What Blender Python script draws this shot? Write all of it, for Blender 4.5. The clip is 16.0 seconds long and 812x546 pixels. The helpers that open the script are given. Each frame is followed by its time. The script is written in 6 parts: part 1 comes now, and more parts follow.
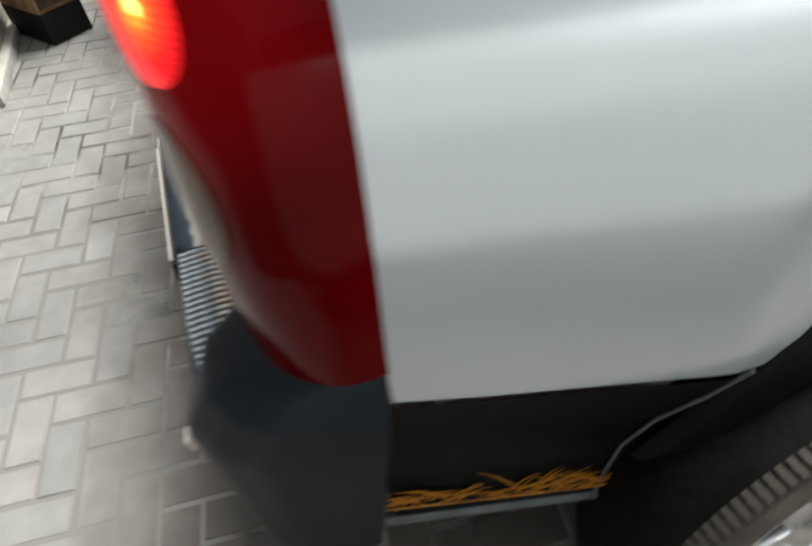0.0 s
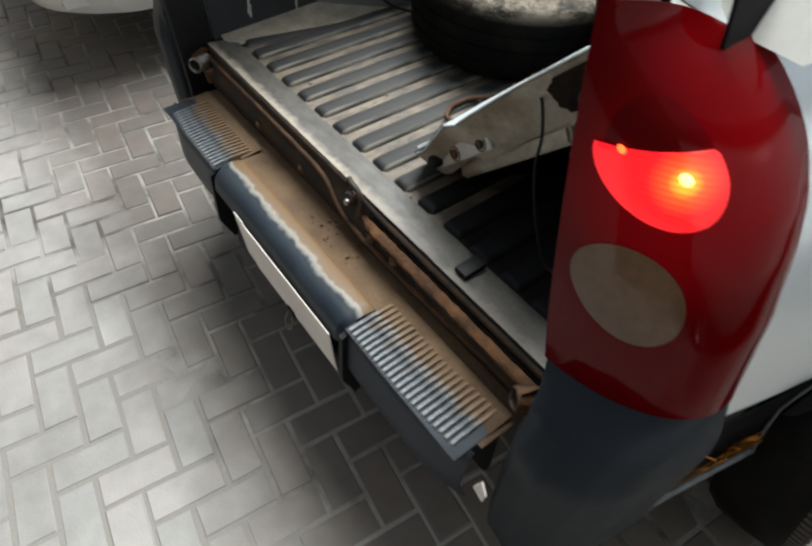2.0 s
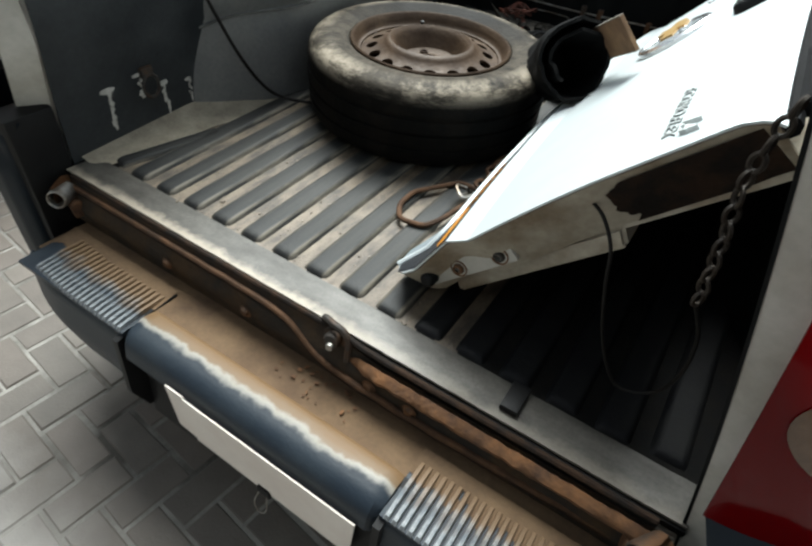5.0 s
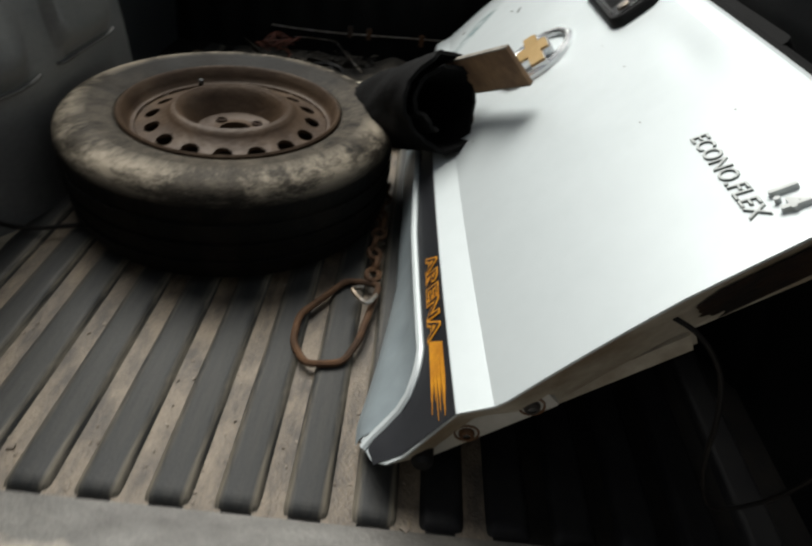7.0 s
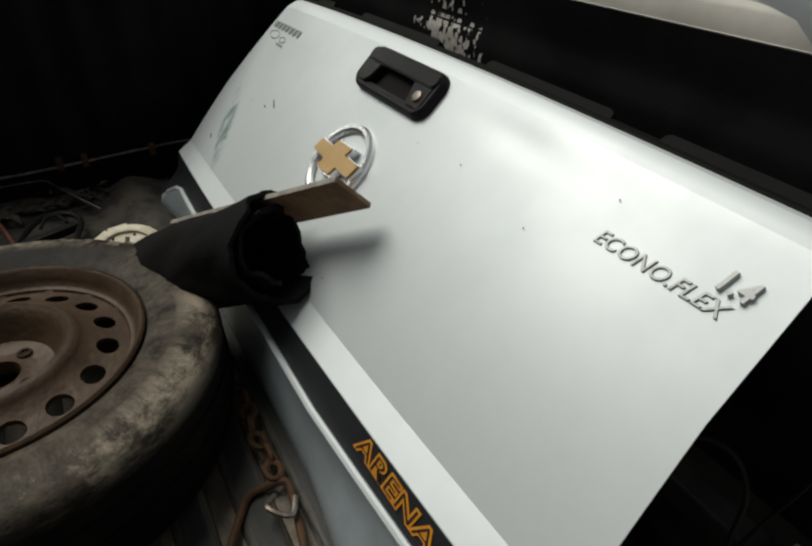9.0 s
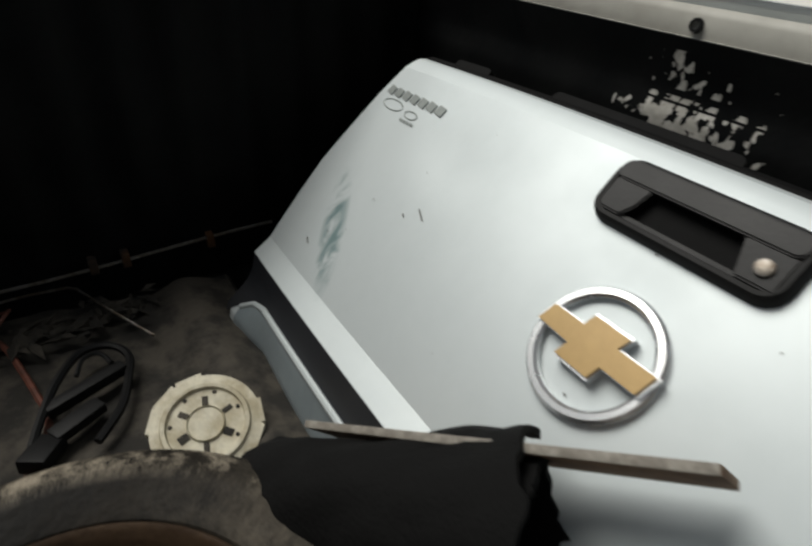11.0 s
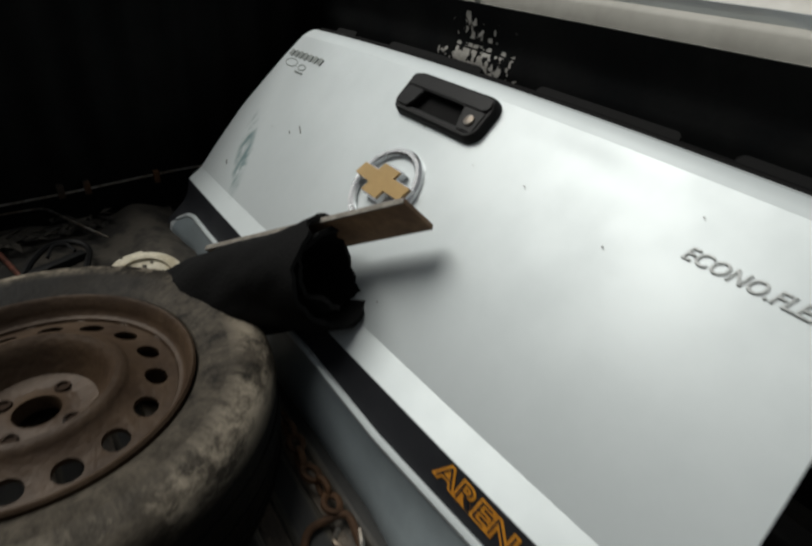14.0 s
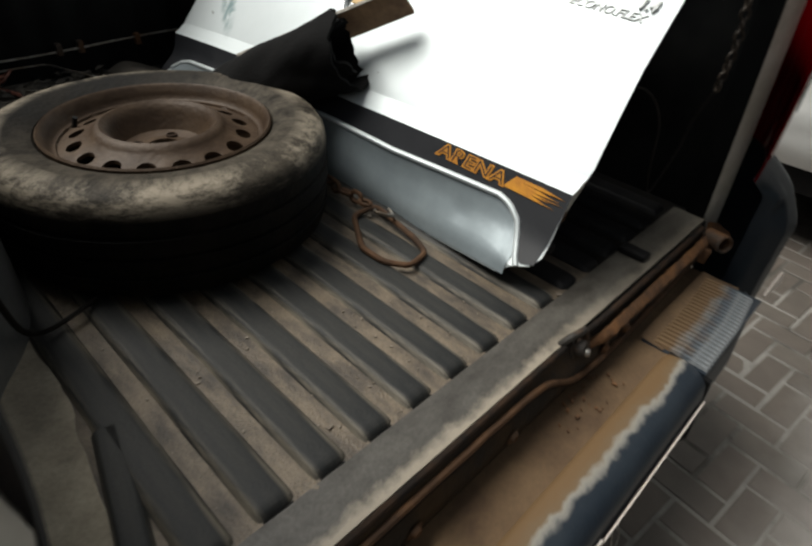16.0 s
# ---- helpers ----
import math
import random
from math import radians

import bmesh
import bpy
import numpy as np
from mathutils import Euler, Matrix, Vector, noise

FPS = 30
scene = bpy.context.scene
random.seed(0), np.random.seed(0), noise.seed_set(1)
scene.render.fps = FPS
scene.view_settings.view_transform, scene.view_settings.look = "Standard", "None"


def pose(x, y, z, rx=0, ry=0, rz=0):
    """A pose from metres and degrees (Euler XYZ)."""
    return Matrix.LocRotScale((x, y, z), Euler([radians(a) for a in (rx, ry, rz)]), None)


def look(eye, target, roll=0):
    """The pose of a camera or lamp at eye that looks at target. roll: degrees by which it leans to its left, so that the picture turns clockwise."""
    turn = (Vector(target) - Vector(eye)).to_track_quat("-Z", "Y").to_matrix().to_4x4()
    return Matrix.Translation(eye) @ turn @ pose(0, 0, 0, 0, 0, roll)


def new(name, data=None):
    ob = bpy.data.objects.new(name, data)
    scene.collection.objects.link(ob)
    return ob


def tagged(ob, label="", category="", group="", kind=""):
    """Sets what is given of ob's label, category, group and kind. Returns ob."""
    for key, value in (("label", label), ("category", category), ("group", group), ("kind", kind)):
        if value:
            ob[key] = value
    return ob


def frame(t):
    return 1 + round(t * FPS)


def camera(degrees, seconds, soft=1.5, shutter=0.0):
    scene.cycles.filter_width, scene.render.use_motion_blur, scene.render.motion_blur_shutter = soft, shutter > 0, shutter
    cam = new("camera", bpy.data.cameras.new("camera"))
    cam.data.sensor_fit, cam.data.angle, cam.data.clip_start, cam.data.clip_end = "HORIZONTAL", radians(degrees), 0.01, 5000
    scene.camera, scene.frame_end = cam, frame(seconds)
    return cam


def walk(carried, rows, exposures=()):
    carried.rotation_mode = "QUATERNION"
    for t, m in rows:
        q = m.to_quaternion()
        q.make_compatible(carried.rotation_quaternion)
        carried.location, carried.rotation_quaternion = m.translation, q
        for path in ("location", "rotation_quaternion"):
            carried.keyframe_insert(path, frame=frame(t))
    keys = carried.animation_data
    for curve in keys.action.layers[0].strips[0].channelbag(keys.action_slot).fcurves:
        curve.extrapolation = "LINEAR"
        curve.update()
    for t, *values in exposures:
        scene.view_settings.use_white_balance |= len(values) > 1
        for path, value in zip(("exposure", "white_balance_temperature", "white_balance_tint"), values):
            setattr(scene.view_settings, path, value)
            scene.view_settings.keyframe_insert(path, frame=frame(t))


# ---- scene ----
cam = camera(71.7, 16.0, 2.4, 0.4)
PATH = [
    (0, (1.096, 0.01, 1.275), (-0.17, 0.389, -0.226), -4.6),
    (0.2, (1.112, -0.143, 1.345), (-0.118, 0.32, -0.161), -3.6),
    (0.3, (1.118, -0.188, 1.367), (-0.105, 0.301, -0.142), -3.2),
    (0.5, (1.109, -0.254, 1.417), (-0.093, 0.289, -0.09), -2.3),
    (0.7, (1.093, -0.327, 1.465), (-0.076, 0.255, -0.05), -1.8),
    (1, (1.058, -0.392, 1.435), (-0.076, 0.243, -0.084), -1.1),
    (1.5, (0.944, -0.435, 1.435), (-0.105, 0.325, -0.089), 1.2),
    (2, (0.836, -0.464, 1.441), (-0.18, 0.339, -0.083), 1.7),
    (2.5, (0.697, -0.485, 1.437), (-0.319, 0.42, -0.029), 2.9),
    (3, (0.59, -0.52, 1.443), (-0.395, 0.493, 0.027), 3.5),
    (3.5, (0.538, -0.569, 1.428), (-0.374, 0.56, 0.053), 5.6),
    (3.7, (0.52, -0.563, 1.42), (-0.362, 0.592, 0.048), 6.0),
    (5.8, (0.366, -0.42, 1.375), (-0.157, 0.968, 0.033), 7.3),
    (6, (0.325, -0.395, 1.376), (-0.135, 1.024, 0.043), 7.7),
    (6.5, (0.232, -0.308, 1.354), (-0.037, 1.183, 0.048), 8.2),
    (7, (0.098, -0.245, 1.312), (0.165, 1.308, 0.052), 8.3),
    (7.5, (0.04, -0.163, 1.311), (0.456, 1.388, 0.118), 7.0),
    (8, (-0.001, -0.07, 1.334), (0.645, 1.44, 0.192), 4.9),
    (8.2, (0.0, -0.048, 1.354), (0.698, 1.431, 0.203), 3.4),
    (10.3, (-0.086, 0.225, 1.395), (0.891, 1.574, 0.287), 3.8),
    (10.5, (-0.081, 0.321, 1.397), (0.873, 1.687, 0.291), 3.5),
    (11, (-0.089, 0.517, 1.38), (0.817, 1.919, 0.279), 2.8),
    (11.5, (-0.095, 0.602, 1.375), (0.787, 2.033, 0.291), 2.2),
    (12, (-0.092, 0.616, 1.38), (0.777, 2.067, 0.312), 1.8),
    (12.5, (-0.065, 0.568, 1.393), (0.807, 2.029, 0.342), 1.9),
    (13, (-0.032, 0.449, 1.403), (0.862, 1.905, 0.363), 2.3),
    (13.5, (-0.075, 0.242, 1.39), (0.892, 1.659, 0.363), 2.9),
    (14, (-0.145, 0.067, 1.362), (0.849, 1.453, 0.318), 3.4),
    (14.5, (-0.198, -0.049, 1.319), (0.783, 1.327, 0.248), 4.2),
    (15, (-0.282, -0.139, 1.248), (0.703, 1.171, 0.101), 5.6),
    (15.5, (-0.467, -0.226, 1.253), (0.593, 1.003, 0.082), 5.6),
    (16, (-0.635, -0.243, 1.283), (0.562, 0.814, 0.083), 5.0),
]
walk(cam, [(t, look(eye, target, roll)) for t, eye, target, roll in PATH], [(0.0, 1.05, 6350.0, 7.0), (1.5, 1.05, 6350.0, 7.0), (2.5, 1.3, 6050.0, 5.0), (3.0, 1.35, 5950.0, 4.0), (3.5, 1.4, 5850.0, 2.0), (6.0, 1.35, 6500.0, 5.0), (6.5, 0.85, 6600.0, 7.0), (7.0, 0.4, 6600.0, 7.0), (7.5, 0.05, 6700.0, 7.0), (8.0, -0.15, 6800.0, 7.0), (10.5, -0.3, 6700.0, 7.0), (12.5, -0.3, 6500.0, 7.0), (14.0, -0.5, 6600.0, 7.0), (14.5, -0.5, 6600.0, 7.0), (15.0, -0.4, 6600.0, 7.0), (15.5, -0.2, 6600.0, 7.0), (16.0, 0.25, 6650.0, 7.0)])

# ---- light ----
world = bpy.data.worlds.new("overcast_sky")
scene.world = world
world.use_nodes = True
wn = world.node_tree
sky = wn.nodes.new("ShaderNodeTexSky")
sky.sky_type, sky.sun_disc = "NISHITA", False
sky.sun_elevation, sky.sun_rotation = radians(61), radians(-27)
veil = wn.nodes.new("ShaderNodeHueSaturation")
veil.inputs["Saturation"].default_value = 0.45
wn.links.new(sky.outputs[0], veil.inputs["Color"])
cover = wn.nodes.new("ShaderNodeMix")
cover.data_type = "RGBA"
cover.inputs["Factor"].default_value = 0.5
cover.inputs["B"].default_value = (6.6, 6.8, 7.0, 1)
wn.links.new(veil.outputs[0], cover.inputs["A"])
wn.links.new(cover.outputs["Result"], wn.nodes["Background"].inputs[0])
wn.nodes["Background"].inputs[1].default_value = 0.046
sun = new("sun", bpy.data.lights.new("sun", "SUN"))
sun.data.energy, sun.data.angle, sun.data.color = 3.6, radians(38), (1.0, 0.975, 0.94)
sun.matrix_world = look((-1.5, 3.0, 6.0), (0, 0.5, 0.7))

# ---- materials ----


def surf(name, base, rough=0.6, metal=0.0, second=None, mix=0.5, scale=6.0, grain=90.0, bump=0.1, coat=0.0, edge=0.1, spread=1.0, spec=0.5, stretch=None):
    """A worn surface: a base colour, patches of a second colour, fine grain in colour, gloss and relief."""
    m = bpy.data.materials.new(name)
    m.use_nodes = True
    nt = m.node_tree
    b = nt.nodes["Principled BSDF"]
    co = nt.nodes.new("ShaderNodeTexCoord")
    big = nt.nodes.new("ShaderNodeTexNoise")
    big.inputs["Scale"].default_value, big.inputs["Detail"].default_value, big.inputs["Roughness"].default_value = scale, 6.0, 0.62
    fine = nt.nodes.new("ShaderNodeTexNoise")
    fine.inputs["Scale"].default_value, fine.inputs["Detail"].default_value = grain, 4.0
    for n in (big, fine):
        nt.links.new(co.outputs["Object"], n.inputs["Vector"])
    if stretch:
        mp = nt.nodes.new("ShaderNodeMapping")
        mp.inputs["Scale"].default_value = stretch
        nt.links.new(co.outputs["Object"], mp.inputs["Vector"])
        nt.links.new(mp.outputs[0], big.inputs["Vector"])
    ramp = nt.nodes.new("ShaderNodeMapRange")
    ramp.inputs["From Min"].default_value, ramp.inputs["From Max"].default_value = 0.5 - edge - 0.18 * (mix - 0.5), 0.5 + edge - 0.18 * (mix - 0.5)
    nt.links.new(big.outputs["Fac"], ramp.inputs["Value"])
    one = nt.nodes.new("ShaderNodeMix")
    one.data_type = "RGBA"
    one.inputs["A"].default_value = (*base, 1)
    one.inputs["B"].default_value = (*(second or [c * 0.8 for c in base]), 1)
    nt.links.new(ramp.outputs["Result"], one.inputs["Factor"])
    two = nt.nodes.new("ShaderNodeMix")
    two.data_type, two.blend_type = "RGBA", "MULTIPLY"
    two.inputs["Factor"].default_value = 1.0
    tone = nt.nodes.new("ShaderNodeMapRange")
    tone.inputs["To Min"].default_value, tone.inputs["To Max"].default_value = 1.0 - 0.28 * spread, 1.0 + 0.22 * spread
    nt.links.new(fine.outputs["Fac"], tone.inputs["Value"])
    nt.links.new(one.outputs["Result"], two.inputs["A"])
    nt.links.new(tone.outputs["Result"], two.inputs["B"])
    nt.links.new(two.outputs["Result"], b.inputs["Base Color"])
    gloss = nt.nodes.new("ShaderNodeMapRange")
    gloss.inputs["To Min"].default_value, gloss.inputs["To Max"].default_value = max(0.03, rough - 0.12), min(1.0, rough + 0.12)
    nt.links.new(big.outputs["Fac"], gloss.inputs["Value"])
    nt.links.new(gloss.outputs["Result"], b.inputs["Roughness"])
    b.inputs["Metallic"].default_value, b.inputs["Coat Weight"].default_value = metal, coat
    b.inputs["Specular IOR Level"].default_value = spec
    b.inputs["Coat Roughness"].default_value = 0.08
    if bump:
        bp = nt.nodes.new("ShaderNodeBump")
        bp.inputs["Strength"].default_value, bp.inputs["Distance"].default_value = bump, 0.004
        nt.links.new(fine.outputs["Fac"], bp.inputs["Height"])
        nt.links.new(bp.outputs["Normal"], b.inputs["Normal"])
    return m


PAINT = surf("silver_white_paint", (0.66, 0.705, 0.725), 0.26, 0.48, (0.64, 0.685, 0.705), 0.5, 0.8, 30, 0.0, 0.3, edge=0.3, spread=0.03)
GATE_PAINT = surf("dented_silver_paint", (0.56, 0.605, 0.615), 0.50, 0.38, (0.53, 0.575, 0.585), 0.4, 5.0, 45, 0.0, 0.0, spread=0.06)
CREAM = surf("dusty_cream_paint", (0.47, 0.455, 0.41), 0.55, 0.0, (0.37, 0.35, 0.30), 0.4, 9.0, 80, 0.05, spread=0.5)
INNER = surf("grimy_inner_steel", (0.41, 0.37, 0.295), 0.5, 0.0, (0.20, 0.15, 0.095), 0.25, 9.0, 90, 0.08, edge=0.14)
PLASTIC = surf("blue_grey_bumper_plastic", (0.012, 0.018, 0.026), 0.5, 0.0, (0.019, 0.026, 0.034), 0.5, 7.0, 160, 0.12, spread=0.6, spec=0.25)
BLACK = surf("black_plastic", (0.004, 0.004, 0.0045), 0.55, 0.0, (0.007, 0.007, 0.007), 0.5, 9.0, 160, 0.08, spec=0.2)
# black lowered below real paint for the shade inside the bed
LINER = surf("shaded_black_paint", (0.0025, 0.003, 0.0034), 0.6, 0.0, (0.006, 0.0065, 0.0065), 0.45, 6.0, 110, 0.12, spec=0.12)
RUST = surf("rust", (0.155, 0.068, 0.022), 0.8, 0.0, (0.048, 0.023, 0.011), 0.5, 18.0, 130, 0.5, edge=0.14, spread=1.4)
RUSTY_STEEL = surf("rusted_dark_steel", (0.03, 0.026, 0.022), 0.7, 0.2, (0.10, 0.045, 0.016), 0.5, 11.0, 120, 0.4, edge=0.08)
OLD_RUST = surf("dark_old_rust", (0.088, 0.043, 0.019), 0.8, 0.0, (0.036, 0.019, 0.010), 0.5, 22.0, 130, 0.4, edge=0.14, spec=0.3)
DUST = surf("brown_road_dust", (0.125, 0.077, 0.038), 0.9, 0.0, (0.070, 0.041, 0.021), 0.45, 9.0, 130, 0.3, edge=0.15)
SILL = surf("worn_grey_sill", (0.085, 0.079, 0.068), 0.50, 0.0, (0.030, 0.026, 0.021), 0.5, 26.0, 190, 0.16, edge=0.18, spec=0.5, spread=1.6, stretch=(0.45, 1.0, 1))
FLOOR_SHADE = surf("floor_paint_in_shade", (0.0035, 0.0035, 0.0035), 0.7, 0.0, (0.008, 0.007, 0.006), 0.4, 30.0, 150, 0.3, edge=0.12, spec=0.12)
RUBBER = surf("dusty_tyre_rubber", (0.0028, 0.0027, 0.0024), 0.62, 0.0, (0.0075, 0.0062, 0.0048), 0.34, 15.0, 120, 0.4, edge=0.07, spec=0.11)
WHEEL = surf("rusty_painted_wheel", (0.068, 0.043, 0.025), 0.55, 0.1, (0.032, 0.017, 0.008), 0.46, 13.0, 110, 0.35, edge=0.16, spec=0.3)
CHROME = surf("chrome", (0.86, 0.87, 0.88), 0.26, 0.9, bump=0, spread=0.1)
GOLD = surf("gold_badge_enamel", (0.43, 0.285, 0.115), 0.35, 0.2, (0.39, 0.255, 0.10), 0.5, 14, 120, 0.02, spread=0.3)
STEEL = surf("bare_steel", (0.33, 0.32, 0.30), 0.45, 0.9, (0.16, 0.13, 0.1), 0.4, 30, 160, 0.1)
PAPER = surf("off_white_card", (0.74, 0.68, 0.62), 0.75, 0.0, (0.69, 0.62, 0.56), 0.5, 7, 60, 0.03, spread=0.15)
WOOD = surf("worn_plank", (0.26, 0.155, 0.08), 0.75, 0.0, (0.15, 0.085, 0.045), 0.45, 12, 90, 0.2)
CARPET = surf("black_rubber_roll", (0.003, 0.003, 0.003), 0.85, 0.0, (0.005, 0.005, 0.005), 0.5, 14, 200, 0.3, spec=0.15)
STICKER = surf("dark_grey_sticker", (0.014, 0.015, 0.018), 0.5, 0.0, (0.02, 0.021, 0.024), 0.5, 9, 120, 0.04, spread=0.4, spec=0.3)
ORANGE = surf("orange_decal", (0.62, 0.27, 0.02), 0.5, 0.0, (0.48, 0.19, 0.015), 0.5, 30, 200, 0.03)
PANEL = surf("grey_recess_paint", (0.28, 0.325, 0.345), 0.4, 0.25, (0.235, 0.275, 0.295), 0.45, 6, 60, 0.04, spread=0.3)
WHITE = surf("white_car_paint", (0.80, 0.80, 0.78), 0.25, 0.0, (0.76, 0.76, 0.74), 0.5, 2, 60, 0.0, 0.6, spread=0.1)
PLASTER = surf("cream_wall_plaster", (0.50, 0.45, 0.36), 0.85, 0.0, (0.42, 0.37, 0.29), 0.5, 3, 90, 0.2, spread=0.4)
DISC = surf("dirty_cream_plastic", (0.58, 0.54, 0.42), 0.6, 0.0, (0.40, 0.35, 0.24), 0.4, 22, 120, 0.1)
RED_WIRE = surf("dull_red_wire", (0.16, 0.05, 0.03), 0.6, 0.0, (0.08, 0.03, 0.02), 0.5, 30, 100, 0.1)
CABLE = surf("brown_cable", (0.007, 0.0055, 0.0045), 0.6, 0.0, (0.004, 0.0035, 0.003), 0.5, 30, 100, 0.1, spec=0.2)
GROUT = surf("joint_soil", (0.055, 0.050, 0.043), 0.95, 0.0, (0.23, 0.22, 0.20), 0.6, 2.6, 120, 0.5, edge=0.08)
SPLASH = surf("spilt_white_paint", (0.50, 0.485, 0.45), 0.6, 0.0, (0.36, 0.345, 0.31), 0.5, 40, 120, 0.1)

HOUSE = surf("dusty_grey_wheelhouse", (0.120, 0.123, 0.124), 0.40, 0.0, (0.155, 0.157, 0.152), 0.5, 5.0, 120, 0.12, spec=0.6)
CHIP = surf("dark_chip", (0.12, 0.115, 0.105), 0.7, bump=0)
UNSEEN_WALL = surf("unseen_wall_plaster", (0.115, 0.108, 0.097), 0.9, 0.0, (0.085, 0.078, 0.07), 0.5, 2, 60, 0.3)
BED_DUST = surf("dusty_strip", (0.150, 0.114, 0.075), 0.58, 0.0, (0.045, 0.034, 0.024), 0.5, 34.0, 230, 0.5, edge=0.13, spread=1.8, stretch=(1.0, 0.4, 1), spec=0.65)
RIB_SHADE = surf("rib_paint_in_shade", (0.005, 0.005, 0.006), 0.6, 0.0, (0.010, 0.010, 0.010), 0.5, 20.0, 130, 0.2, spec=0.15)
LIT_EDGE = surf("pale_lit_edge", (0.27, 0.25, 0.215), 0.7, 0.0, (0.18, 0.16, 0.135), 0.5, 60, 150, 0.2)
SIDEWALL = surf("grey_tyre_wall", (0.105, 0.094, 0.080), 0.8, 0.0, (0.06, 0.053, 0.045), 0.5, 14, 120, 0.2, spec=0.2)
HOLLOW = surf("blackish_rust", (0.010, 0.0075, 0.006), 0.9, 0.0, (0.030, 0.017, 0.010), 0.45, 20, 120, 0.5, spec=0.2)

MUD_FACE = surf("muddy_sill_face", (0.048, 0.029, 0.014), 0.85, 0.0, (0.024, 0.020, 0.016), 0.5, 16, 130, 0.4, edge=0.12, stretch=(1, 1, 0.6), spec=0.25)
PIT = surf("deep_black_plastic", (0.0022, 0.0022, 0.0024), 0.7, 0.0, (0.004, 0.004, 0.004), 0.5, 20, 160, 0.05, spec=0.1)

CAP = surf("dark_blue_grey_cap_plastic", (0.0060, 0.0095, 0.0140), 0.5, 0.0, (0.0085, 0.013, 0.018), 0.5, 7.0, 160, 0.12, spread=0.5, spec=0.22)
CLADDING = surf("black_cladding_plastic", (0.003, 0.003, 0.0035), 0.5, 0.0, (0.006, 0.006, 0.006), 0.5, 9.0, 160, 0.08, spec=0.12)
DRIFT = surf("pale_dust", (0.40, 0.35, 0.265), 0.9, 0.0, (0.22, 0.19, 0.145), 0.45, 14, 150, 0.4, edge=0.2)
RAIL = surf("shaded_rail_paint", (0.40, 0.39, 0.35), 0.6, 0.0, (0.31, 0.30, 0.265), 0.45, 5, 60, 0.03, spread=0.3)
SKIN = GATE_PAINT.copy()
SKIN.name = "scraped_silver_paint"
nt = SKIN.node_tree
kb = nt.nodes["Principled BSDF"]
co, off, up_, along, low_, ru, rv, qu, qv, sm, cutm, streak, mp_, pk, fac_, mixs = (nt.nodes.new("ShaderNode" + k) for k in ("TexCoord", "VectorMath", "VectorMath", "SeparateXYZ", "Math", "Math", "Math", "Math", "Math", "Math", "MapRange", "TexNoise", "Mapping", "MapRange", "Math", "Mix"))
off.operation, up_.operation = "SUBTRACT", "DOT_PRODUCT"
off.inputs[1].default_value, up_.inputs[1].default_value = (0.241, 1.288, 0.926), (0.71, 0.0, 0.704)
nt.links.new(co.outputs["Object"], off.inputs[0])
nt.links.new(off.outputs[0], up_.inputs[0])
nt.links.new(off.outputs[0], along.inputs[0])
low_.operation, low_.inputs[1].default_value = "MULTIPLY_ADD", -0.80
nt.links.new(up_.outputs["Value"], low_.inputs[0])
nt.links.new(along.outputs["Y"], low_.inputs[2])
for knot, src, scale_ in ((ru, low_.outputs[0], 1 / 0.045), (rv, up_.outputs["Value"], 1 / 0.105)):
    knot.operation, knot.inputs[1].default_value = "MULTIPLY", scale_
    nt.links.new(src, knot.inputs[0])
for knot, src in ((qu, ru), (qv, rv)):
    knot.operation, knot.inputs[1].default_value = "POWER", 2.0
    nt.links.new(src.outputs[0], knot.inputs[0])
sm.operation = "ADD"
nt.links.new(qu.outputs[0], sm.inputs[0])
nt.links.new(qv.outputs[0], sm.inputs[1])
cutm.inputs["From Min"].default_value, cutm.inputs["From Max"].default_value = 1.0, 0.15
nt.links.new(sm.outputs[0], cutm.inputs["Value"])
mp_.inputs["Scale"].default_value = (14.0, 34.0, 14.0)
nt.links.new(co.outputs["Object"], mp_.inputs["Vector"])
nt.links.new(mp_.outputs[0], streak.inputs["Vector"])
streak.inputs["Scale"].default_value, streak.inputs["Detail"].default_value, streak.inputs["Distortion"].default_value = 1.0, 5.0, 1.2
pk.inputs["From Min"].default_value, pk.inputs["From Max"].default_value = 0.42, 0.62
nt.links.new(streak.outputs["Fac"], pk.inputs["Value"])
fac_.operation = "MULTIPLY"
nt.links.new(cutm.outputs["Result"], fac_.inputs[0])
nt.links.new(pk.outputs["Result"], fac_.inputs[1])
mixs.data_type = "RGBA"
nt.links.new(fac_.outputs[0], mixs.inputs["Factor"])
nt.links.new(kb.inputs["Base Color"].links[0].from_socket, mixs.inputs["A"])
mixs.inputs["B"].default_value = (0.17, 0.25, 0.255, 1)
nt.links.new(mixs.outputs["Result"], kb.inputs["Base Color"])
SKIRT = surf("grey_skirt_paint", (0.10, 0.11, 0.12), 0.5, 0.0, (0.07, 0.075, 0.08), 0.5, 20, 120, 0.1)
SPARE_RUBBER = RUBBER.copy()
SPARE_RUBBER.name = "dust_streaked_tyre"
nt = SPARE_RUBBER.node_tree
sb = nt.nodes["Principled BSDF"]
co, sep, rise, cut = nt.nodes.new("ShaderNodeTexCoord"), nt.nodes.new("ShaderNodeSeparateXYZ"), nt.nodes.new("ShaderNodeMapRange"), nt.nodes.new("ShaderNodeMapRange")
wear, mul, dust = nt.nodes.new("ShaderNodeTexNoise"), nt.nodes.new("ShaderNodeMath"), nt.nodes.new("ShaderNodeMix")
wear.inputs["Scale"].default_value, wear.inputs["Detail"].default_value, wear.inputs["Roughness"].default_value = 9.0, 10.0, 0.86
nt.links.new(co.outputs["Object"], sep.inputs[0])
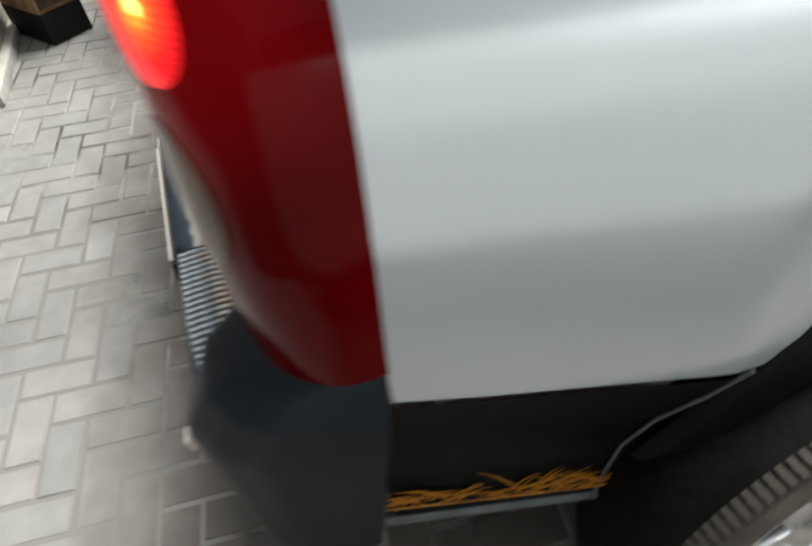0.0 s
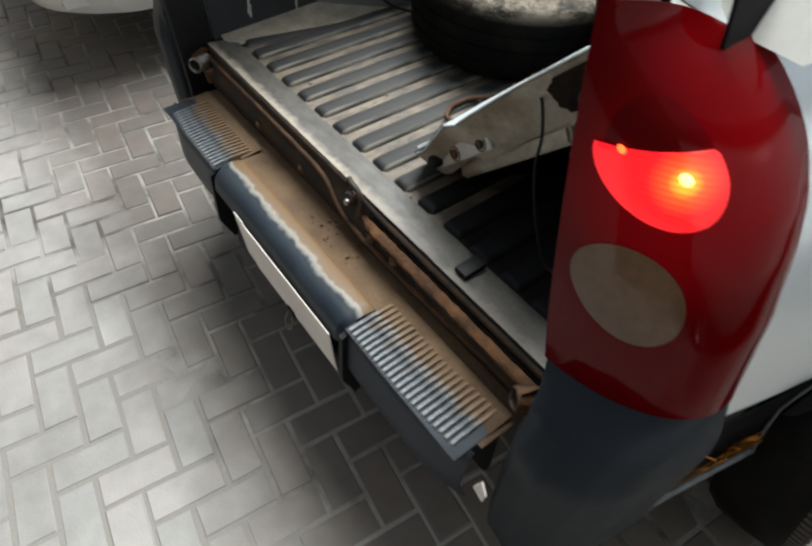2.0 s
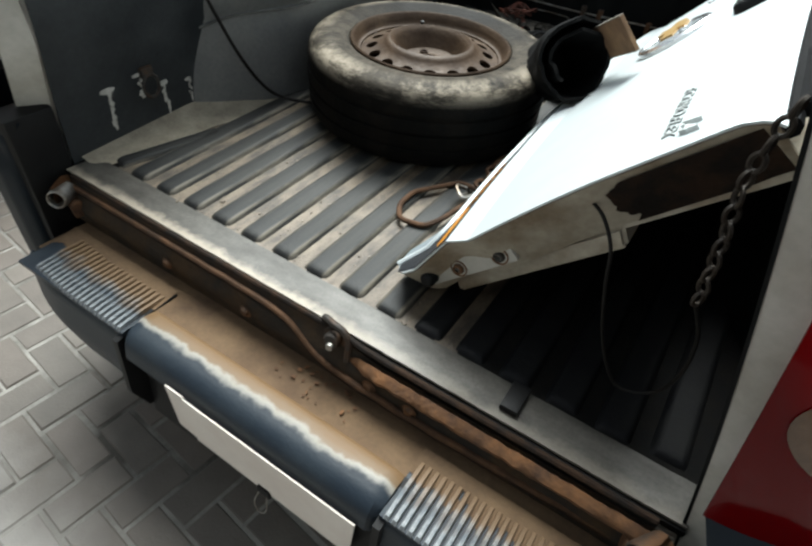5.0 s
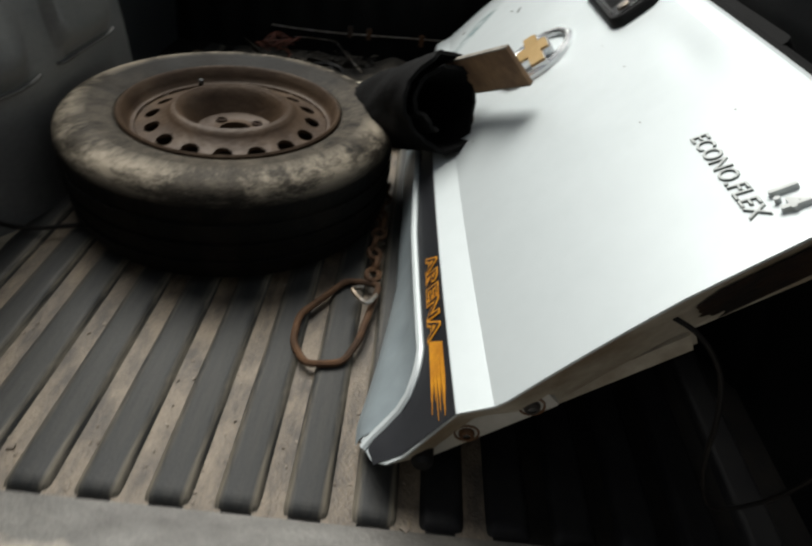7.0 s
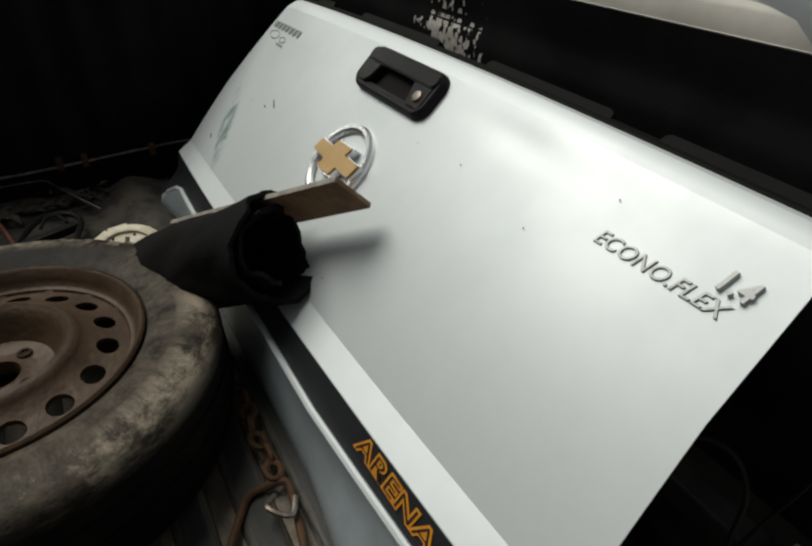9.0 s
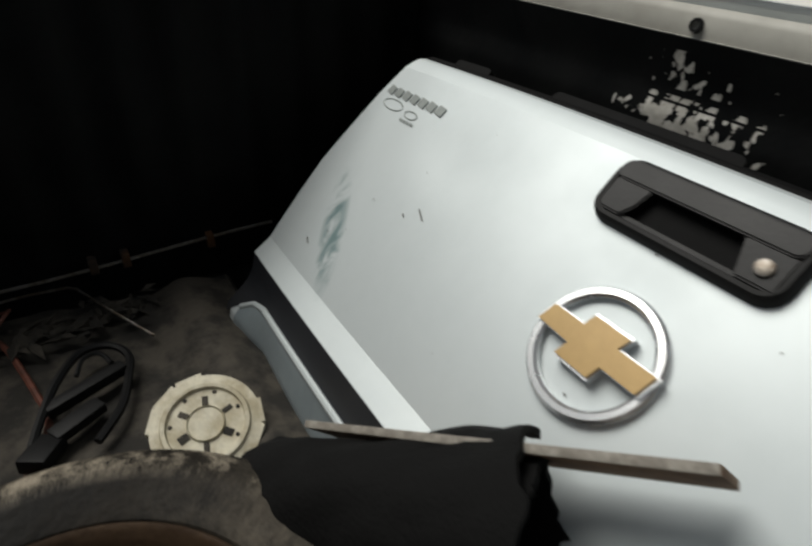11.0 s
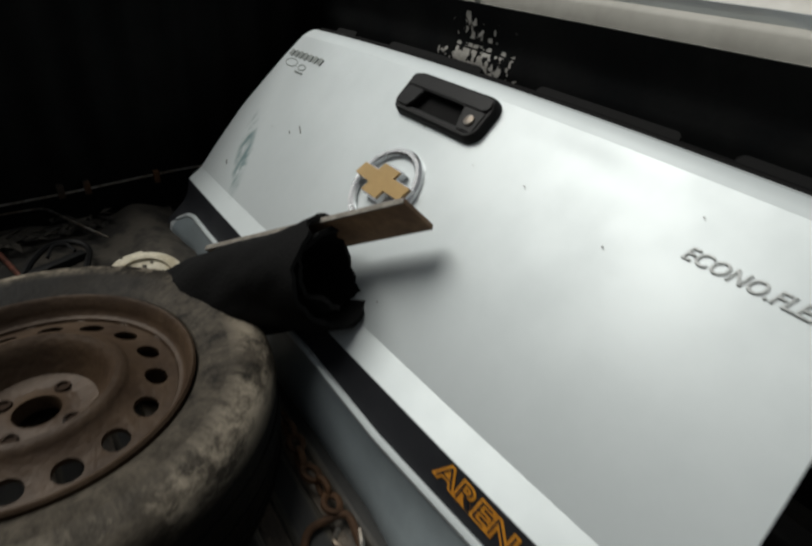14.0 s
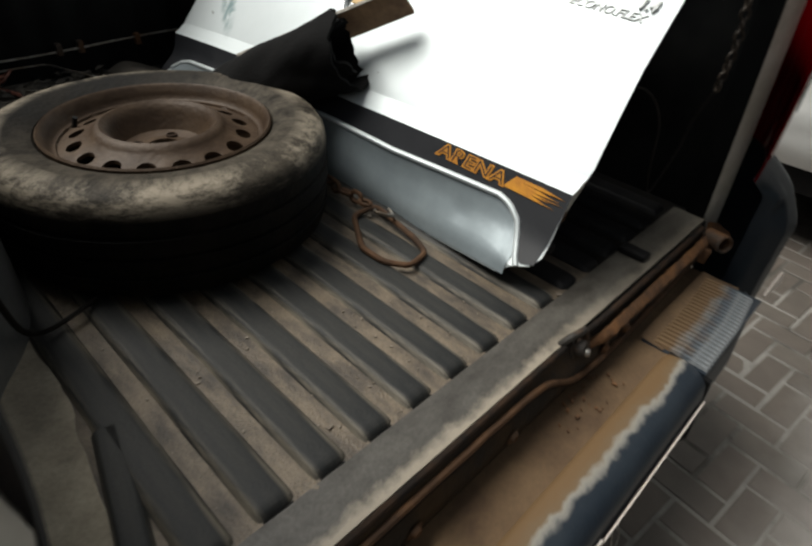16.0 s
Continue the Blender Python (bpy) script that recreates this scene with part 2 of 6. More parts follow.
turn, spread_, ring_, join_ = nt.nodes.new("ShaderNodeTexGradient"), nt.nodes.new("ShaderNodeMath"), nt.nodes.new("ShaderNodeMath"), nt.nodes.new("ShaderNodeCombineXYZ")
turn.gradient_type = "RADIAL"
nt.links.new(co.outputs["Object"], turn.inputs["Vector"])
for knot, factor, src in ((spread_, 3.2, turn.outputs["Fac"]), (ring_, 6.0, sep.outputs["Z"])):
    knot.operation = "MULTIPLY"
    knot.inputs[1].default_value = factor
    nt.links.new(src, knot.inputs[0])
nt.links.new(spread_.outputs[0], join_.inputs["X"])
nt.links.new(ring_.outputs[0], join_.inputs["Y"])
nt.links.new(join_.outputs[0], wear.inputs["Vector"])
rise.inputs["From Min"].default_value, rise.inputs["From Max"].default_value = 0.145, 0.178
nt.links.new(sep.outputs["Z"], rise.inputs["Value"])
cut.inputs["From Min"].default_value, cut.inputs["From Max"].default_value = 0.36, 0.60
nt.links.new(wear.outputs["Fac"], cut.inputs["Value"])
side_, fade_ = nt.nodes.new("ShaderNodeMapRange"), nt.nodes.new("ShaderNodeMath")
side_.interpolation_type = "SMOOTHSTEP"
side_.inputs["From Min"].default_value, side_.inputs["From Max"].default_value, side_.inputs["To Min"].default_value = 0.20, -0.02, 0.08
nt.links.new(sep.outputs["Y"], side_.inputs["Value"])
fade_.operation = "MULTIPLY"
nt.links.new(rise.outputs["Result"], fade_.inputs[0])
nt.links.new(side_.outputs["Result"], fade_.inputs[1])
mul.operation = "MULTIPLY"
nt.links.new(fade_.outputs[0], mul.inputs[0])
nt.links.new(cut.outputs["Result"], mul.inputs[1])
dust.data_type = "RGBA"
nt.links.new(mul.outputs[0], dust.inputs["Factor"])
nt.links.new(sb.inputs["Base Color"].links[0].from_socket, dust.inputs["A"])
dust.inputs["B"].default_value = (0.082, 0.070, 0.054, 1)
far_, ridge_, scuff_, pick_, both_, last_ = (nt.nodes.new("ShaderNode" + k) for k in ("VectorMath", "MapRange", "TexNoise", "MapRange", "Math", "Mix"))
far_.operation = "LENGTH"
nt.links.new(co.outputs["Object"], far_.inputs[0])
ridge_.inputs["From Min"].default_value, ridge_.inputs["From Max"].default_value = 0.296, 0.318
nt.links.new(far_.outputs["Value"], ridge_.inputs["Value"])
scuff_.inputs["Scale"].default_value, scuff_.inputs["Detail"].default_value, scuff_.inputs["Roughness"].default_value = 3.4, 9.0, 0.8
nt.links.new(join_.outputs[0], scuff_.inputs["Vector"])
pick_.inputs["From Min"].default_value, pick_.inputs["From Max"].default_value = 0.45, 0.56
nt.links.new(scuff_.outputs["Fac"], pick_.inputs["Value"])
both_.operation = "MULTIPLY"
nt.links.new(ridge_.outputs["Result"], both_.inputs[0])
nt.links.new(pick_.outputs["Result"], both_.inputs[1])
cap_ = nt.nodes.new("ShaderNodeMath")
cap_.operation = "MULTIPLY"
nt.links.new(both_.outputs[0], cap_.inputs[0])
nt.links.new(rise.outputs["Result"], cap_.inputs[1])
last_.data_type = "RGBA"
last_.inputs["B"].default_value = (0.26, 0.225, 0.175, 1)
nt.links.new(cap_.outputs[0], last_.inputs["Factor"])
nt.links.new(dust.outputs["Result"], last_.inputs["A"])
nt.links.new(last_.outputs["Result"], sb.inputs["Base Color"])

RIDGE = PLASTIC.copy()
RIDGE.name = "dusty_bumper_ridge"
nt = RIDGE.node_tree
rb = nt.nodes["Principled BSDF"]
co, sep, wob, run, span, tint, over = (nt.nodes.new("ShaderNode" + k) for k in ("TexCoord", "SeparateXYZ", "TexNoise", "Math", "MapRange", "ValToRGB", "Mix"))
wob.inputs["Scale"].default_value, wob.inputs["Detail"].default_value, wob.inputs["Roughness"].default_value = 11.0, 7.0, 0.62
nt.links.new(co.outputs["Object"], sep.inputs[0])
nt.links.new(co.outputs["Object"], wob.inputs["Vector"])
run.operation = "MULTIPLY_ADD"
run.inputs[1].default_value = 0.055
nt.links.new(wob.outputs["Fac"], run.inputs[0])
nt.links.new(sep.outputs["Y"], run.inputs[2])
span.inputs["From Min"].default_value, span.inputs["From Max"].default_value = -0.165, -0.072
nt.links.new(run.outputs[0], span.inputs["Value"])
stops = tint.color_ramp.elements
stops[0].position, stops[0].color = 0.46, (0.10, 0.10, 0.10, 0.0)
stops[1].position, stops[1].color = 0.80, (0.128, 0.079, 0.039, 1.0)
for at, colour in ((0.54, (0.22, 0.21, 0.19, 0.75)), (0.60, (0.25, 0.235, 0.20, 0.9)), (0.67, (0.14, 0.095, 0.053, 0.9))):
    e = stops.new(at)
    e.color = colour
nt.links.new(span.outputs["Result"], tint.inputs["Fac"])
over.data_type = "RGBA"
nt.links.new(tint.outputs["Alpha"], over.inputs["Factor"])
nt.links.new(rb.inputs["Base Color"].links[0].from_socket, over.inputs["A"])
nt.links.new(tint.outputs["Color"], over.inputs["B"])
nt.links.new(over.outputs["Result"], rb.inputs["Base Color"])
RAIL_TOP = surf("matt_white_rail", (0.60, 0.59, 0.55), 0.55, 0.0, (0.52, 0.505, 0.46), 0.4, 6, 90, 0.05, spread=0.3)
LIP = surf("chipped_lip_paint", (0.24, 0.205, 0.16), 0.7, 0.0, (0.075, 0.056, 0.040), 0.5, 50, 160, 0.3, edge=0.2, stretch=(0.6, 1, 1))
# chipped pale paint along the edge of the sill, fading past the catch
nt = SILL.node_tree
kb = nt.nodes["Principled BSDF"]
co, sep, wob, run, lay, past, both_, mixs = (nt.nodes.new("ShaderNode" + k) for k in ("TexCoord", "SeparateXYZ", "TexNoise", "Math", "MapRange", "MapRange", "Math", "Mix"))
nt.links.new(co.outputs["Object"], sep.inputs[0])
nt.links.new(co.outputs["Object"], wob.inputs["Vector"])
wob.inputs["Scale"].default_value, wob.inputs["Detail"].default_value, wob.inputs["Roughness"].default_value = 30.0, 8.0, 0.7
run.operation, run.inputs[1].default_value = "MULTIPLY_ADD", 0.055
nt.links.new(wob.outputs["Fac"], run.inputs[0])
nt.links.new(sep.outputs["Y"], run.inputs[2])
lay.inputs["From Min"].default_value, lay.inputs["From Max"].default_value = 0.056, 0.036
nt.links.new(run.outputs[0], lay.inputs["Value"])
past.inputs["From Min"].default_value, past.inputs["From Max"].default_value, past.inputs["To Min"].default_value = 0.22, 0.02, 0.25
nt.links.new(sep.outputs["X"], past.inputs["Value"])
both_.operation = "MULTIPLY"
nt.links.new(lay.outputs["Result"], both_.inputs[0])
nt.links.new(past.outputs["Result"], both_.inputs[1])
mixs.data_type = "RGBA"
nt.links.new(both_.outputs[0], mixs.inputs["Factor"])
nt.links.new(kb.inputs["Base Color"].links[0].from_socket, mixs.inputs["A"])
mixs.inputs["B"].default_value = (0.26, 0.225, 0.175, 1)
nt.links.new(mixs.outputs["Result"], kb.inputs["Base Color"])
# lighter copy of the bed black: sky light and dust in one colour
WALL = surf("lit_dusty_black_wall", (0.016, 0.019, 0.022), 0.5, 0.0, (0.036, 0.040, 0.043), 0.42, 7.0, 110, 0.12, spec=0.4, edge=0.16)
DUST_AND_GLINT = surf("grey_dust_and_glint", (0.15, 0.148, 0.138), 0.85, 0.0, (0.055, 0.057, 0.057), 0.45, 16, 150, 0.2, edge=0.2)
CHAIN = surf("dirty_chain_steel", (0.034, 0.026, 0.019), 0.6, 0.2, (0.014, 0.010, 0.007), 0.5, 40, 160, 0.2, spec=0.3)
# worn ribs: dark paint, pale streaks along the edges and along the run
RIB = surf("worn_rib_paint", (0.0105, 0.0115, 0.0120), 0.60, 0.0, (0.024, 0.025, 0.024), 0.45, 24.0, 190, 0.15, edge=0.16, spec=0.30, spread=1.3, stretch=(1.0, 0.25, 1))
nt = RIB.node_tree
kb = nt.nodes["Principled BSDF"]
co, sep, far_, rim_, run_, mp_, pk, both_, cap_, mixs = (nt.nodes.new("ShaderNode" + k) for k in ("TexCoord", "SeparateXYZ", "Math", "MapRange", "TexNoise", "Mapping", "MapRange", "Math", "Math", "Mix"))
nt.links.new(co.outputs["Object"], sep.inputs[0])
nt.links.new(co.outputs["Object"], mp_.inputs["Vector"])
mp_.inputs["Scale"].default_value = (90.0, 7.0, 60.0)
nt.links.new(mp_.outputs[0], run_.inputs["Vector"])
run_.inputs["Scale"].default_value, run_.inputs["Detail"].default_value, run_.inputs["Roughness"].default_value = 1.0, 6.0, 0.7
far_.operation = "ABSOLUTE"
nt.links.new(sep.outputs["X"], far_.inputs[0])
rim_.inputs["From Min"].default_value, rim_.inputs["From Max"].default_value, rim_.inputs["To Min"].default_value = 0.014, 0.0228, 0.08
nt.links.new(far_.outputs[0], rim_.inputs["Value"])
pk.inputs["From Min"].default_value, pk.inputs["From Max"].default_value = 0.42, 0.66
nt.links.new(run_.outputs["Fac"], pk.inputs["Value"])
both_.operation, cap_.operation = "MULTIPLY", "MULTIPLY"
nt.links.new(rim_.outputs["Result"], both_.inputs[0])
nt.links.new(pk.outputs["Result"], both_.inputs[1])
nt.links.new(both_.outputs[0], cap_.inputs[0])
cap_.inputs[1].default_value = 0.85
mixs.data_type = "RGBA"
nt.links.new(cap_.outputs[0], mixs.inputs["Factor"])
nt.links.new(kb.inputs["Base Color"].links[0].from_socket, mixs.inputs["A"])
mixs.inputs["B"].default_value = (0.18, 0.158, 0.122, 1)
nt.links.new(mixs.outputs["Result"], kb.inputs["Base Color"])


# ---- mesh helpers ----


def flecks(bm, place, field, u0, u1, v0, v1, nu, nv):
    """Thin flakes where field(u, v) is positive, with crisp wandering edges."""
    us, vs = np.linspace(u0, u1, nu + 1), np.linspace(v0, v1, nv + 1)
    val = [[field(u, v) for v in vs] for u in us]
    for i in range(nu):
        for j in range(nv):
            ring = [(us[a], vs[b], val[a][b]) for a, b in ((i, j), (i + 1, j), (i + 1, j + 1), (i, j + 1))]
            if max(c[2] for c in ring) <= 0:
                continue
            out = []
            for p, q in zip(ring, ring[1:] + ring[:1]):
                if p[2] > 0:
                    out.append(p[:2])
                if (p[2] > 0) != (q[2] > 0):
                    k = p[2] / (p[2] - q[2])
                    out.append((lerp(p[0], q[0], k), lerp(p[1], q[1], k)))
            if len(out) > 2:
                bm.faces.new([bm.verts.new(place(u, v)) for u, v in out])
    return bm


def cloud(u, v, w, octaves=4):
    """Layered noise, about -0.7 to 0.7."""
    return sum(noise.noise((u * 2**k, v * 2**k, w + 7 * k)) * 0.55**k for k in range(octaves))



def part(name, bm, material, parent=None, label="", smooth=0.6):
    """Link a bmesh as one mesh object, under a thing or a part."""
    bmesh.ops.remove_doubles(bm, verts=bm.verts, dist=1e-5)
    bmesh.ops.recalc_face_normals(bm, faces=bm.faces)
    me = bpy.data.meshes.new(name)
    bm.to_mesh(me)
    bm.free()
    for mt in material if isinstance(material, (list, tuple)) else [material]:
        me.materials.append(mt)
    if smooth:
        me.shade_smooth()
        me.set_sharp_from_angle(angle=smooth)
    ob = new(name, me)
    if parent:
        ob.parent = parent
    if label:
        ob["label"] = label
    return ob


def thing(name, label, category, group="", kind="", at=None):
    ob = new(name)
    ob.empty_display_size = 0.05
    if at is not None:
        ob.matrix_world = at
    return tagged(ob, label, category, group, kind)


def box(bm, x0, x1, y0, y1, z0, z1, bevel=0.0, m=None):
    vs = [bm.verts.new((x, y, z)) for x in (x0, x1) for y in (y0, y1) for z in (z0, z1)]
    fs = [bm.faces.new([vs[i] for i in f]) for f in ((0, 1, 3, 2), (4, 6, 7, 5), (0, 4, 5, 1), (2, 3, 7, 6), (0, 2, 6, 4), (1, 5, 7, 3))]
    if bevel:
        es = list({e for f in fs for e in f.edges})
        r = bmesh.ops.bevel(bm, geom=es, offset=bevel, segments=2, affect="EDGES", profile=0.6)
        vs = list({v for f in r["faces"] for v in f.verts} | {v for v in vs if v.is_valid})
    if m:
        bmesh.ops.transform(bm, matrix=m, verts=vs)
    return bm


def sheet(bm, fn, nu, nv, thick=0.0):
    """A grid of fn(s, t), s and t from 0 to 1, with a thickness along its own normal if asked."""
    g = [[bm.verts.new(fn(i / nu, j / nv)) for j in range(nv + 1)] for i in range(nu + 1)]
    faces = [bm.faces.new((g[i][j], g[i + 1][j], g[i + 1][j + 1], g[i][j + 1])) for i in range(nu) for j in range(nv)]
    if thick:
        bmesh.ops.recalc_face_normals(bm, faces=faces)
        bmesh.ops.solidify(bm, geom=faces, thickness=thick)
    return bm


def tube(bm, pts, r, n=8, closed=False):
    """A round rod along points."""
    pts = [Vector(p) for p in pts]
    k = len(pts)
    rings, ref = [], Vector((0.31, 0.2, 0.93)).normalized()
    for i, p in enumerate(pts):
        a = pts[(i - 1) % k] if closed or i else p
        b = pts[(i + 1) % k] if closed or i < k - 1 else p
        d = (b - a).normalized()
        u = (ref - d * ref.dot(d)).normalized()
        ref = u
        w = d.cross(u)
        rad = r(i / max(1, k - 1)) if callable(r) else r
        rings.append([bm.verts.new(p + (u * math.cos(2 * math.pi * j / n) + w * math.sin(2 * math.pi * j / n)) * rad) for j in range(n)])
    for i in range(k if closed else k - 1):
        a, b = rings[i], rings[(i + 1) % k]
        for j in range(n):
            bm.faces.new((a[j], a[(j + 1) % n], b[(j + 1) % n], b[j]))
    if not closed:
        bm.faces.new(rings[0][::-1])
        bm.faces.new(rings[-1])
    return bm


def curve(pts, n=8):
    """Points of a smooth line through the given ones."""
    p = [Vector(q) for q in pts]
    p = [p[0] * 2 - p[1]] + p + [p[-1] * 2 - p[-2]]
    out = []
    for i in range(1, len(p) - 2):
        for k in range(n):
            t = k / n
            a, b, c, d = p[i - 1 : i + 3]
            out.append(0.5 * ((2 * b) + (c - a) * t + (2 * a - 5 * b + 4 * c - d) * t * t + (3 * b - a - 3 * c + d) * t**3))
    return out + [p[-2]]


def lathe(bm, profile, n=48, m=None, closed=False):
    """A turned body round z from (radius, height) pairs."""
    rings = []
    for r, z in profile:
        rings.append([bm.verts.new((r * math.cos(2 * math.pi * j / n), r * math.sin(2 * math.pi * j / n), z)) for j in range(n)] if r > 1e-6 else [bm.verts.new((0, 0, z))])
    vs = [v for r in rings for v in r]
    pairs = list(zip(rings, rings[1:] + rings[:1])) if closed else list(zip(rings, rings[1:]))
    for a, b in pairs:
        for j in range(n):
            k = (j + 1) % n
            if len(a) == 1 and len(b) > 1:
                bm.faces.new((a[0], b[j], b[k]))
            elif len(b) == 1 and len(a) > 1:
                bm.faces.new((a[j], a[k], b[0]))
            elif len(a) > 1:
                bm.faces.new((a[j], a[k], b[k], b[j]))
    if m:
        bmesh.ops.transform(bm, matrix=m, verts=vs)
    return bm


def prism(bm, pts, low, high, put):
    """A flat outline with thickness: put(a, b, h) gives the place of the outline's point at height h."""
    lo, hi = [bm.verts.new(put(a, b, low)) for a, b in pts], [bm.verts.new(put(a, b, high)) for a, b in pts]
    n = len(pts)
    bm.faces.new(lo[::-1])
    bm.faces.new(hi)
    for i in range(n):
        bm.faces.new((lo[i], lo[(i + 1) % n], hi[(i + 1) % n], hi[i]))
    return bm


def rounded(x0, x1, y0, y1, r, n=4):
    out = []
    for cx, cy, a in ((x1 - r, y1 - r, 0), (x0 + r, y1 - r, 90), (x0 + r, y0 + r, 180), (x1 - r, y0 + r, 270)):
        out += [(cx + r * math.cos(radians(a + 90 * k / n)), cy + r * math.sin(radians(a + 90 * k / n))) for k in range(n + 1)]
    return out


def B():
    return bmesh.new()


def lerp(a, b, t):
    return a + (b - a) * t


def track(t, stops):
    """A value between stops (t, value)."""
    for (a, x), (b, y) in zip(stops, stops[1:]):
        if t <= b:
            return x + (y - x) * max(0, (t - a) / (b - a))
    return stops[-1][1]

# ---- ground ----
bm = B()
sheet(bm, lambda s, t: (lerp(-60, 60, s), lerp(-60, 60, t), -0.0058), 6, 6)
nt = GROUT.node_tree
kb = nt.nodes["Principled BSDF"]
geo, sep, wob, edge_y, edge_x, lay_y, lay_x, both_, mixs = (nt.nodes.new("ShaderNode" + k) for k in ("NewGeometry", "SeparateXYZ", "TexNoise", "Math", "Math", "MapRange", "MapRange", "Math", "Mix"))
nt.links.new(geo.outputs["Position"], sep.inputs[0])
nt.links.new(geo.outputs["Position"], wob.inputs["Vector"])
wob.inputs["Scale"].default_value, wob.inputs["Detail"].default_value = 2.2, 6.0
for knot, axis in ((edge_y, "Y"), (edge_x, "X")):
    knot.operation, knot.inputs[1].default_value = "MULTIPLY_ADD", 0.9
    nt.links.new(wob.outputs["Fac"], knot.inputs[0])
    nt.links.new(sep.outputs[axis], knot.inputs[2])
lay_y.inputs["From Min"].default_value, lay_y.inputs["From Max"].default_value = 0.14, -0.10
lay_x.inputs["From Min"].default_value, lay_x.inputs["From Max"].default_value = -0.45, -0.05
nt.links.new(edge_y.outputs[0], lay_y.inputs["Value"])
nt.links.new(edge_x.outputs[0], lay_x.inputs["Value"])
both_.operation = "MULTIPLY"
nt.links.new(lay_y.outputs["Result"], both_.inputs[0])
nt.links.new(lay_x.outputs["Result"], both_.inputs[1])
mixs.data_type = "RGBA"
nt.links.new(both_.outputs[0], mixs.inputs["Factor"])
nt.links.new(kb.inputs["Base Color"].links[0].from_socket, mixs.inputs["A"])
mixs.inputs["B"].default_value = (0.185, 0.175, 0.158, 1)
nt.links.new(mixs.outputs["Result"], kb.inputs["Base Color"])
ground = tagged(part("ground", bm, GROUT, smooth=0), "soil and sand bed under the concrete pavers", "ground", kind="structure")

# ---- the pickup ----
truck = thing("pickup_truck", "silver-white pickup with a black bed, its tailgate taken off", "pickup")
FLOOR = 0.656
MIRROR = Matrix.Translation((-0.06, 0, 0)) @ Matrix.Diagonal((-1, 1, 1, 1))


def side_matrix(sgn):
    return Matrix() if sgn > 0 else MIRROR


def side_x(y, z):
    """Outer face of the body side at y and height z."""
    flare = 0.22 * min(max(y - 0.067, -0.1), 0.36)
    return flare + track(z, ((0.35, 0.822), (0.47, 0.834), (0.56, 0.832), (0.758, 0.829), (0.826, 0.816), (0.95, 0.793), (1.04, 0.768), (1.09, 0.749), (1.13, 0.725), (1.15, 0.709), (1.17, 0.688), (1.185, 0.668), (1.20, 0.643), (1.215, 0.612), (1.23, 0.602), (1.30, 0.585)))


def waist(y):
    """Drop of the cladding and skirt lines towards the front."""
    return 0.12 * (y - 0.07)


def post_x(z):
    return 0.671 - 0.228 * (z - 0.586)


# bed floor with its ribs
# floor colour lowered to near black for the shade under the tailgate
bm = B()
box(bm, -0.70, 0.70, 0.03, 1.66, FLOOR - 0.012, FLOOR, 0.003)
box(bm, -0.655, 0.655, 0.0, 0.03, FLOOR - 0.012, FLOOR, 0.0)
bed_floor = part("bed_floor", bm, FLOOR_SHADE, truck, "black-painted steel bed floor, darkened for the shade under the tailgate")


def rib_mesh(bm, y0, y1, w=0.0285, h=0.0105):
    rows = ((y0, w * 0.70, 0.0), (y0 + 0.003, w * 0.78, h * 0.55), (y0 + 0.008, w * 0.83, h * 0.85), (y0 + 0.018, w * 0.84, h), (y1, w * 0.84, h))
    ring = []
    for y, ww, hh in rows:
        ring.append([bm.verts.new(p) for p in ((-ww - 0.004, y, 0), (-ww, y, hh * 0.62), (-ww * 0.85, y, hh * 0.93), (-ww * 0.6, y, hh), (ww * 0.6, y, hh), (ww * 0.85, y, hh * 0.93), (ww, y, hh * 0.62), (ww + 0.004, y, 0))])
    for a, b in zip(ring, ring[1:]):
        for i in range(7):
            bm.faces.new((a[i], a[i + 1], b[i + 1], b[i]))
    bm.faces.new(ring[0][::-1])
    return bm


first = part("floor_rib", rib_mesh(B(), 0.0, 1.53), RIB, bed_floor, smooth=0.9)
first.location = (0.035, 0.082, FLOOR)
# black rib copies put the tailgate's shade into the ribs' colour
shade_rib = part("floor_rib", rib_mesh(B(), 0.0, 1.53), RIB_SHADE, bed_floor, smooth=0.9)
shade_rib.location = (0.035 + 0.0817 * 7, 0.09, FLOOR)
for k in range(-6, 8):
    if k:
        r = new("floor_rib", first.data if k > -2 else shade_rib.data)
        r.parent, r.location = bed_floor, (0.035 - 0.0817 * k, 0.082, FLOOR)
short = part("floor_rib", rib_mesh(B(), 0.0, 0.24, 0.020), RIB, bed_floor, "short outer rib", smooth=0.9)
short.matrix_local = pose(-0.607, 0.088, FLOOR, 0, 0, -14)

# dust in the open channels, cut short where the tailgate's shade falls
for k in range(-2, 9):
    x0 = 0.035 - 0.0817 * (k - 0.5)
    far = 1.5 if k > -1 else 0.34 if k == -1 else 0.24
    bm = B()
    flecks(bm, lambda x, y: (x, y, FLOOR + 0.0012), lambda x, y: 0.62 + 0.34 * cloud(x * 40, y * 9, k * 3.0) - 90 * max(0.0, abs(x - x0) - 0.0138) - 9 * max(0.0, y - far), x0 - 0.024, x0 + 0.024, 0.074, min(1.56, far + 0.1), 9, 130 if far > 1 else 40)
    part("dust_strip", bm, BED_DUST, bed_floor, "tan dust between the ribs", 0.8)

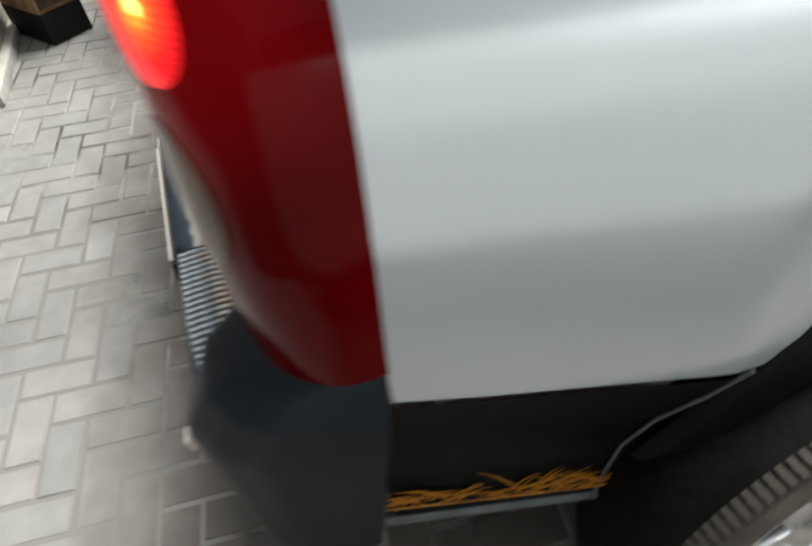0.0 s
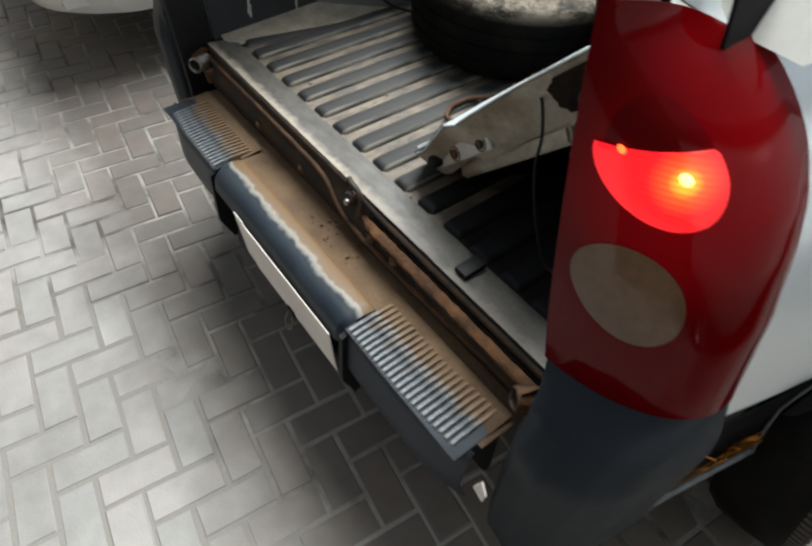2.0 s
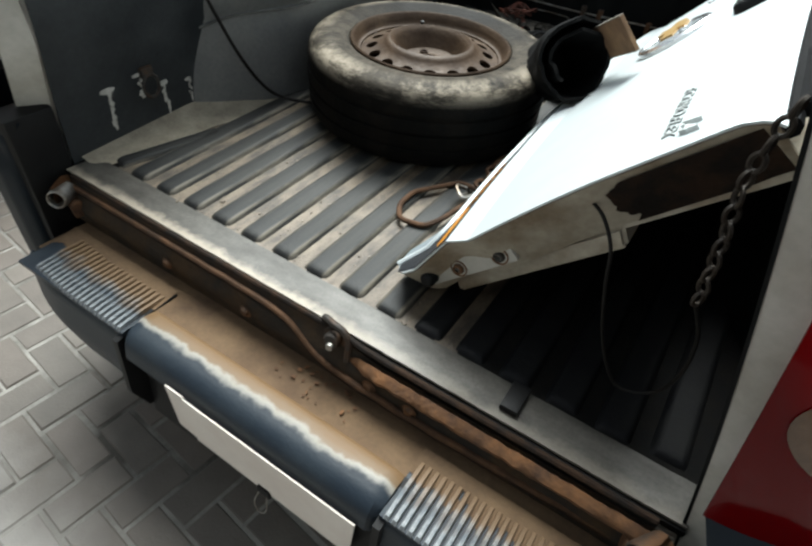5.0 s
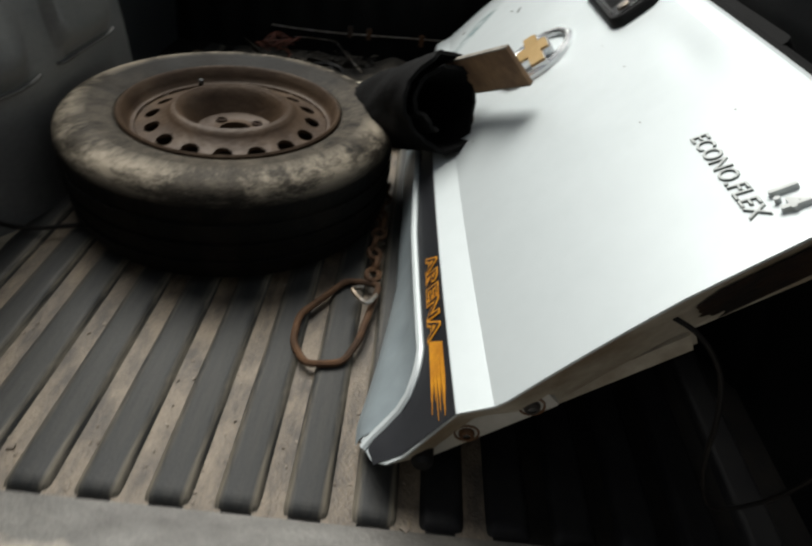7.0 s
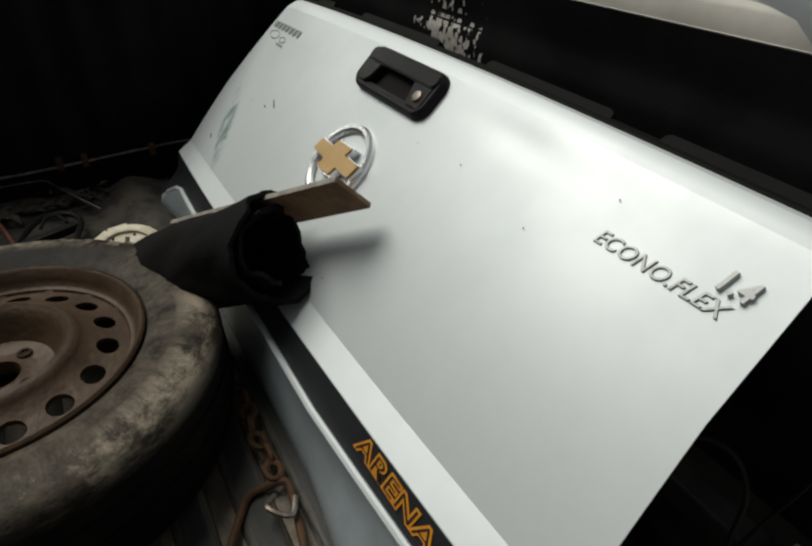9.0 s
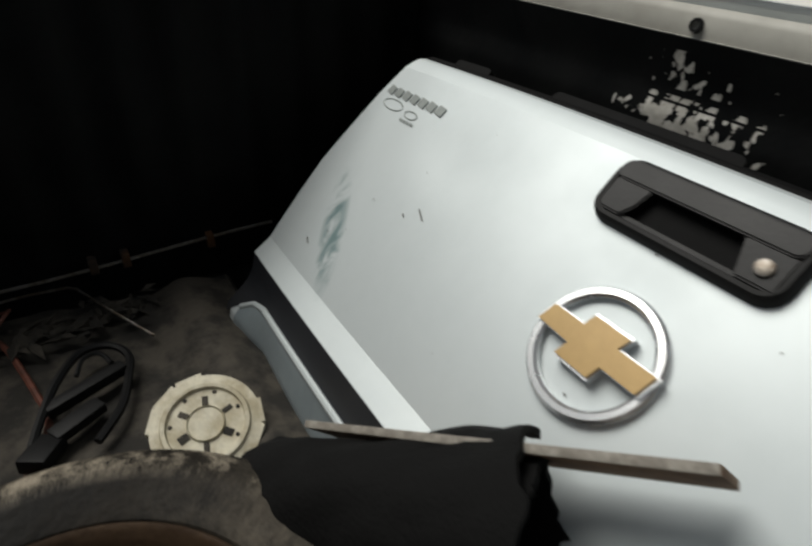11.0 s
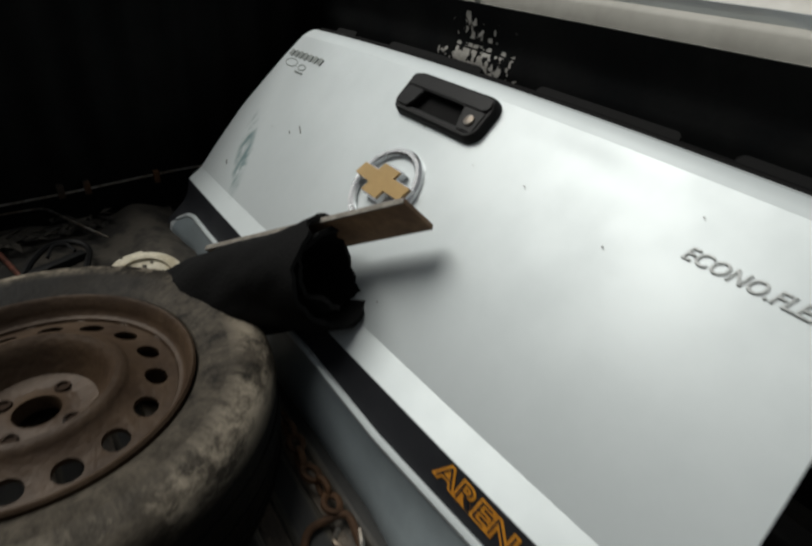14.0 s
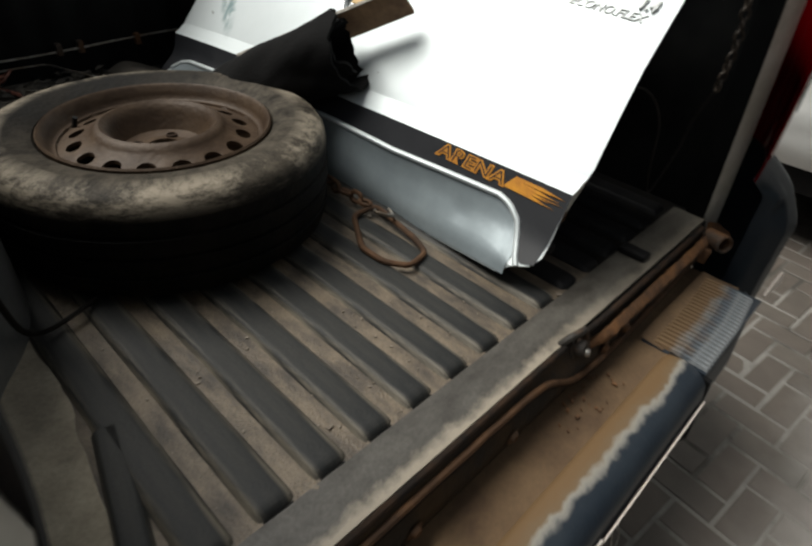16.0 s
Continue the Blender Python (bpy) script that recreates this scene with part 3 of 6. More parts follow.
rnd = random.Random(31)
bm = B()
for k in range(170):
    j = rnd.randint(-1, 7)
    x, y = 0.035 - 0.0817 * (j - 0.5) + rnd.uniform(-0.016, 0.016), 0.07 + 0.75 * rnd.random() ** 1.6
    w = rnd.uniform(0.0008, 0.0026) * (2.0 if k % 17 == 0 else 1.0)
    box(bm, -w, w, -w * 0.6, w * 0.6, 0, w * 0.7, 0, pose(x, y, FLOOR + 0.0016, rnd.uniform(-15, 15), 0, rnd.uniform(0, 180)))
tagged(part("floor_grit", bm, [LIP, OLD_RUST], bed_floor, "loose grit and rust crumbs between the ribs", 0), kind="stuff")
for f in bed_floor.children[-1].data.polygons:
    f.material_index = (f.index // 6) % 2

# rear sill: grey tread, rolled rusty edge, rusty face
bm = B()
sheet(bm, lambda s, t: (lerp(-0.665, 0.655, s), lerp(0.078, 0.004, t), FLOOR + 0.003 + 0.004 * t + 0.0016 * noise.noise((s * 40, t * 3, 1))), 60, 4, 0.004)
part("sill_tread", bm, SILL, truck, "scuffed grey sill tread with a chipped pale edge")


def sill_dip(x):
    """The rolled edge runs low past the middle."""
    return -0.022 * (1 / (1 + math.exp(-(x - 0.11) / 0.016)))


bm = B()
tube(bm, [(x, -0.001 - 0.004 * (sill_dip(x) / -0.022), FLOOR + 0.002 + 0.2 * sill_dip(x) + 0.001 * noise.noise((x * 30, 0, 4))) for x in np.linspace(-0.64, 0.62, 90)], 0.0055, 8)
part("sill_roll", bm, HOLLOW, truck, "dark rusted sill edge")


def bead_z(x):
    return FLOOR - 0.014 - 0.052 / (1 + math.exp(-(x - 0.012) / 0.024)) + 0.0016 * noise.noise((x * 25, 1, 2))


bm = B()
tube(bm, [(x, -0.012 - 0.30 * (FLOOR - bead_z(x)) * math.exp(-((x - 0.2) / 0.4) ** 2), bead_z(x)) for x in np.linspace(-0.64, 0.62, 110)], 0.0058, 8)
part("sill_bead", bm, OLD_RUST, truck, "rusted bead dipping along the sill face")
bm = B()
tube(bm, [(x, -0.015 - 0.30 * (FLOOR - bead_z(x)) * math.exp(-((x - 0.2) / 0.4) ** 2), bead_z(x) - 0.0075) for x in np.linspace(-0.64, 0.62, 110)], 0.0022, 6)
part("bead_seam", bm, HOLLOW, truck, "dark line under the bead")
bm = B()
sheet(bm, lambda s, t: (lerp(-0.64, 0.64, s), -0.004 - 0.016 * math.sin(math.pi * t) ** 2 - 0.012 * t, lerp(FLOOR + 0.0 + sill_dip(lerp(-0.64, 0.64, s)), 0.552, t)), 80, 6, 0.003)
part("sill_face", bm, MUD_FACE, truck, "rusted vertical sill face")
bm = B()
sheet(bm, lambda s, t: (lerp(0.10, 0.62, s), -0.010 - (0.008 + 0.014 * math.sin(math.pi * t)) * min(1.0, 9 * s) + 0.003 * noise.noise((s * 30, t * 2, 9)), lerp(FLOOR - 0.012 - 0.026 * max(0.0, 1 - 8 * s) ** 2, 0.612 + 0.004 * noise.noise((s * 26, 4, 2)), t)), 60, 5, 0.004)
part("sill_lip", bm, RUST, truck, "orange-rusted lower lip")
bm = B()
lathe(bm, [(0, 0.016), (0.012, 0.016), (0.015, 0.011), (0.015, 0.0), (0.022, 0.0), (0.022, -0.004)], 16, pose(0.073, -0.008, 0.646, 75, 0, 10))
box(bm, -0.022, 0.022, -0.004, 0.004, -0.02, 0.02, 0.003, pose(0.073, -0.004, 0.642, -10, 0, 0))
part("sill_bolt", bm, RUSTY_STEEL, truck, "worn bolt and bracket on the sill")
bm = B()
tube(bm, curve([(0.040, 0.008, 0.658), (0.048, 0.001, 0.672), (0.070, -0.006, 0.677), (0.092, -0.006, 0.670), (0.102, -0.008, 0.650), (0.106, -0.018, 0.618)], 6), 0.0062, 8)
part("sill_catch", bm, RUSTY_STEEL, truck, "rusty catch over the bolt")
bm = B()
lathe(bm, [(0, 0.010), (0.006, 0.010), (0.008, 0.006), (0.008, 0.0)], 10, pose(0.076, -0.021, 0.642, 80, 0, 12))
part("bolt_head", bm, STEEL, truck, "worn bright bolt head")
rnd = random.Random(4)
bm = B()
for k in range(26):
    x, y, w = rnd.gauss(0.06, 0.07), rnd.uniform(-0.085, -0.03), rnd.uniform(0.0015, 0.0045)
    box(bm, -w, w, -w * 0.6, w * 0.6, 0, w * 0.5, 0, pose(x, y, 0.5575, rnd.uniform(-20, 20), 0, rnd.uniform(0, 180)))
tagged(part("rust_flakes", bm, RUST, truck, "loose rust flakes on the bumper", 0), kind="stuff")
for x in (-0.33, -0.12, 0.16, 0.24):
    bm = B()
    lathe(bm, [(0, 0.006), (0.007, 0.005), (0.01, 0.0), (0.014, -0.001)], 14, pose(x, -0.028, 0.6, 90, 0, 0))
    part("sill_screw", bm, RUSTY_STEEL, truck)

# bumper: dusty step, smooth middle ridge, ribbed treads, face
bm = B()
sheet(bm, lambda s, t: (lerp(-0.62, 0.62, s), lerp(-0.012, -0.125, t), 0.552 + 0.004 * t), 30, 6, 0.004)
part("bumper_step", bm, DUST, truck, "bumper step under brown dust")


def ridge_pt(s, t):
    x = lerp(-0.285, 0.288, s)
    prof = ((0.0, -0.100, 0.556), (0.1, -0.105, 0.566), (0.35, -0.135, 0.572), (0.6, -0.168, 0.566), (0.75, -0.185, 0.55), (1.0, -0.192, 0.515))
    y, z = track(t, [(a, b) for a, b, _ in prof]), track(t, [(a, c) for a, _, c in prof])
    end = max(0.0, abs(s - 0.5) * 2 - 0.96) / 0.04
    return x, y + 0.012 * end * t, z - 0.008 * end


bm = B()
sheet(bm, ridge_pt, 40, 14, 0.004)
part("bumper_ridge", bm, RIDGE, truck, "blue-grey bumper middle under drifted brown dust")


def face_pt(x0, x1):
    def fn(s, t):
        x = lerp(x0, x1, s)
        bend = 0.06 * max(0.0, abs(x) - 0.5) ** 1.5 / 0.1
        prof = ((0.0, -0.165, 0.556), (0.15, -0.178, 0.545), (0.6, -0.185, 0.44), (1.0, -0.16, 0.34))
        return x, track(t, [(a, b) for a, b, _ in prof]) + bend, track(t, [(a, c) for a, _, c in prof])
    return fn


for x0, x1 in ((0.29, 0.62), (-0.62, -0.29)):
    bm = B()
    sheet(bm, face_pt(x0, x1), 16, 12, 0.004)
    part("bumper_face", bm, PLASTIC, truck, "dark bumper face")
bm = B()
sheet(bm, lambda s, t: (lerp(-0.29, 0.29, s), lerp(-0.150, -0.168, t), lerp(0.53, 0.30, t)), 12, 6, 0.004)
part("plate_recess", bm, BLACK, truck, "black number plate recess")
for sgn in (-1, 1):
    bm = B()
    prism(bm, [(-0.105, 0.56), (-0.19, 0.545), (-0.2, 0.40), (-0.175, 0.33), (-0.1, 0.33)], 0.287 * sgn, 0.30 * sgn, lambda a, b, h: (h, a, b))
    part("recess_cheek", bm, BLACK, truck, "")


def tread_mesh():
    bm = B()
    prof = ((-0.176, 0.0), (-0.172, 0.007), (-0.12, 0.010), (-0.075, 0.008), (-0.062, 0.0))
    rows = [[bm.verts.new((x, y, z)) for y, z in prof] for x in (-0.0048, -0.003, 0.003, 0.0048)]
    for i in (0, 3):
        for v in rows[i]:
            v.co.z *= 0.15
    for a, b in zip(rows, rows[1:]):
        for i in range(4):
            bm.faces.new((a[i], a[i + 1], b[i + 1], b[i]))
    return bm


TREAD = surf("worn_tread_plastic", (0.30, 0.31, 0.31), 0.6, 0.0, (0.07, 0.085, 0.10), 0.55, 26, 150, 0.2, edge=0.1)
for mt in (TREAD,):
    nt = mt.node_tree
    tb = nt.nodes["Principled BSDF"]
    co, sep, wob, run, span, over = (nt.nodes.new("ShaderNode" + k) for k in ("TexCoord", "SeparateXYZ", "TexNoise", "Math", "MapRange", "Mix"))
    wob.inputs["Scale"].default_value, wob.inputs["Detail"].default_value = 24.0, 5.0
    geo = nt.nodes.new("ShaderNodeNewGeometry")
    nt.links.new(geo.outputs["Position"], wob.inputs["Vector"])
    nt.links.new(co.outputs["Object"], sep.inputs[0])
    run.operation, run.inputs[1].default_value = "MULTIPLY_ADD", 0.07
    nt.links.new(wob.outputs["Fac"], run.inputs[0])
    nt.links.new(sep.outputs["Y"], run.inputs[2])
    span.inputs["From Min"].default_value, span.inputs["From Max"].default_value = -0.102, -0.070
    nt.links.new(run.outputs[0], span.inputs["Value"])
    over.data_type = "RGBA"
    over.inputs["B"].default_value = (0.125, 0.077, 0.038, 1)
    nt.links.new(span.outputs["Result"], over.inputs["Factor"])
    nt.links.new(tb.inputs["Base Color"].links[0].from_socket, over.inputs["A"])
    nt.links.new(over.outputs["Result"], tb.inputs["Base Color"])
tread = part("bumper_tread", tread_mesh(), TREAD, truck, smooth=0.8)
tread.location = (0.30, 0, 0.5565)
for sgn, n in ((1, 22), (-1, 20)):
    for k in range(n):
        if sgn == 1 and k == 0:
            continue
        t = new("bumper_tread", tread.data)
        t.parent, t.location = truck, (sgn * (0.30 + 0.0136 * k), 0.0012 * max(0, k - 12), 0.5565)
for x0, x1 in ((0.288, 0.61), (-0.61, -0.288)):
    bm = B()
    box(bm, x0, x1, -0.176, -0.05, 0.548, 0.557, 0.002)
    part("tread_base", bm, PLASTIC, truck)
    bm = B()
    flecks(bm, lambda x, y: (x, y, 0.5582 + 0.004 * max(0.0, (y + 0.10) / 0.05)), lambda x, y: (y + 0.098) * 16 + 0.5 * cloud(x * 30, y * 22, 5.0), x0, x1, -0.16, -0.045, 70, 30)
    part("tread_dust", bm, DUST, truck, "brown dust drifted over the tread", 0.9)
# right rear corner: tail light, bumper cap
LENS = bpy.data.materials.new("red_lens")
LENS.use_nodes = True
lb = LENS.node_tree.nodes["Principled BSDF"]
lb.inputs["Base Color"].default_value, lb.inputs["Roughness"].default_value = (0.080, 0.0004, 0.0012, 1), 0.07
lb.inputs["Specular IOR Level"].default_value = 0.08
lb.inputs["Subsurface Weight"].default_value = 0.0
GLOW = bpy.data.materials.new("lit_red_lens")
GLOW.use_nodes = True
gb = GLOW.node_tree.nodes["Principled BSDF"]
gb.inputs["Base Color"].default_value, gb.inputs["Roughness"].default_value = (0.5, 0.01, 0.02, 1), 0.2
gt = GLOW.node_tree
gco, gdist, gspan, gcol, gpow = (gt.nodes.new("ShaderNode" + k) for k in ("TexCoord", "VectorMath", "MapRange", "ValToRGB", "MapRange"))
gdist.operation = "DISTANCE"
gdist.inputs[1].default_value = (0.692, -0.046, 1.126)
gt.links.new(gco.outputs["Object"], gdist.inputs[0])
gspan.inputs["From Max"].default_value = 0.085
gt.links.new(gdist.outputs["Value"], gspan.inputs["Value"])
gstops = gcol.color_ramp.elements
gstops[0].color, gstops[1].color = (1.0, 0.55, 0.07, 1), (1.0, 0.004, 0.012, 1)
for at, colour in ((0.10, (1.0, 0.30, 0.02, 1)), (0.22, (1.0, 0.06, 0.008, 1)), (0.42, (1.0, 0.010, 0.010, 1))):
    e = gstops.new(at)
    e.color = colour
gt.links.new(gspan.outputs["Result"], gcol.inputs["Fac"])
gpow.inputs["From Max"].default_value, gpow.inputs["To Min"].default_value, gpow.inputs["To Max"].default_value = 0.45, 1.9, 0.5
gt.links.new(gspan.outputs["Result"], gpow.inputs["Value"])
gt.links.new(gcol.outputs["Color"], gb.inputs["Emission Color"])
gsep, gwave, gamp = (gt.nodes.new("ShaderNode" + k) for k in ("SeparateXYZ", "Math", "Math"))
gt.links.new(gco.outputs["Object"], gsep.inputs[0])
gwave.operation, gwave.inputs[1].default_value = "MULTIPLY", 1100.0
gt.links.new(gsep.outputs["Z"], gwave.inputs[0])
gsin, gmul = gt.nodes.new("ShaderNodeMath"), gt.nodes.new("ShaderNodeMath")
gsin.operation, gmul.operation = "SINE", "MULTIPLY"
gt.links.new(gwave.outputs[0], gsin.inputs[0])
gamp.operation, gamp.inputs[1].default_value, gamp.inputs[2].default_value = "MULTIPLY_ADD", 0.16, 0.92
gt.links.new(gsin.outputs[0], gamp.inputs[0])
gt.links.new(gamp.outputs[0], gmul.inputs[0])
gt.links.new(gpow.outputs["Result"], gmul.inputs[1])
gt.links.new(gmul.outputs[0], gb.inputs["Emission Strength"])
HOT = bpy.data.materials.new("lit_bulb")
HOT.use_nodes = True
hb = HOT.node_tree.nodes["Principled BSDF"]
hb.inputs["Emission Color"].default_value, hb.inputs["Emission Strength"].default_value = (1.0, 0.40, 0.04, 1), 2.6
WARM = bpy.data.materials.new("painted_bulb_reflection")
WARM.use_nodes = True
wb = WARM.node_tree.nodes["Principled BSDF"]
wb.inputs["Base Color"].default_value = (0.5, 0.05, 0.02, 1)
wb.inputs["Emission Color"].default_value, wb.inputs["Emission Strength"].default_value = (1.0, 0.10, 0.015, 1), 1.6
LIT_LENS = LENS.copy()
LIT_LENS.name = "red_lens_with_bulb"
lt = LIT_LENS.node_tree
lco, ldist, lspan = (lt.nodes.new("ShaderNode" + k) for k in ("TexCoord", "VectorMath", "MapRange"))
ldist.operation = "DISTANCE"
ldist.inputs[1].default_value = (0.690, -0.020, 1.100)
lt.links.new(lco.outputs["Object"], ldist.inputs[0])
lspan.interpolation_type = "SMOOTHSTEP"
lspan.inputs["From Min"].default_value, lspan.inputs["From Max"].default_value = 0.15, 0.03
lspan.inputs["To Max"].default_value = 0.035
lt.links.new(ldist.outputs["Value"], lspan.inputs["Value"])
lt.nodes["Principled BSDF"].inputs["Emission Color"].default_value = (1.0, 0.002, 0.012, 1)
lt.links.new(lspan.outputs["Result"], lt.nodes["Principled BSDF"].inputs["Emission Strength"])
REVERSE = surf("smoked_reverse_lens", (0.12, 0.068, 0.036), 0.15, 0.0, (0.085, 0.045, 0.024), 0.5, 9, 90, 0.02, 0.12, spec=0.3)


def lamp_pt(a, z, out=0.0):
    """Tail light surface: a from 0 at the inner edge to 1 at the body side."""
    xi = lerp(0.632, 0.564, (z - 0.78) / 0.45)
    xo = side_x(0.067, z) + 0.004 
    ang = a * math.pi / 2
    x = xi + (xo - xi) * (math.sin(ang) ** 0.85)
    y = 0.068 - 0.122 * (math.cos(ang) ** 0.8)
    return x + out * math.sin(ang), y - out * math.cos(ang) + 0.055 * max(0.0, z - 0.83) * math.sin(ang), z


def lamp_top(a):
    return 1.243 - 0.045 * (max(0.0, a - 0.25) / 0.75) ** 2.2


def lamp_low(a):
    return 0.788 + 0.029 * a + 0.006 * math.sin(math.pi * a)


def tail_light(parent, sgn):
    mir = side_matrix(sgn) if sgn > 0 else Matrix.Translation((-0.05, 0, 0)) @ MIRROR
    bm = B()
    sheet(bm, lambda s, t: Vector(lamp_pt(s, lerp(lamp_low(s), lamp_top(s), t), 0.012 * (1 - s**5) * (math.sin(math.pi * min(max(t, 0.02), 0.98)) ** 0.5))), 30, 30, 0.003)
    bmesh.ops.transform(bm, matrix=mir, verts=bm.verts)
    lens = part("tail_light", bm, LIT_LENS if sgn > 0 else LENS, truck, "dark red tail light", 1.0)

    def patch(name, ca, cz, ra, rz, mt, out, label, keep=None, dome=0.002):
        b2 = B()
        cen = b2.verts.new(lamp_pt(ca, cz, out + 0.003))
        rings = []
        for k in range(1, 7):
            ring = []
            for j in range(40):
                th = 2 * math.pi * j / 40
                dz = rz * k / 6 * math.sin(th)
                if keep is not None:
                    dz = min(dz, keep + 0.012 * k / 6 * math.cos(th))
                ring.append(b2.verts.new(lamp_pt(min(1, max(0, ca + ra * k / 6 * math.cos(th))), cz + dz, out + 0.003 - dome * (k / 6) ** 3)))
            rings.append(ring)
        for j in range(40):
            b2.faces.new((cen, rings[0][j], rings[0][(j + 1) % 40]))
        for p, q in zip(rings, rings[1:]):
            for j in range(40):
                b2.faces.new((p[j], q[j], q[(j + 1) % 40], p[(j + 1) % 40]))
        bmesh.ops.transform(b2, matrix=mir, verts=b2.verts)
        return part(name, b2, mt, lens, label, 1.0)

    patch("lamp_window", 0.315, 1.126, 0.247, 0.053, GLOW if sgn > 0 else LENS, 0.0125, "brightly lit red lamp window" if sgn > 0 else "", 0.017)
    patch("upper_window", 0.315, 1.126, 0.262, 0.0575, LENS, 0.0105, "", None, 0.006)
    patch("reverse_window", 0.265, 0.980, 0.215, 0.060, REVERSE, 0.0125, "smoked amber round lamp window")
    if sgn > 0:
        patch("bulb", 0.40, 1.126, 0.03, 0.0065, HOT, 0.0136, "glowing bulb")
        # emitting spot painted on for the bulb's second reflection
        patch("small_reflection", 0.17, 1.135, 0.016, 0.004, WARM, 0.0142, "")
    return lens


tail_light(truck, 1)
tail_light(truck, -1)
for sgn in (1, -1):
    bm = B()
    sheet(bm, lambda s, t: (lambda a: lamp_pt(a, lerp(lamp_top(a) - 0.002, 1.30, t), -0.022))(lerp(0.35, 1.0, s)), 16, 8, 0.003)
    bmesh.ops.transform(bm, matrix=side_matrix(sgn), verts=bm.verts)
    part("upper_corner", bm, PAINT, truck, "silver-white body corner over the light", 0.6)


CAP_PLAN = ((0.0, 0.655, -0.085), (0.1, 0.662, -0.125), (0.22, 0.684, -0.158), (0.4, 0.732, -0.168), (0.58, 0.783, -0.140), (0.74, 0.818, -0.09), (0.88, 0.842, -0.02), (1.0, 0.852, 0.064))


def cap_pt(s, t, reach):
    """Bumper end cap: under the light at its top, swelling over a ledge to a full round corner."""
    low, high = 0.352, lamp_low(s) + 0.004
    z = lerp(high, low + 0.07 * max(0.0, (s - 0.6) / 0.4) ** 2, t)
    top = Vector(lamp_pt(s, 0.79, -0.004))
    full = Vector((track(s, [(a, b) for a, b, _ in CAP_PLAN]), track(s, [(a, c) for a, _, c in CAP_PLAN]), 0))
    k = track(t, ((0, 0.0), (0.012, 0.16), (0.04, 0.36), (0.10, 0.66), (0.215, 0.93), (0.235, 0.97), (0.27, 1.0), (0.62, 1.0), (0.85, 0.98), (0.95, 0.94), (1.0, 0.84)))
    k = max(k, min(0.97, 1.7 * max(0.0, 0.60 - s)) * min(1.0, 12 * t))
    x, y = lerp(top.x, full.x, k), lerp(top.y, full.y, reach * k)
    end = max(0.0, (s - 0.7) / 0.3) ** 2
    y = lerp(y, lerp(0.066, 0.012, t), end)
    return lerp(x, side_x(y, max(0.5, z)) + 0.003 + 0.018 * min(1.0, 4 * t) - 0.12 * max(0.0, 0.48 - z), end), y, z


for sgn in (1, -1):
    bm = B()
    sheet(bm, lambda s, t: cap_pt(s, t, 0.90 if sgn > 0 else 0.5), 32, 40)
    bmesh.ops.transform(bm, matrix=side_matrix(sgn) if sgn > 0 else Matrix.Translation((0.03, 0, 0)) @ MIRROR, verts=bm.verts)
    part("bumper_cap", bm, CAP, truck, "blue-grey bumper end cap")

# added black block fills the bright gap behind the left end cap
bm = B()
box(bm, -0.735, -0.668, -0.075, 0.025, 0.40, 0.80, 0.008)
part("cap_back", bm, BLACK, truck, "black filler added behind the bumper end cap")

# body sides, posts, rails, inner walls
ARCH_Y, ARCH_Z = 0.77, 0.28


def arch_pt(a, half, rise):
    """The round wheel arch: angle, half width, height over its middle."""
    return ARCH_Y + half * math.cos(a), ARCH_Z + rise * math.sin(a)


def clad_off(z):
    """How far the lower cladding stands off the body side: hollow, then flaring to the skirt."""
    return track(z, ((0.30, 0.006), (0.468, 0.006), (0.54, -0.020), (0.62, -0.024), (0.69, -0.012), (0.766, 0.004)))


def body_side(sgn):
    mir = side_matrix(sgn)
    bm = B()
    sheet(bm, lambda s, t: (lambda y, q: (side_x(y, q), y + 0.055 * max(0.0, q - 0.83) * (1 - s), q))(lerp(0.066, 1.9, s), lerp(0.769 - waist(lerp(0.066, 1.9, s)), 1.30, t)), 60, 44, 0.003)
    bmesh.ops.transform(bm, matrix=mir, verts=bm.verts)
    part("side_panel", bm, PAINT, truck, "silver-white painted bed side", 0.28)
    # black lower cladding cut by the wheel arch
    bm = B()
    cols = []
    for i in range(61):
        y = lerp(0.045, 1.9, i / 60)
        d = abs(y - ARCH_Y) / 0.415
        low = 0.466 if d >= 1 else min(0.755, max(0.466, ARCH_Z + 0.575 * math.sqrt(1 - d * d) + waist(y)))
        cols.append([bm.verts.new((side_x(y, z - waist(y)) + clad_off(z), y, z - waist(y))) for k in range(13) for z in [lerp(0.766, low, k / 12)]])
    for a, b in zip(cols, cols[1:]):
        for k in range(12):
            bm.faces.new((a[k], a[k + 1], b[k + 1], b[k]))
    bmesh.ops.transform(bm, matrix=mir, verts=bm.verts)
    clad = part("side_cladding", bm, CLADDING, truck, "black lower cladding", 0.8)
    bm = B()
    tube(bm, [(side_x(y, 0.466 - waist(y)) + 0.004, y, 0.463 - waist(y)) for y in np.linspace(0.02, 0.335, 12)], 0.009, 8)
    bmesh.ops.transform(bm, matrix=mir, verts=bm.verts)
    part("skirt_strip", bm, SKIRT, truck, "grey skirt edge")
    bm = B()
    tube(bm, [(side_x(y, z) + clad_off(z + waist(y)) + 0.003, y, z) for y, z in ((0.442, 0.735), (0.415, 0.675), (0.385, 0.61), (0.357, 0.54), (0.335, 0.475), (0.326, 0.44))], 0.0028, 7)
    bmesh.ops.transform(bm, matrix=mir, verts=bm.verts)
    part("arch_seam", bm, SKIRT, clad, "thin grey seam where the cladding meets the arch")
    # wheel arch flare
    bm = B()
    rows = []
    for i in range(45):
        a = radians(lerp(-2, 182, i / 44))
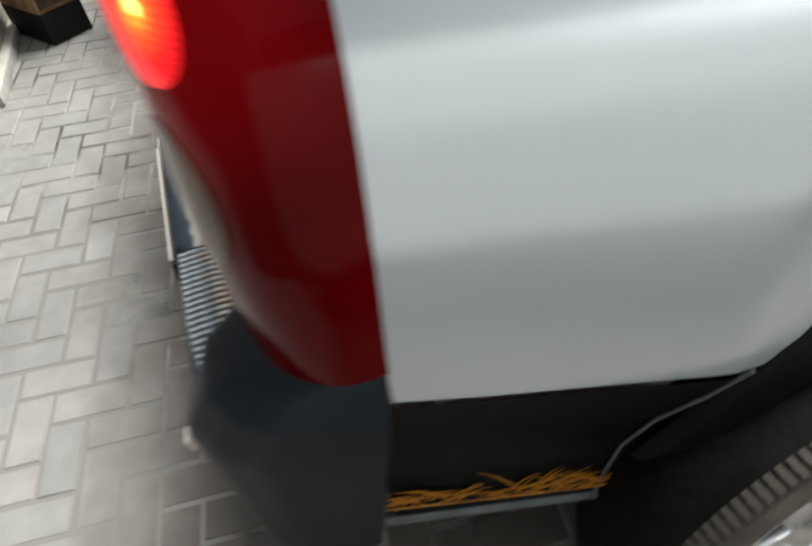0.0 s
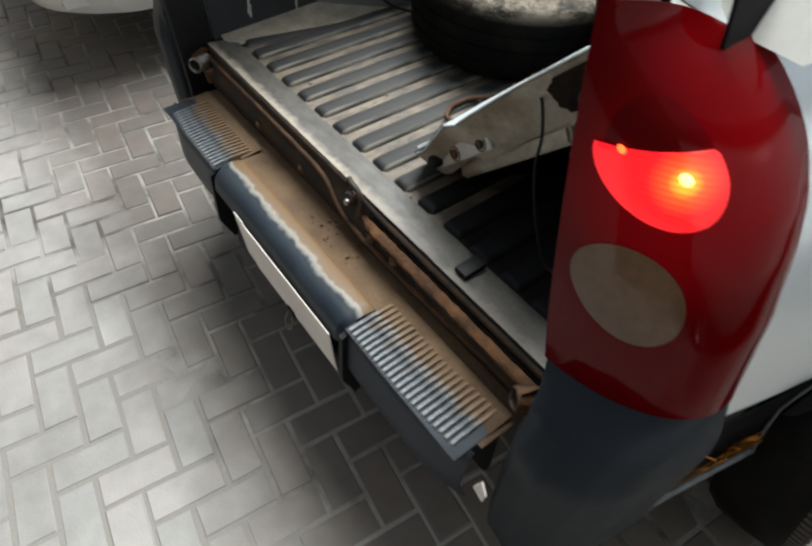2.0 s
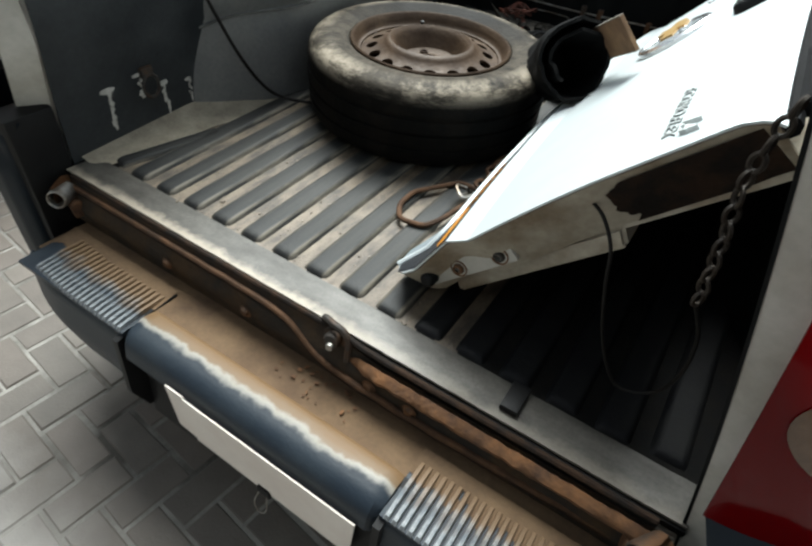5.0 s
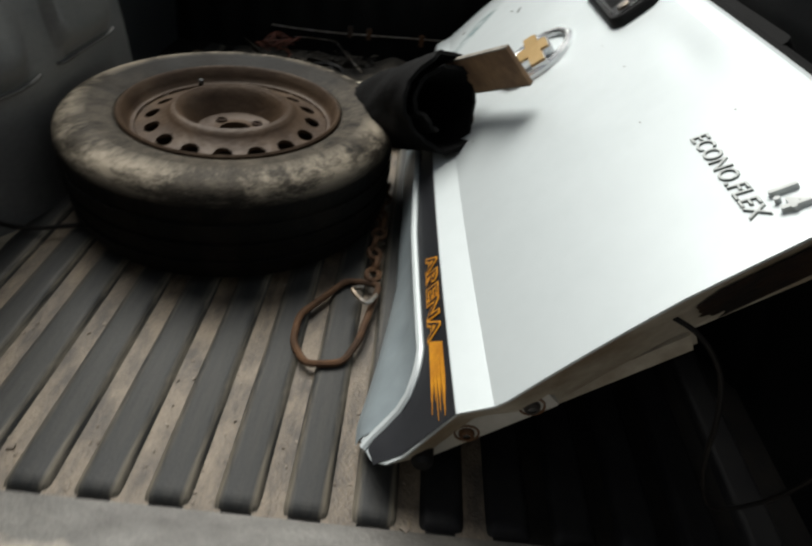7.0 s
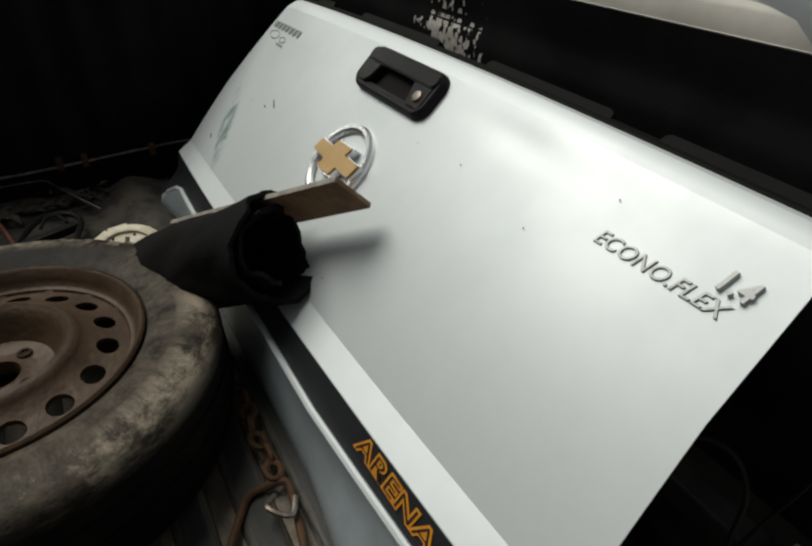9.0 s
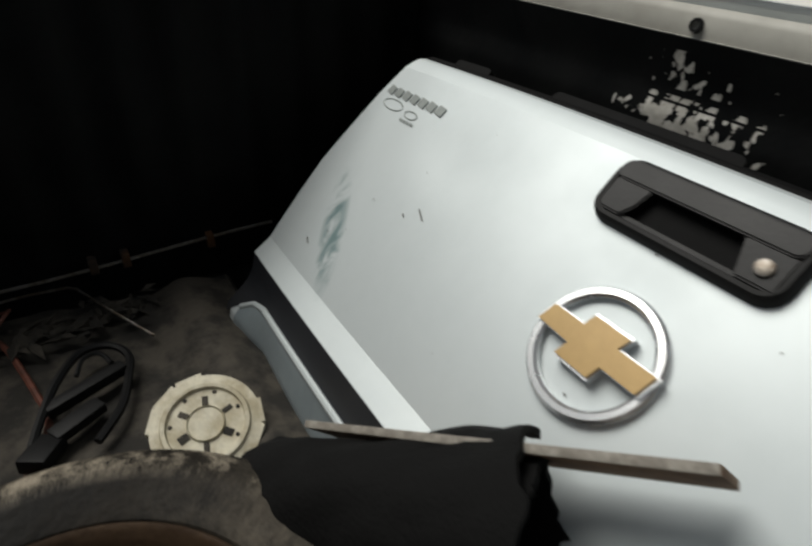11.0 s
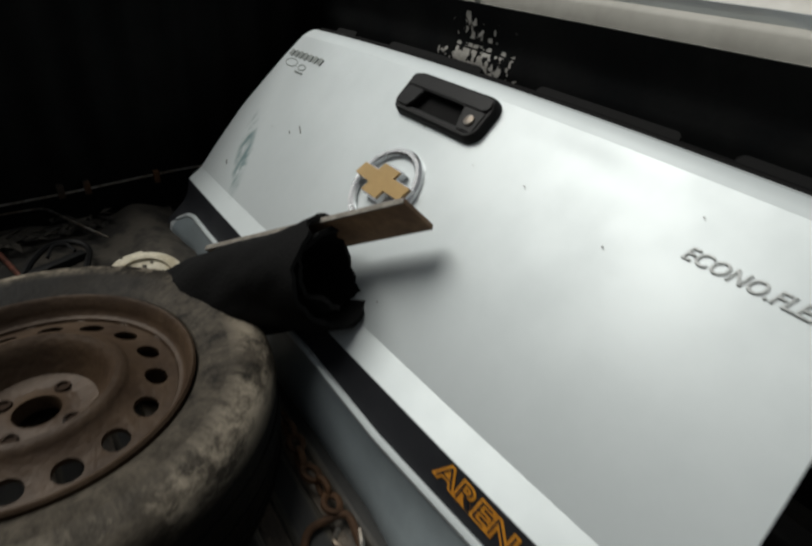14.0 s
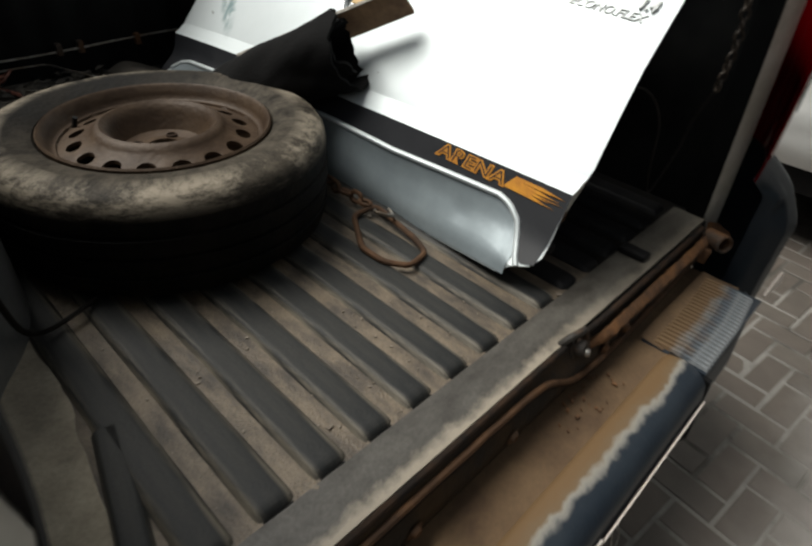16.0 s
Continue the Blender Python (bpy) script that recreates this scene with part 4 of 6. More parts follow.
        ring = []
        for half, rise, o in ((0.375, 0.505, -0.10), (0.375, 0.505, 0.030), (0.380, 0.515, 0.045), (0.405, 0.575, 0.038), (0.424, 0.606, 0.022), (0.430, 0.616, 0.012), (0.432, 0.620, -0.012)):
            y, z = arch_pt(a, half, rise)
            ring.append(bm.verts.new((side_x(y, max(0.60, z)) + 0.6 * o - 0.004, y, max(0.36, z))))
        rows.append(ring)
    for a, b in zip(rows, rows[1:]):
        for k in range(6):
            bm.faces.new((a[k], a[k + 1], b[k + 1], b[k]))
    bmesh.ops.transform(bm, matrix=mir, verts=bm.verts)
    part("wheel_arch", bm, CLADDING, truck, "black wheel arch flare", 0.8)
    # flame decal along the cladding
    rnd = random.Random(5)
    bm = B()
    for k in range(60):
        y0 = rnd.uniform(0.03, 0.335)
        top = 0.494 + 0.066 * min(1.0, y0 / 0.3)
        z0, ang, ln, w = rnd.uniform(0.492, 0.505), rnd.uniform(0.2, 1.0), rnd.uniform(0.03, 0.075), rnd.uniform(0.0026, 0.0046)
        prev = None
        for j in range(5):
            q = j / 4
            y = min(0.352, max(0.03, y0 + (ln * math.cos(ang) * q + 0.008 * q * q) * (1 if k % 3 else -1)))
            z = min(top, z0 + ln * math.sin(ang) * q - 0.012 * q * q)
            o, z = side_x(y, z - waist(y)) + clad_off(z) + 0.005, z - waist(y)
            pair = [bm.verts.new((o, y, z - w * (1.1 - q))), bm.verts.new((o, y, z + w * (1.1 - q)))]
            if prev:
                bm.faces.new((prev[0], pair[0], pair[1], prev[1]))
            prev = pair
    prev = None
    for j in range(9):
        y = lerp(0.015, 0.35, j / 8)
        o, z = side_x(y, 0.49 - waist(y)) + clad_off(0.49) + 0.005, 0.490 - waist(y)
        pair = [bm.verts.new((o, y, z)), bm.verts.new((o, y, z + 0.004 + 0.002 * (j % 3)))]
        if prev:
            bm.faces.new((prev[0], pair[0], pair[1], prev[1]))
        prev = pair
    bmesh.ops.transform(bm, matrix=mir, verts=bm.verts)
    part("flame_decal", bm, ORANGE, clad, "orange flame decal", 0)
    # rear post, cream inner edge
    bm = B()
    lean = (lambda z: 0.660 - 0.19 * (z - 0.6) - 0.075 * (z - 0.6) ** 2) if sgn > 0 else (lambda z: post_x(min(z, 0.93)) + 0.12 * max(0.0, z - 0.93))
    sheet(bm, lambda s, t: (lambda z: (lean(z) + lerp(0.0, 0.075 if sgn > 0 else 0.034, s), (0.014 - 0.016 * s) if sgn > 0 else 0.03 - 0.05 * s, z))(lerp(0.60, 1.27, t)), 3, 16, 0.004)
    if sgn < 0:
        sheet(bm, lambda s, t: (lambda z: (lean(z) + 0.002, lerp(0.03, 0.045, s), z))(lerp(0.60, 1.27, t)), 3, 16, 0.004)
    bmesh.ops.transform(bm, matrix=mir, verts=bm.verts)
    part("rear_post", bm, CREAM, truck, "cream-painted rear post edge")
    if sgn > 0:
        bm = B()
        sheet(bm, lambda s, t: (lambda z: (lean(z) + 0.002 + 0.006 * s, lerp(0.008, 0.05, s), z))(lerp(0.60, 1.27, t)), 4, 16, 0.004)
        part("post_side", bm, LINER, truck, "black inner side of the post")
    # inner wall: leaning black panel, painted lighter on the left for sky light
    bm = B()

    def inner(s, t):
        z = lerp(FLOOR, 1.249, t)
        y = lerp(0.03, 1.66, s)
        step = 0.012 * (1 / (1 + math.exp(-(z - 1.16) / 0.006)))
        return 0.672 - 0.06 * (z - FLOOR) / 0.55 + 0.012 * math.sin(t * 9) * 0.4 + step + 0.01, y, z

    sheet(bm, inner, 40, 30, 0.004)
    mir = Matrix.Diagonal((sgn, 1, 1, 1))
    bmesh.ops.transform(bm, matrix=mir, verts=bm.verts)
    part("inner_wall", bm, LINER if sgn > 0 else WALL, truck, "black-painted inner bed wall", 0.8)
    # rail: inner face in a paint copy darkened for its shade
    bm = B()
    prof = ((0.636, 1.245), (0.641, 1.248), (0.642, 1.274), (0.648, 1.281), (0.654, 1.284), (0.659, 1.281), (0.662, 1.274), (0.667, 1.274), (0.670, 1.283), (0.674, 1.285))
    sheet(bm, lambda s, t: (lambda q: (q[0], lerp(0.165, 1.9, s), q[1]))(prof[min(len(prof) - 1, round(t * (len(prof) - 1)))]), 20, len(prof) - 1, 0.003)
    bmesh.ops.transform(bm, matrix=mir, verts=bm.verts)
    rail = part("bed_rail", bm, RAIL, truck, "pale painted bed rail, inner face darkened for shade", 0.9)
    bm = B()
    cap_prof = ((0.672, 1.2825), (0.676, 1.290), (0.690, 1.306), (0.705, 1.312), (0.722, 1.308), (0.732, 1.296))
    sheet(bm, lambda s, t: (lambda q: (q[0], lerp(0.175, 1.9, s), q[1]))(cap_prof[min(len(cap_prof) - 1, round(t * (len(cap_prof) - 1)))]), 20, len(cap_prof) - 1, 0.003)
    bmesh.ops.transform(bm, matrix=mir, verts=bm.verts)
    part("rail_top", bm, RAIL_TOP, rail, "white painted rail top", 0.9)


body_side(1)
body_side(-1)
# closed rear ends of the rails over the tail lights
for sgn in (1, -1):
    bm = B()
    prism(bm, [(0.535, 1.205), (0.690, 1.200), (0.715, 1.225), (0.738, 1.285), (0.730, 1.302), (0.705, 1.316), (0.680, 1.304), (0.600, 1.290), (0.540, 1.285)], 0.074, 0.082, lambda a, b, h: (a, h + 0.9 * (b - 1.205), b))
    bmesh.ops.transform(bm, matrix=side_matrix(sgn), verts=bm.verts)
    part("rail_end", bm, RAIL_TOP, truck, "silver-white closed end of the bed rail")
bm = B()
lathe(bm, [(0.0055, 0.003), (0.009, 0.003), (0.0095, 0.0), (0.0095, -0.004)], 14, pose(0.639, 0.985, 1.263, 0, -80, 0))
part("rail_hole", bm, BLACK, truck)

# dark unseen underbody, added to block light: floor pan, frame rails and axle
for name, dims in (("floor_pan", (-0.66, 0.66, 0.10, 4.2, 0.44, 0.50)), ("frame_rail", (-0.52, -0.44, 0.05, 4.2, 0.33, 0.44)), ("frame_rail", (0.44, 0.52, 0.05, 4.2, 0.33, 0.44)), ("rear_axle", (-0.80, 0.80, 0.72, 0.82, 0.26, 0.36)), ("fuel_tank", (-0.42, 0.42, 0.95, 1.6, 0.22, 0.44)), ("rear_valance", (-0.60, 0.60, -0.06, -0.04, 0.30, 0.55))):
    bm = B()
    box(bm, *dims, 0.01)
    part(name, bm, LINER, truck, "unseen dark underbody, added to block light")

# wheelhouses, the right one blackened for the tailgate's shade, and front bulkhead


def house_pt(s, t):
    """The wheelhouse: s along the bed, t from its top at the wall down to the floor."""
    x = track(t, ((0, 0.70), (0.18, 0.62), (0.26, 0.59), (0.34, 0.566), (0.42, 0.553), (0.6, 0.541), (0.8, 0.537), (1.0, 0.537)))
    z = track(t, ((0, 1.105), (0.18, 1.10), (0.26, 1.083), (0.34, 1.045), (0.42, 0.995), (0.6, 0.885), (0.8, 0.77), (1.0, FLOOR)))
    e = max(0.0, 1 - abs(2 * s - 1) ** 4.5)
    depth = track(s, ((0, 0.0), (0.04, 0.16), (0.08, 0.27), (0.12, 0.38), (0.17, 0.53), (0.22, 0.72), (0.28, 0.91), (0.34, 1.0), (0.70, 1.0), (0.85, 0.86), (0.95, 0.5), (1, 0)))
    return Vector((0.70 - (0.70 - x) * depth, lerp(0.335, 1.21, s) + 0.03 * (1 - t) * (1 if s < 0.5 else -1) * (1 - e), FLOOR + (z - FLOOR) * e**0.22))


def pressing_pt(u, v, s0, s1, t0, t1):
    """A low raised field with rounded corners on the wheelhouse."""
    p = house_pt(lerp(s0, s1, u), lerp(t0, t1, v))
    edge = (abs(2 * u - 1) ** 6 + abs(2 * v - 1) ** 6) ** (1 / 6)
    lift = 0.001 + 0.026 * min(1.0, max(0.0, (1.0 - edge) * 7))
    return p + Vector((-0.8, 0, 0.6)) * lift


for sgn in (-1, 1):
    bm = B()
    sheet(bm, house_pt, 70, 40, 0.004)
    bmesh.ops.transform(bm, matrix=Matrix.Diagonal((sgn, 1, 1, 1)), verts=bm.verts)
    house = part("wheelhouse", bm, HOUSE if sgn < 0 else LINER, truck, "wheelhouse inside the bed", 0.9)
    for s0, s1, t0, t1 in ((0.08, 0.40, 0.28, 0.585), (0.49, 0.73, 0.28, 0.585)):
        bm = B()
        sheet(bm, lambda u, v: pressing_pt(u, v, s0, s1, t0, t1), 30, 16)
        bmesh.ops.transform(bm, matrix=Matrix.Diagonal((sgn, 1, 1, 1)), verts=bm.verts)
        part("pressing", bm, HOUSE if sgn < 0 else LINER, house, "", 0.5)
        if sgn < 0:
            # pale tube paints the highlight along the lower edge
            bm = B()
            tube(bm, [house_pt(lerp(s0 - 0.01, s1 + 0.01, q), t1 + 0.012 - 0.05 * max(0.0, abs(2 * q - 1) - 0.9)) + Vector((-0.004, 0, 0.002)) for q in np.linspace(0, 1, 30)], 0.0035, 7)
            bmesh.ops.transform(bm, matrix=Matrix.Diagonal((sgn, 1, 1, 1)), verts=bm.verts)
            part("pressing_edge", bm, DUST_AND_GLINT, house, "pale line painted as the highlight on the pressing's lower edge", 0.9)
bm = B()
sheet(bm, lambda s, t: (lerp(-0.68, 0.68, s), 1.655 - 0.012 * math.sin(s * 40) ** 4, lerp(FLOOR - 0.01, 1.32, t)), 60, 10, 0.006)
part("bulkhead", bm, LINER, truck, "black front bed wall", 0.8)
# cab behind the bulkhead
bm = B()
cab = ((1.70, 0.45, 0.82), (1.70, 1.30, 0.74), (1.80, 1.42, 0.68), (2.0, 1.58, 0.58), (3.0, 1.60, 0.56), (3.6, 1.10, 0.70), (4.3, 0.95, 0.74), (4.45, 0.45, 0.74))
prism(bm, [(y, z) for y, z, _ in cab], -1, 1, lambda a, b, h: (h * 0.80 * (1 - 0.32 * max(0, b - 0.95)), a, b))
bmesh.ops.bevel(bm, geom=list(bm.edges), offset=0.03, segments=2, affect="EDGES")
part("cab", bm, PAINT, truck, "silver-white cab", 0.7)


def road_wheel(parent, x, y, sgn, r=0.295, camber=0):
    m = pose(x, y, r, 0, (90 - camber) * sgn, 0)
    bm = B()
    lathe(bm, [(r * 0.66, -0.10), (r * 0.80, -0.10), (r * 0.94, -0.088), (r * 0.99, -0.06), (r, 0.0), (r * 0.99, 0.06), (r * 0.94, 0.088), (r * 0.82, 0.10), (r * 0.68, 0.092), (r * 0.655, 0.08)], 64, m, True)
    ty = part("tyre", bm, RUBBER, parent, "dusty treaded tyre", 0.5)
    if camber and sgn > 0:
        bm = B()
        box(bm, r * 0.91, r * 0.972, -0.0050, 0.0050, 0.070, 0.0958, 0)
        lug = part("tread_lug", bm, SIDEWALL, ty, smooth=0)
        lug.matrix_local = m
        for k in range(1, 130):
            other = new("tread_lug", lug.data)
            other.parent, other.matrix_local = ty, m @ Matrix.Rotation(2 * math.pi * k / 130, 4, "Z")
    bm = B()
    lathe(bm, [(r * 0.69, 0.0935), (r * 0.74, 0.0985), (r * 0.82, 0.1015), (r * 0.885, 0.0975), (r * 0.93, 0.0925), (r * 0.962, 0.080)], 64, m)
    part("sidewall", bm, SIDEWALL, ty, "grey dusty tyre wall")
    bm = B()
    lathe(bm, [(r * 0.66, 0.085), (r * 0.65, 0.092), (r * 0.63, 0.085), (r * 0.60, 0.05), (r * 0.56, 0.03)], 48, m)
    for k in range(5):
        a = 2 * math.pi * k / 5
        q = m @ Matrix.Rotation(a, 4, "Z")
        box(bm, 0.03, r * 0.6, -0.028, 0.028, 0.045, 0.07, 0.008, q)
    lathe(bm, [(0, 0.085), (0.035, 0.082), (0.055, 0.07), (0.06, 0.03)], 32, m)
    part("rim", bm, CHROME, ty, "bright alloy rim")
    bm = B()
    lathe(bm, [(r * 0.64, -0.05), (r * 0.58, 0.03), (0.05, 0.02)], 32, m)
    part("brake_back", bm, BLACK, ty)
    return ty


for sgn in (1, -1):
    road_wheel(truck, sgn * 0.966 - (0.03 if sgn < 0 else 0), ARCH_Y - 0.122, sgn, 0.338, 10)
    road_wheel(truck, sgn * 0.76, 3.45, sgn)

# hinge tubes: short open tubes on a bracket at both sill ends
for sgn in (-1, 1):
    mt = STEEL if sgn < 0 else RUSTY_STEEL
    at = Matrix.Translation((sgn * 0.613, -0.058, 0.642)) @ Vector((-sgn * 0.55, -0.82, 0.16)).to_track_quat("Z", "Y").to_matrix().to_4x4()
    bm = B()
    lathe(bm, [(0.0155, 0.004), (0.0175, 0.006), (0.0200, 0.004), (0.0205, -0.002), (0.0205, -0.045), (0.0150, -0.045), (0.0150, 0.0)], 24, at, True)
    hinge = part("hinge_tube", bm, mt, truck, "open worn hinge tube", 0.5)
    bm = B()
    prism(bm, [(-0.030, -0.012), (0.020, -0.012), (0.024, 0.020), (0.004, 0.030), (-0.030, 0.024)], -0.004, 0.004, lambda a, b, h: (sgn * (0.632 + 0.4 * a), -0.030 + a, 0.640 + b + h))
    box(bm, -0.030, 0.026, -0.016, 0.012, -0.055, -0.018, 0.005, pose(sgn * 0.625, -0.024, 0.640, 8, 0, 20 * sgn))
    part("hinge_bracket", bm, RUST, truck, "rust-eaten hinge bracket", 0.4)
    # blackish disc set inside the open tube
    bm = B()
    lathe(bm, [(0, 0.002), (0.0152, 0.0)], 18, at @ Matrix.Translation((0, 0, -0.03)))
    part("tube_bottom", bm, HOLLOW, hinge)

# ---- tailgate lying in the bed ----
gate = thing("tailgate", "removed silver-white tailgate leaning on the bed side", "tailgate")
G0, GV, GN = Vector((0.059, 0, 0.745)), Vector((0.71, 0, 0.704)), Vector((-0.704, 0, 0.71))


def gp(y, v, n=0.0):
    """A place on the tailgate: y along the bed, v up its outer face, n out of it."""
    crown = -0.067 * (y - 0.75) ** 2
    return G0 + GV * v + GN * (n + crown) + Vector((0, y, 0))


def rear_y(v):
    return track(v, ((-0.03, 0.19), (0.0, 0.155), (0.015, 0.128), (0.035, 0.117), (0.15, 0.122), (0.21, 0.117), (0.4, 0.136), (0.62, 0.146)))


def front_y(v):
    return track(v, ((-0.03, 1.415), (0.0, 1.428), (0.05, 1.442), (0.12, 1.456), (0.34, 1.472), (0.5, 1.455), (0.62, 1.425)))


def band_low(y):
    return track(y, ((0.12, 0.02), (0.15, 0.008), (0.17, 0.045), (0.19, 0.082), (0.215, 0.1), (0.24, 0.107), (0.5, 0.092), (0.7, 0.092), (0.956, 0.082), (1.33, 0.066), (1.37, 0.055), (1.41, 0.02), (1.44, -0.01)))


def tuck(v, y):
    """The lower panel turns under the tailgate's foot."""
    k = min(1.0, max(0.0, (y - 0.19) / 0.30)) * min(1.0, max(0.0, (1.42 - y) / 0.12))
    d = max(0.0, band_low(y) - 0.014 - v) / 0.10
    return 0.070 * d * k


CREASE = 0.041


def band_top(y):
    return track(y, ((0.12, 0.154), (0.4, 0.144), (0.66, 0.136), (0.9, 0.132), (1.46, 0.115)))


def skin_v(s, t):
    """Rows of the outer skin: two of them follow the band's upper edge and the crease."""
    top = band_top(lerp(0.12, 1.45, s))
    return track(t, ((0, -0.022), (0.3, top), (0.4, top + CREASE), (1, 0.606)))


def face_n(v, y):
    top = band_top(y)
    base = track(v, ((-0.03, -0.040), (0.0, -0.024), (0.06, -0.0275), (0.085, -0.0205), (top, -0.001), (top + CREASE, -0.0090), (0.45, 0.002), (0.57, 0.0025), (0.595, -0.005), (0.61, -0.022)))
    if top + CREASE < v < 0.45:
        base = 0.002 - 0.0110 * ((0.45 - v) / (0.45 - top - CREASE)) ** 2.2
    dent = -0.002 * math.exp(-(((y - 0.50) / 0.07) ** 2 + ((v - 0.535) / 0.022) ** 2)) - 0.002 * math.exp(-(((y - 1.16) / 0.09) ** 2 + ((v - 0.46) / 0.05) ** 2)) - 0.005 * math.exp(-(((y - 0.3) / 0.018) ** 2 + ((v - 0.042) / 0.012) ** 2))
    return base + dent - tuck(v, y)


bm = B()
sheet(bm, lambda s, t: (lambda v: (lambda y: gp(y, v, face_n(v, y)))(lerp(rear_y(v), front_y(v), s)))(skin_v(s, t)), 110, 80, 0.003)
part("outer_skin", bm, SKIN, gate, "dented silver-white outer skin with a green scrape", 0.22)
# inner shell with side faces
bm = B()
prism(bm, [(0.140, 0.065), (0.140, 0.60), (1.42, 0.60), (1.45, 0.34), (1.43, 0.065)], -0.092, -0.082, lambda a, b, h: gp(a + 0.04, b, h))
part("inner_shell", bm, INNER, gate, "dirty cream inner shell")
bm = B()
sheet(bm, lambda s, t: gp(rear_y(lerp(0.0, 0.60, s)) + 0.004 + 0.040 * t, lerp(0.0, 0.60, s), lerp(-0.004, lerp(-0.06, -0.085, min(1.0, 3 * s)), t) + face_n(lerp(0.0, 0.6, s), 0.13)), 40, 6, 0.003)
sheet(bm, lambda s, t: gp(front_y(lerp(0.0, 0.60, s)) - 0.004, lerp(0.0, 0.60, s), lerp(-0.004, -0.05, t) + face_n(lerp(0, 0.6, s), 1.45)), 30, 4, 0.003)
sheet(bm, lambda s, t: (lambda y: gp(y, -0.018 + 0.06 * t, face_n(-0.018, y) - lerp(0.002, 0.03, t)))(lerp(0.17, 1.40, s)), 40, 3, 0.003)
part("edge_flange", bm, INNER, gate, "grimy cream edge flange")
GATE_TURN = Matrix(((GV.x, 0, GN.x, 0), (0, 1, 0, 0), (GV.z, 0, GN.z, 0), (0, 0, 0, 1)))
bm = B()
box(bm, 0.0, 0.180, -0.004, 0.006, -0.017, 0.017, 0.0035, Matrix.Translation(gp(0.146, 0.058, -0.060)) @ GATE_TURN)
br = part("hinge_bracket", bm, CREAM, gate, "cream hinge bracket with bolts")
for v0 in (0.128, 0.213):
    bm = B()
    lathe(bm, [(0.0045, 0.006), (0.008, 0.006), (0.0095, 0.002), (0.0095, 0)], 14, Matrix.Translation(gp(0.142, v0, -0.060)) @ Matrix.Rotation(radians(90), 4, "X"))
    part("bolt", bm, RUSTY_STEEL, br)
    bm = B()
    tube(bm, [gp(0.1415, v0 + 0.014 * math.cos(q), -0.060 + 0.014 * math.sin(q)) for q in np.linspace(0, 2 * math.pi, 22)[:-1]], 0.0014, 5, True)
    part("rust_ring", bm, RUST, br)
bm = B()
lathe(bm, [(0, 0.020), (0.009, 0.020), (0.013, 0.015), (0.014, -0.004)], 16, Matrix.Translation(gp(0.140, 0.066, -0.058)) @ Matrix.Rotation(radians(90), 4, "X"))
part("hinge_pin", bm, BLACK, br)

# stepped inner edge below the flange
bm = B()
prism(bm, [(0.172, 0.085), (0.172, 0.40), (1.36, 0.40), (1.38, 0.085)], -0.118, -0.084, lambda a, b, h: gp(a, b + 0.25 * (h + 0.056), h))
bmesh.ops.bevel(bm, geom=list(bm.edges), offset=0.006, segments=2, affect="EDGES")
part("inner_step", bm, INNER, gate, "cream stepped inner pressing", 0.6)
bm = B()
flecks(bm, lambda v, n: gp(rear_y(v) + 0.0005 + 0.47 * max(0.0, -n - 0.006), v, n), lambda v, n: 0.72 + 0.62 * cloud(v * 20, n * 30, 4.0) - max(0.0, 0.475 - v) * 13.0 - 30 * max(0.0, n + 0.022), 0.30, 0.60, -0.084, -0.012, 100, 26)
part("rust_patch", bm, HOLLOW, gate, "rusted-out dark edge")
for y0, v0, ln in ((1.135, 0.372, 0.022), (1.16, 0.352, 0.006), (1.34, 0.215, 0.014)):
    bm = B()
    tube(bm, [gp(y0 - ln * q, v0 - 0.5 * ln * q, face_n(v0, y0) + 0.0018) for q in np.linspace(0, 1, 6)], 0.0011, 5)
    part("scratch", bm, CHIP, gate, "short dark scratch")
rnd = random.Random(17)
for k in range(14):
    y0, v0, r0 = rnd.uniform(0.25, 1.3), rnd.uniform(0.2, 0.55), rnd.uniform(0.0007, 0.0016)
    bm = B()
    bm.faces.new([bm.verts.new(gp(y0 + r0 * (1.6 if j % 2 else 0.8) * math.cos(j), v0 + r0 * math.sin(j), face_n(v0, y0) + 0.0018)) for j in range(6)])
    part("paint_chip", bm, CHIP, gate, "", 0)

# dark band, recessed grey panel with pale piping
bm = B()


sheet(bm, lambda s, t: (lambda y: (lambda v: gp(y, v, face_n(v, y) + 0.0016))(lerp(band_low(y), band_top(y) - 0.001, t)))(lerp(0.121, 1.452, s)), 120, 8, 0.0006)
part("band", bm, STICKER, gate, "dark grey sticker band")
bm = B()


def panel_pt(s, t):
    y = lerp(0.165, 1.40, s)
    hi = max(-0.012, band_low(y) - 0.012)
    v = lerp(-0.02, hi, t)
    return gp(y, v, face_n(v, y) + 0.0022)


sheet(bm, panel_pt, 100, 8, 0.0006)
part("recess_panel", bm, PANEL, gate, "blue-grey lower panel")
bm = B()
tube(bm, [gp(y, band_low(y) - 0.006, face_n(band_low(y), y) + 0.002) for y in np.linspace(0.148, 1.40, 120)], 0.0058, 8)
part("piping", bm, GATE_PAINT, gate, "pale raised piping")
# seal along the top
bm = B()
tube(bm, [gp(y, 0.604, -0.026) for y in np.linspace(0.16, 1.42, 30)], 0.012, 8)
part("top_seal", bm, PIT, gate, "black rubber top seal")
for y0, y1 in ((0.19, 0.36), (0.43, 0.67), (0.80, 1.09), (1.24, 1.34)):
    bm = B()
    prism(bm, rounded(y0, y1, 0.602, 0.624, 0.010), -0.034, -0.018, lambda a, b, h: gp(a, b, h))
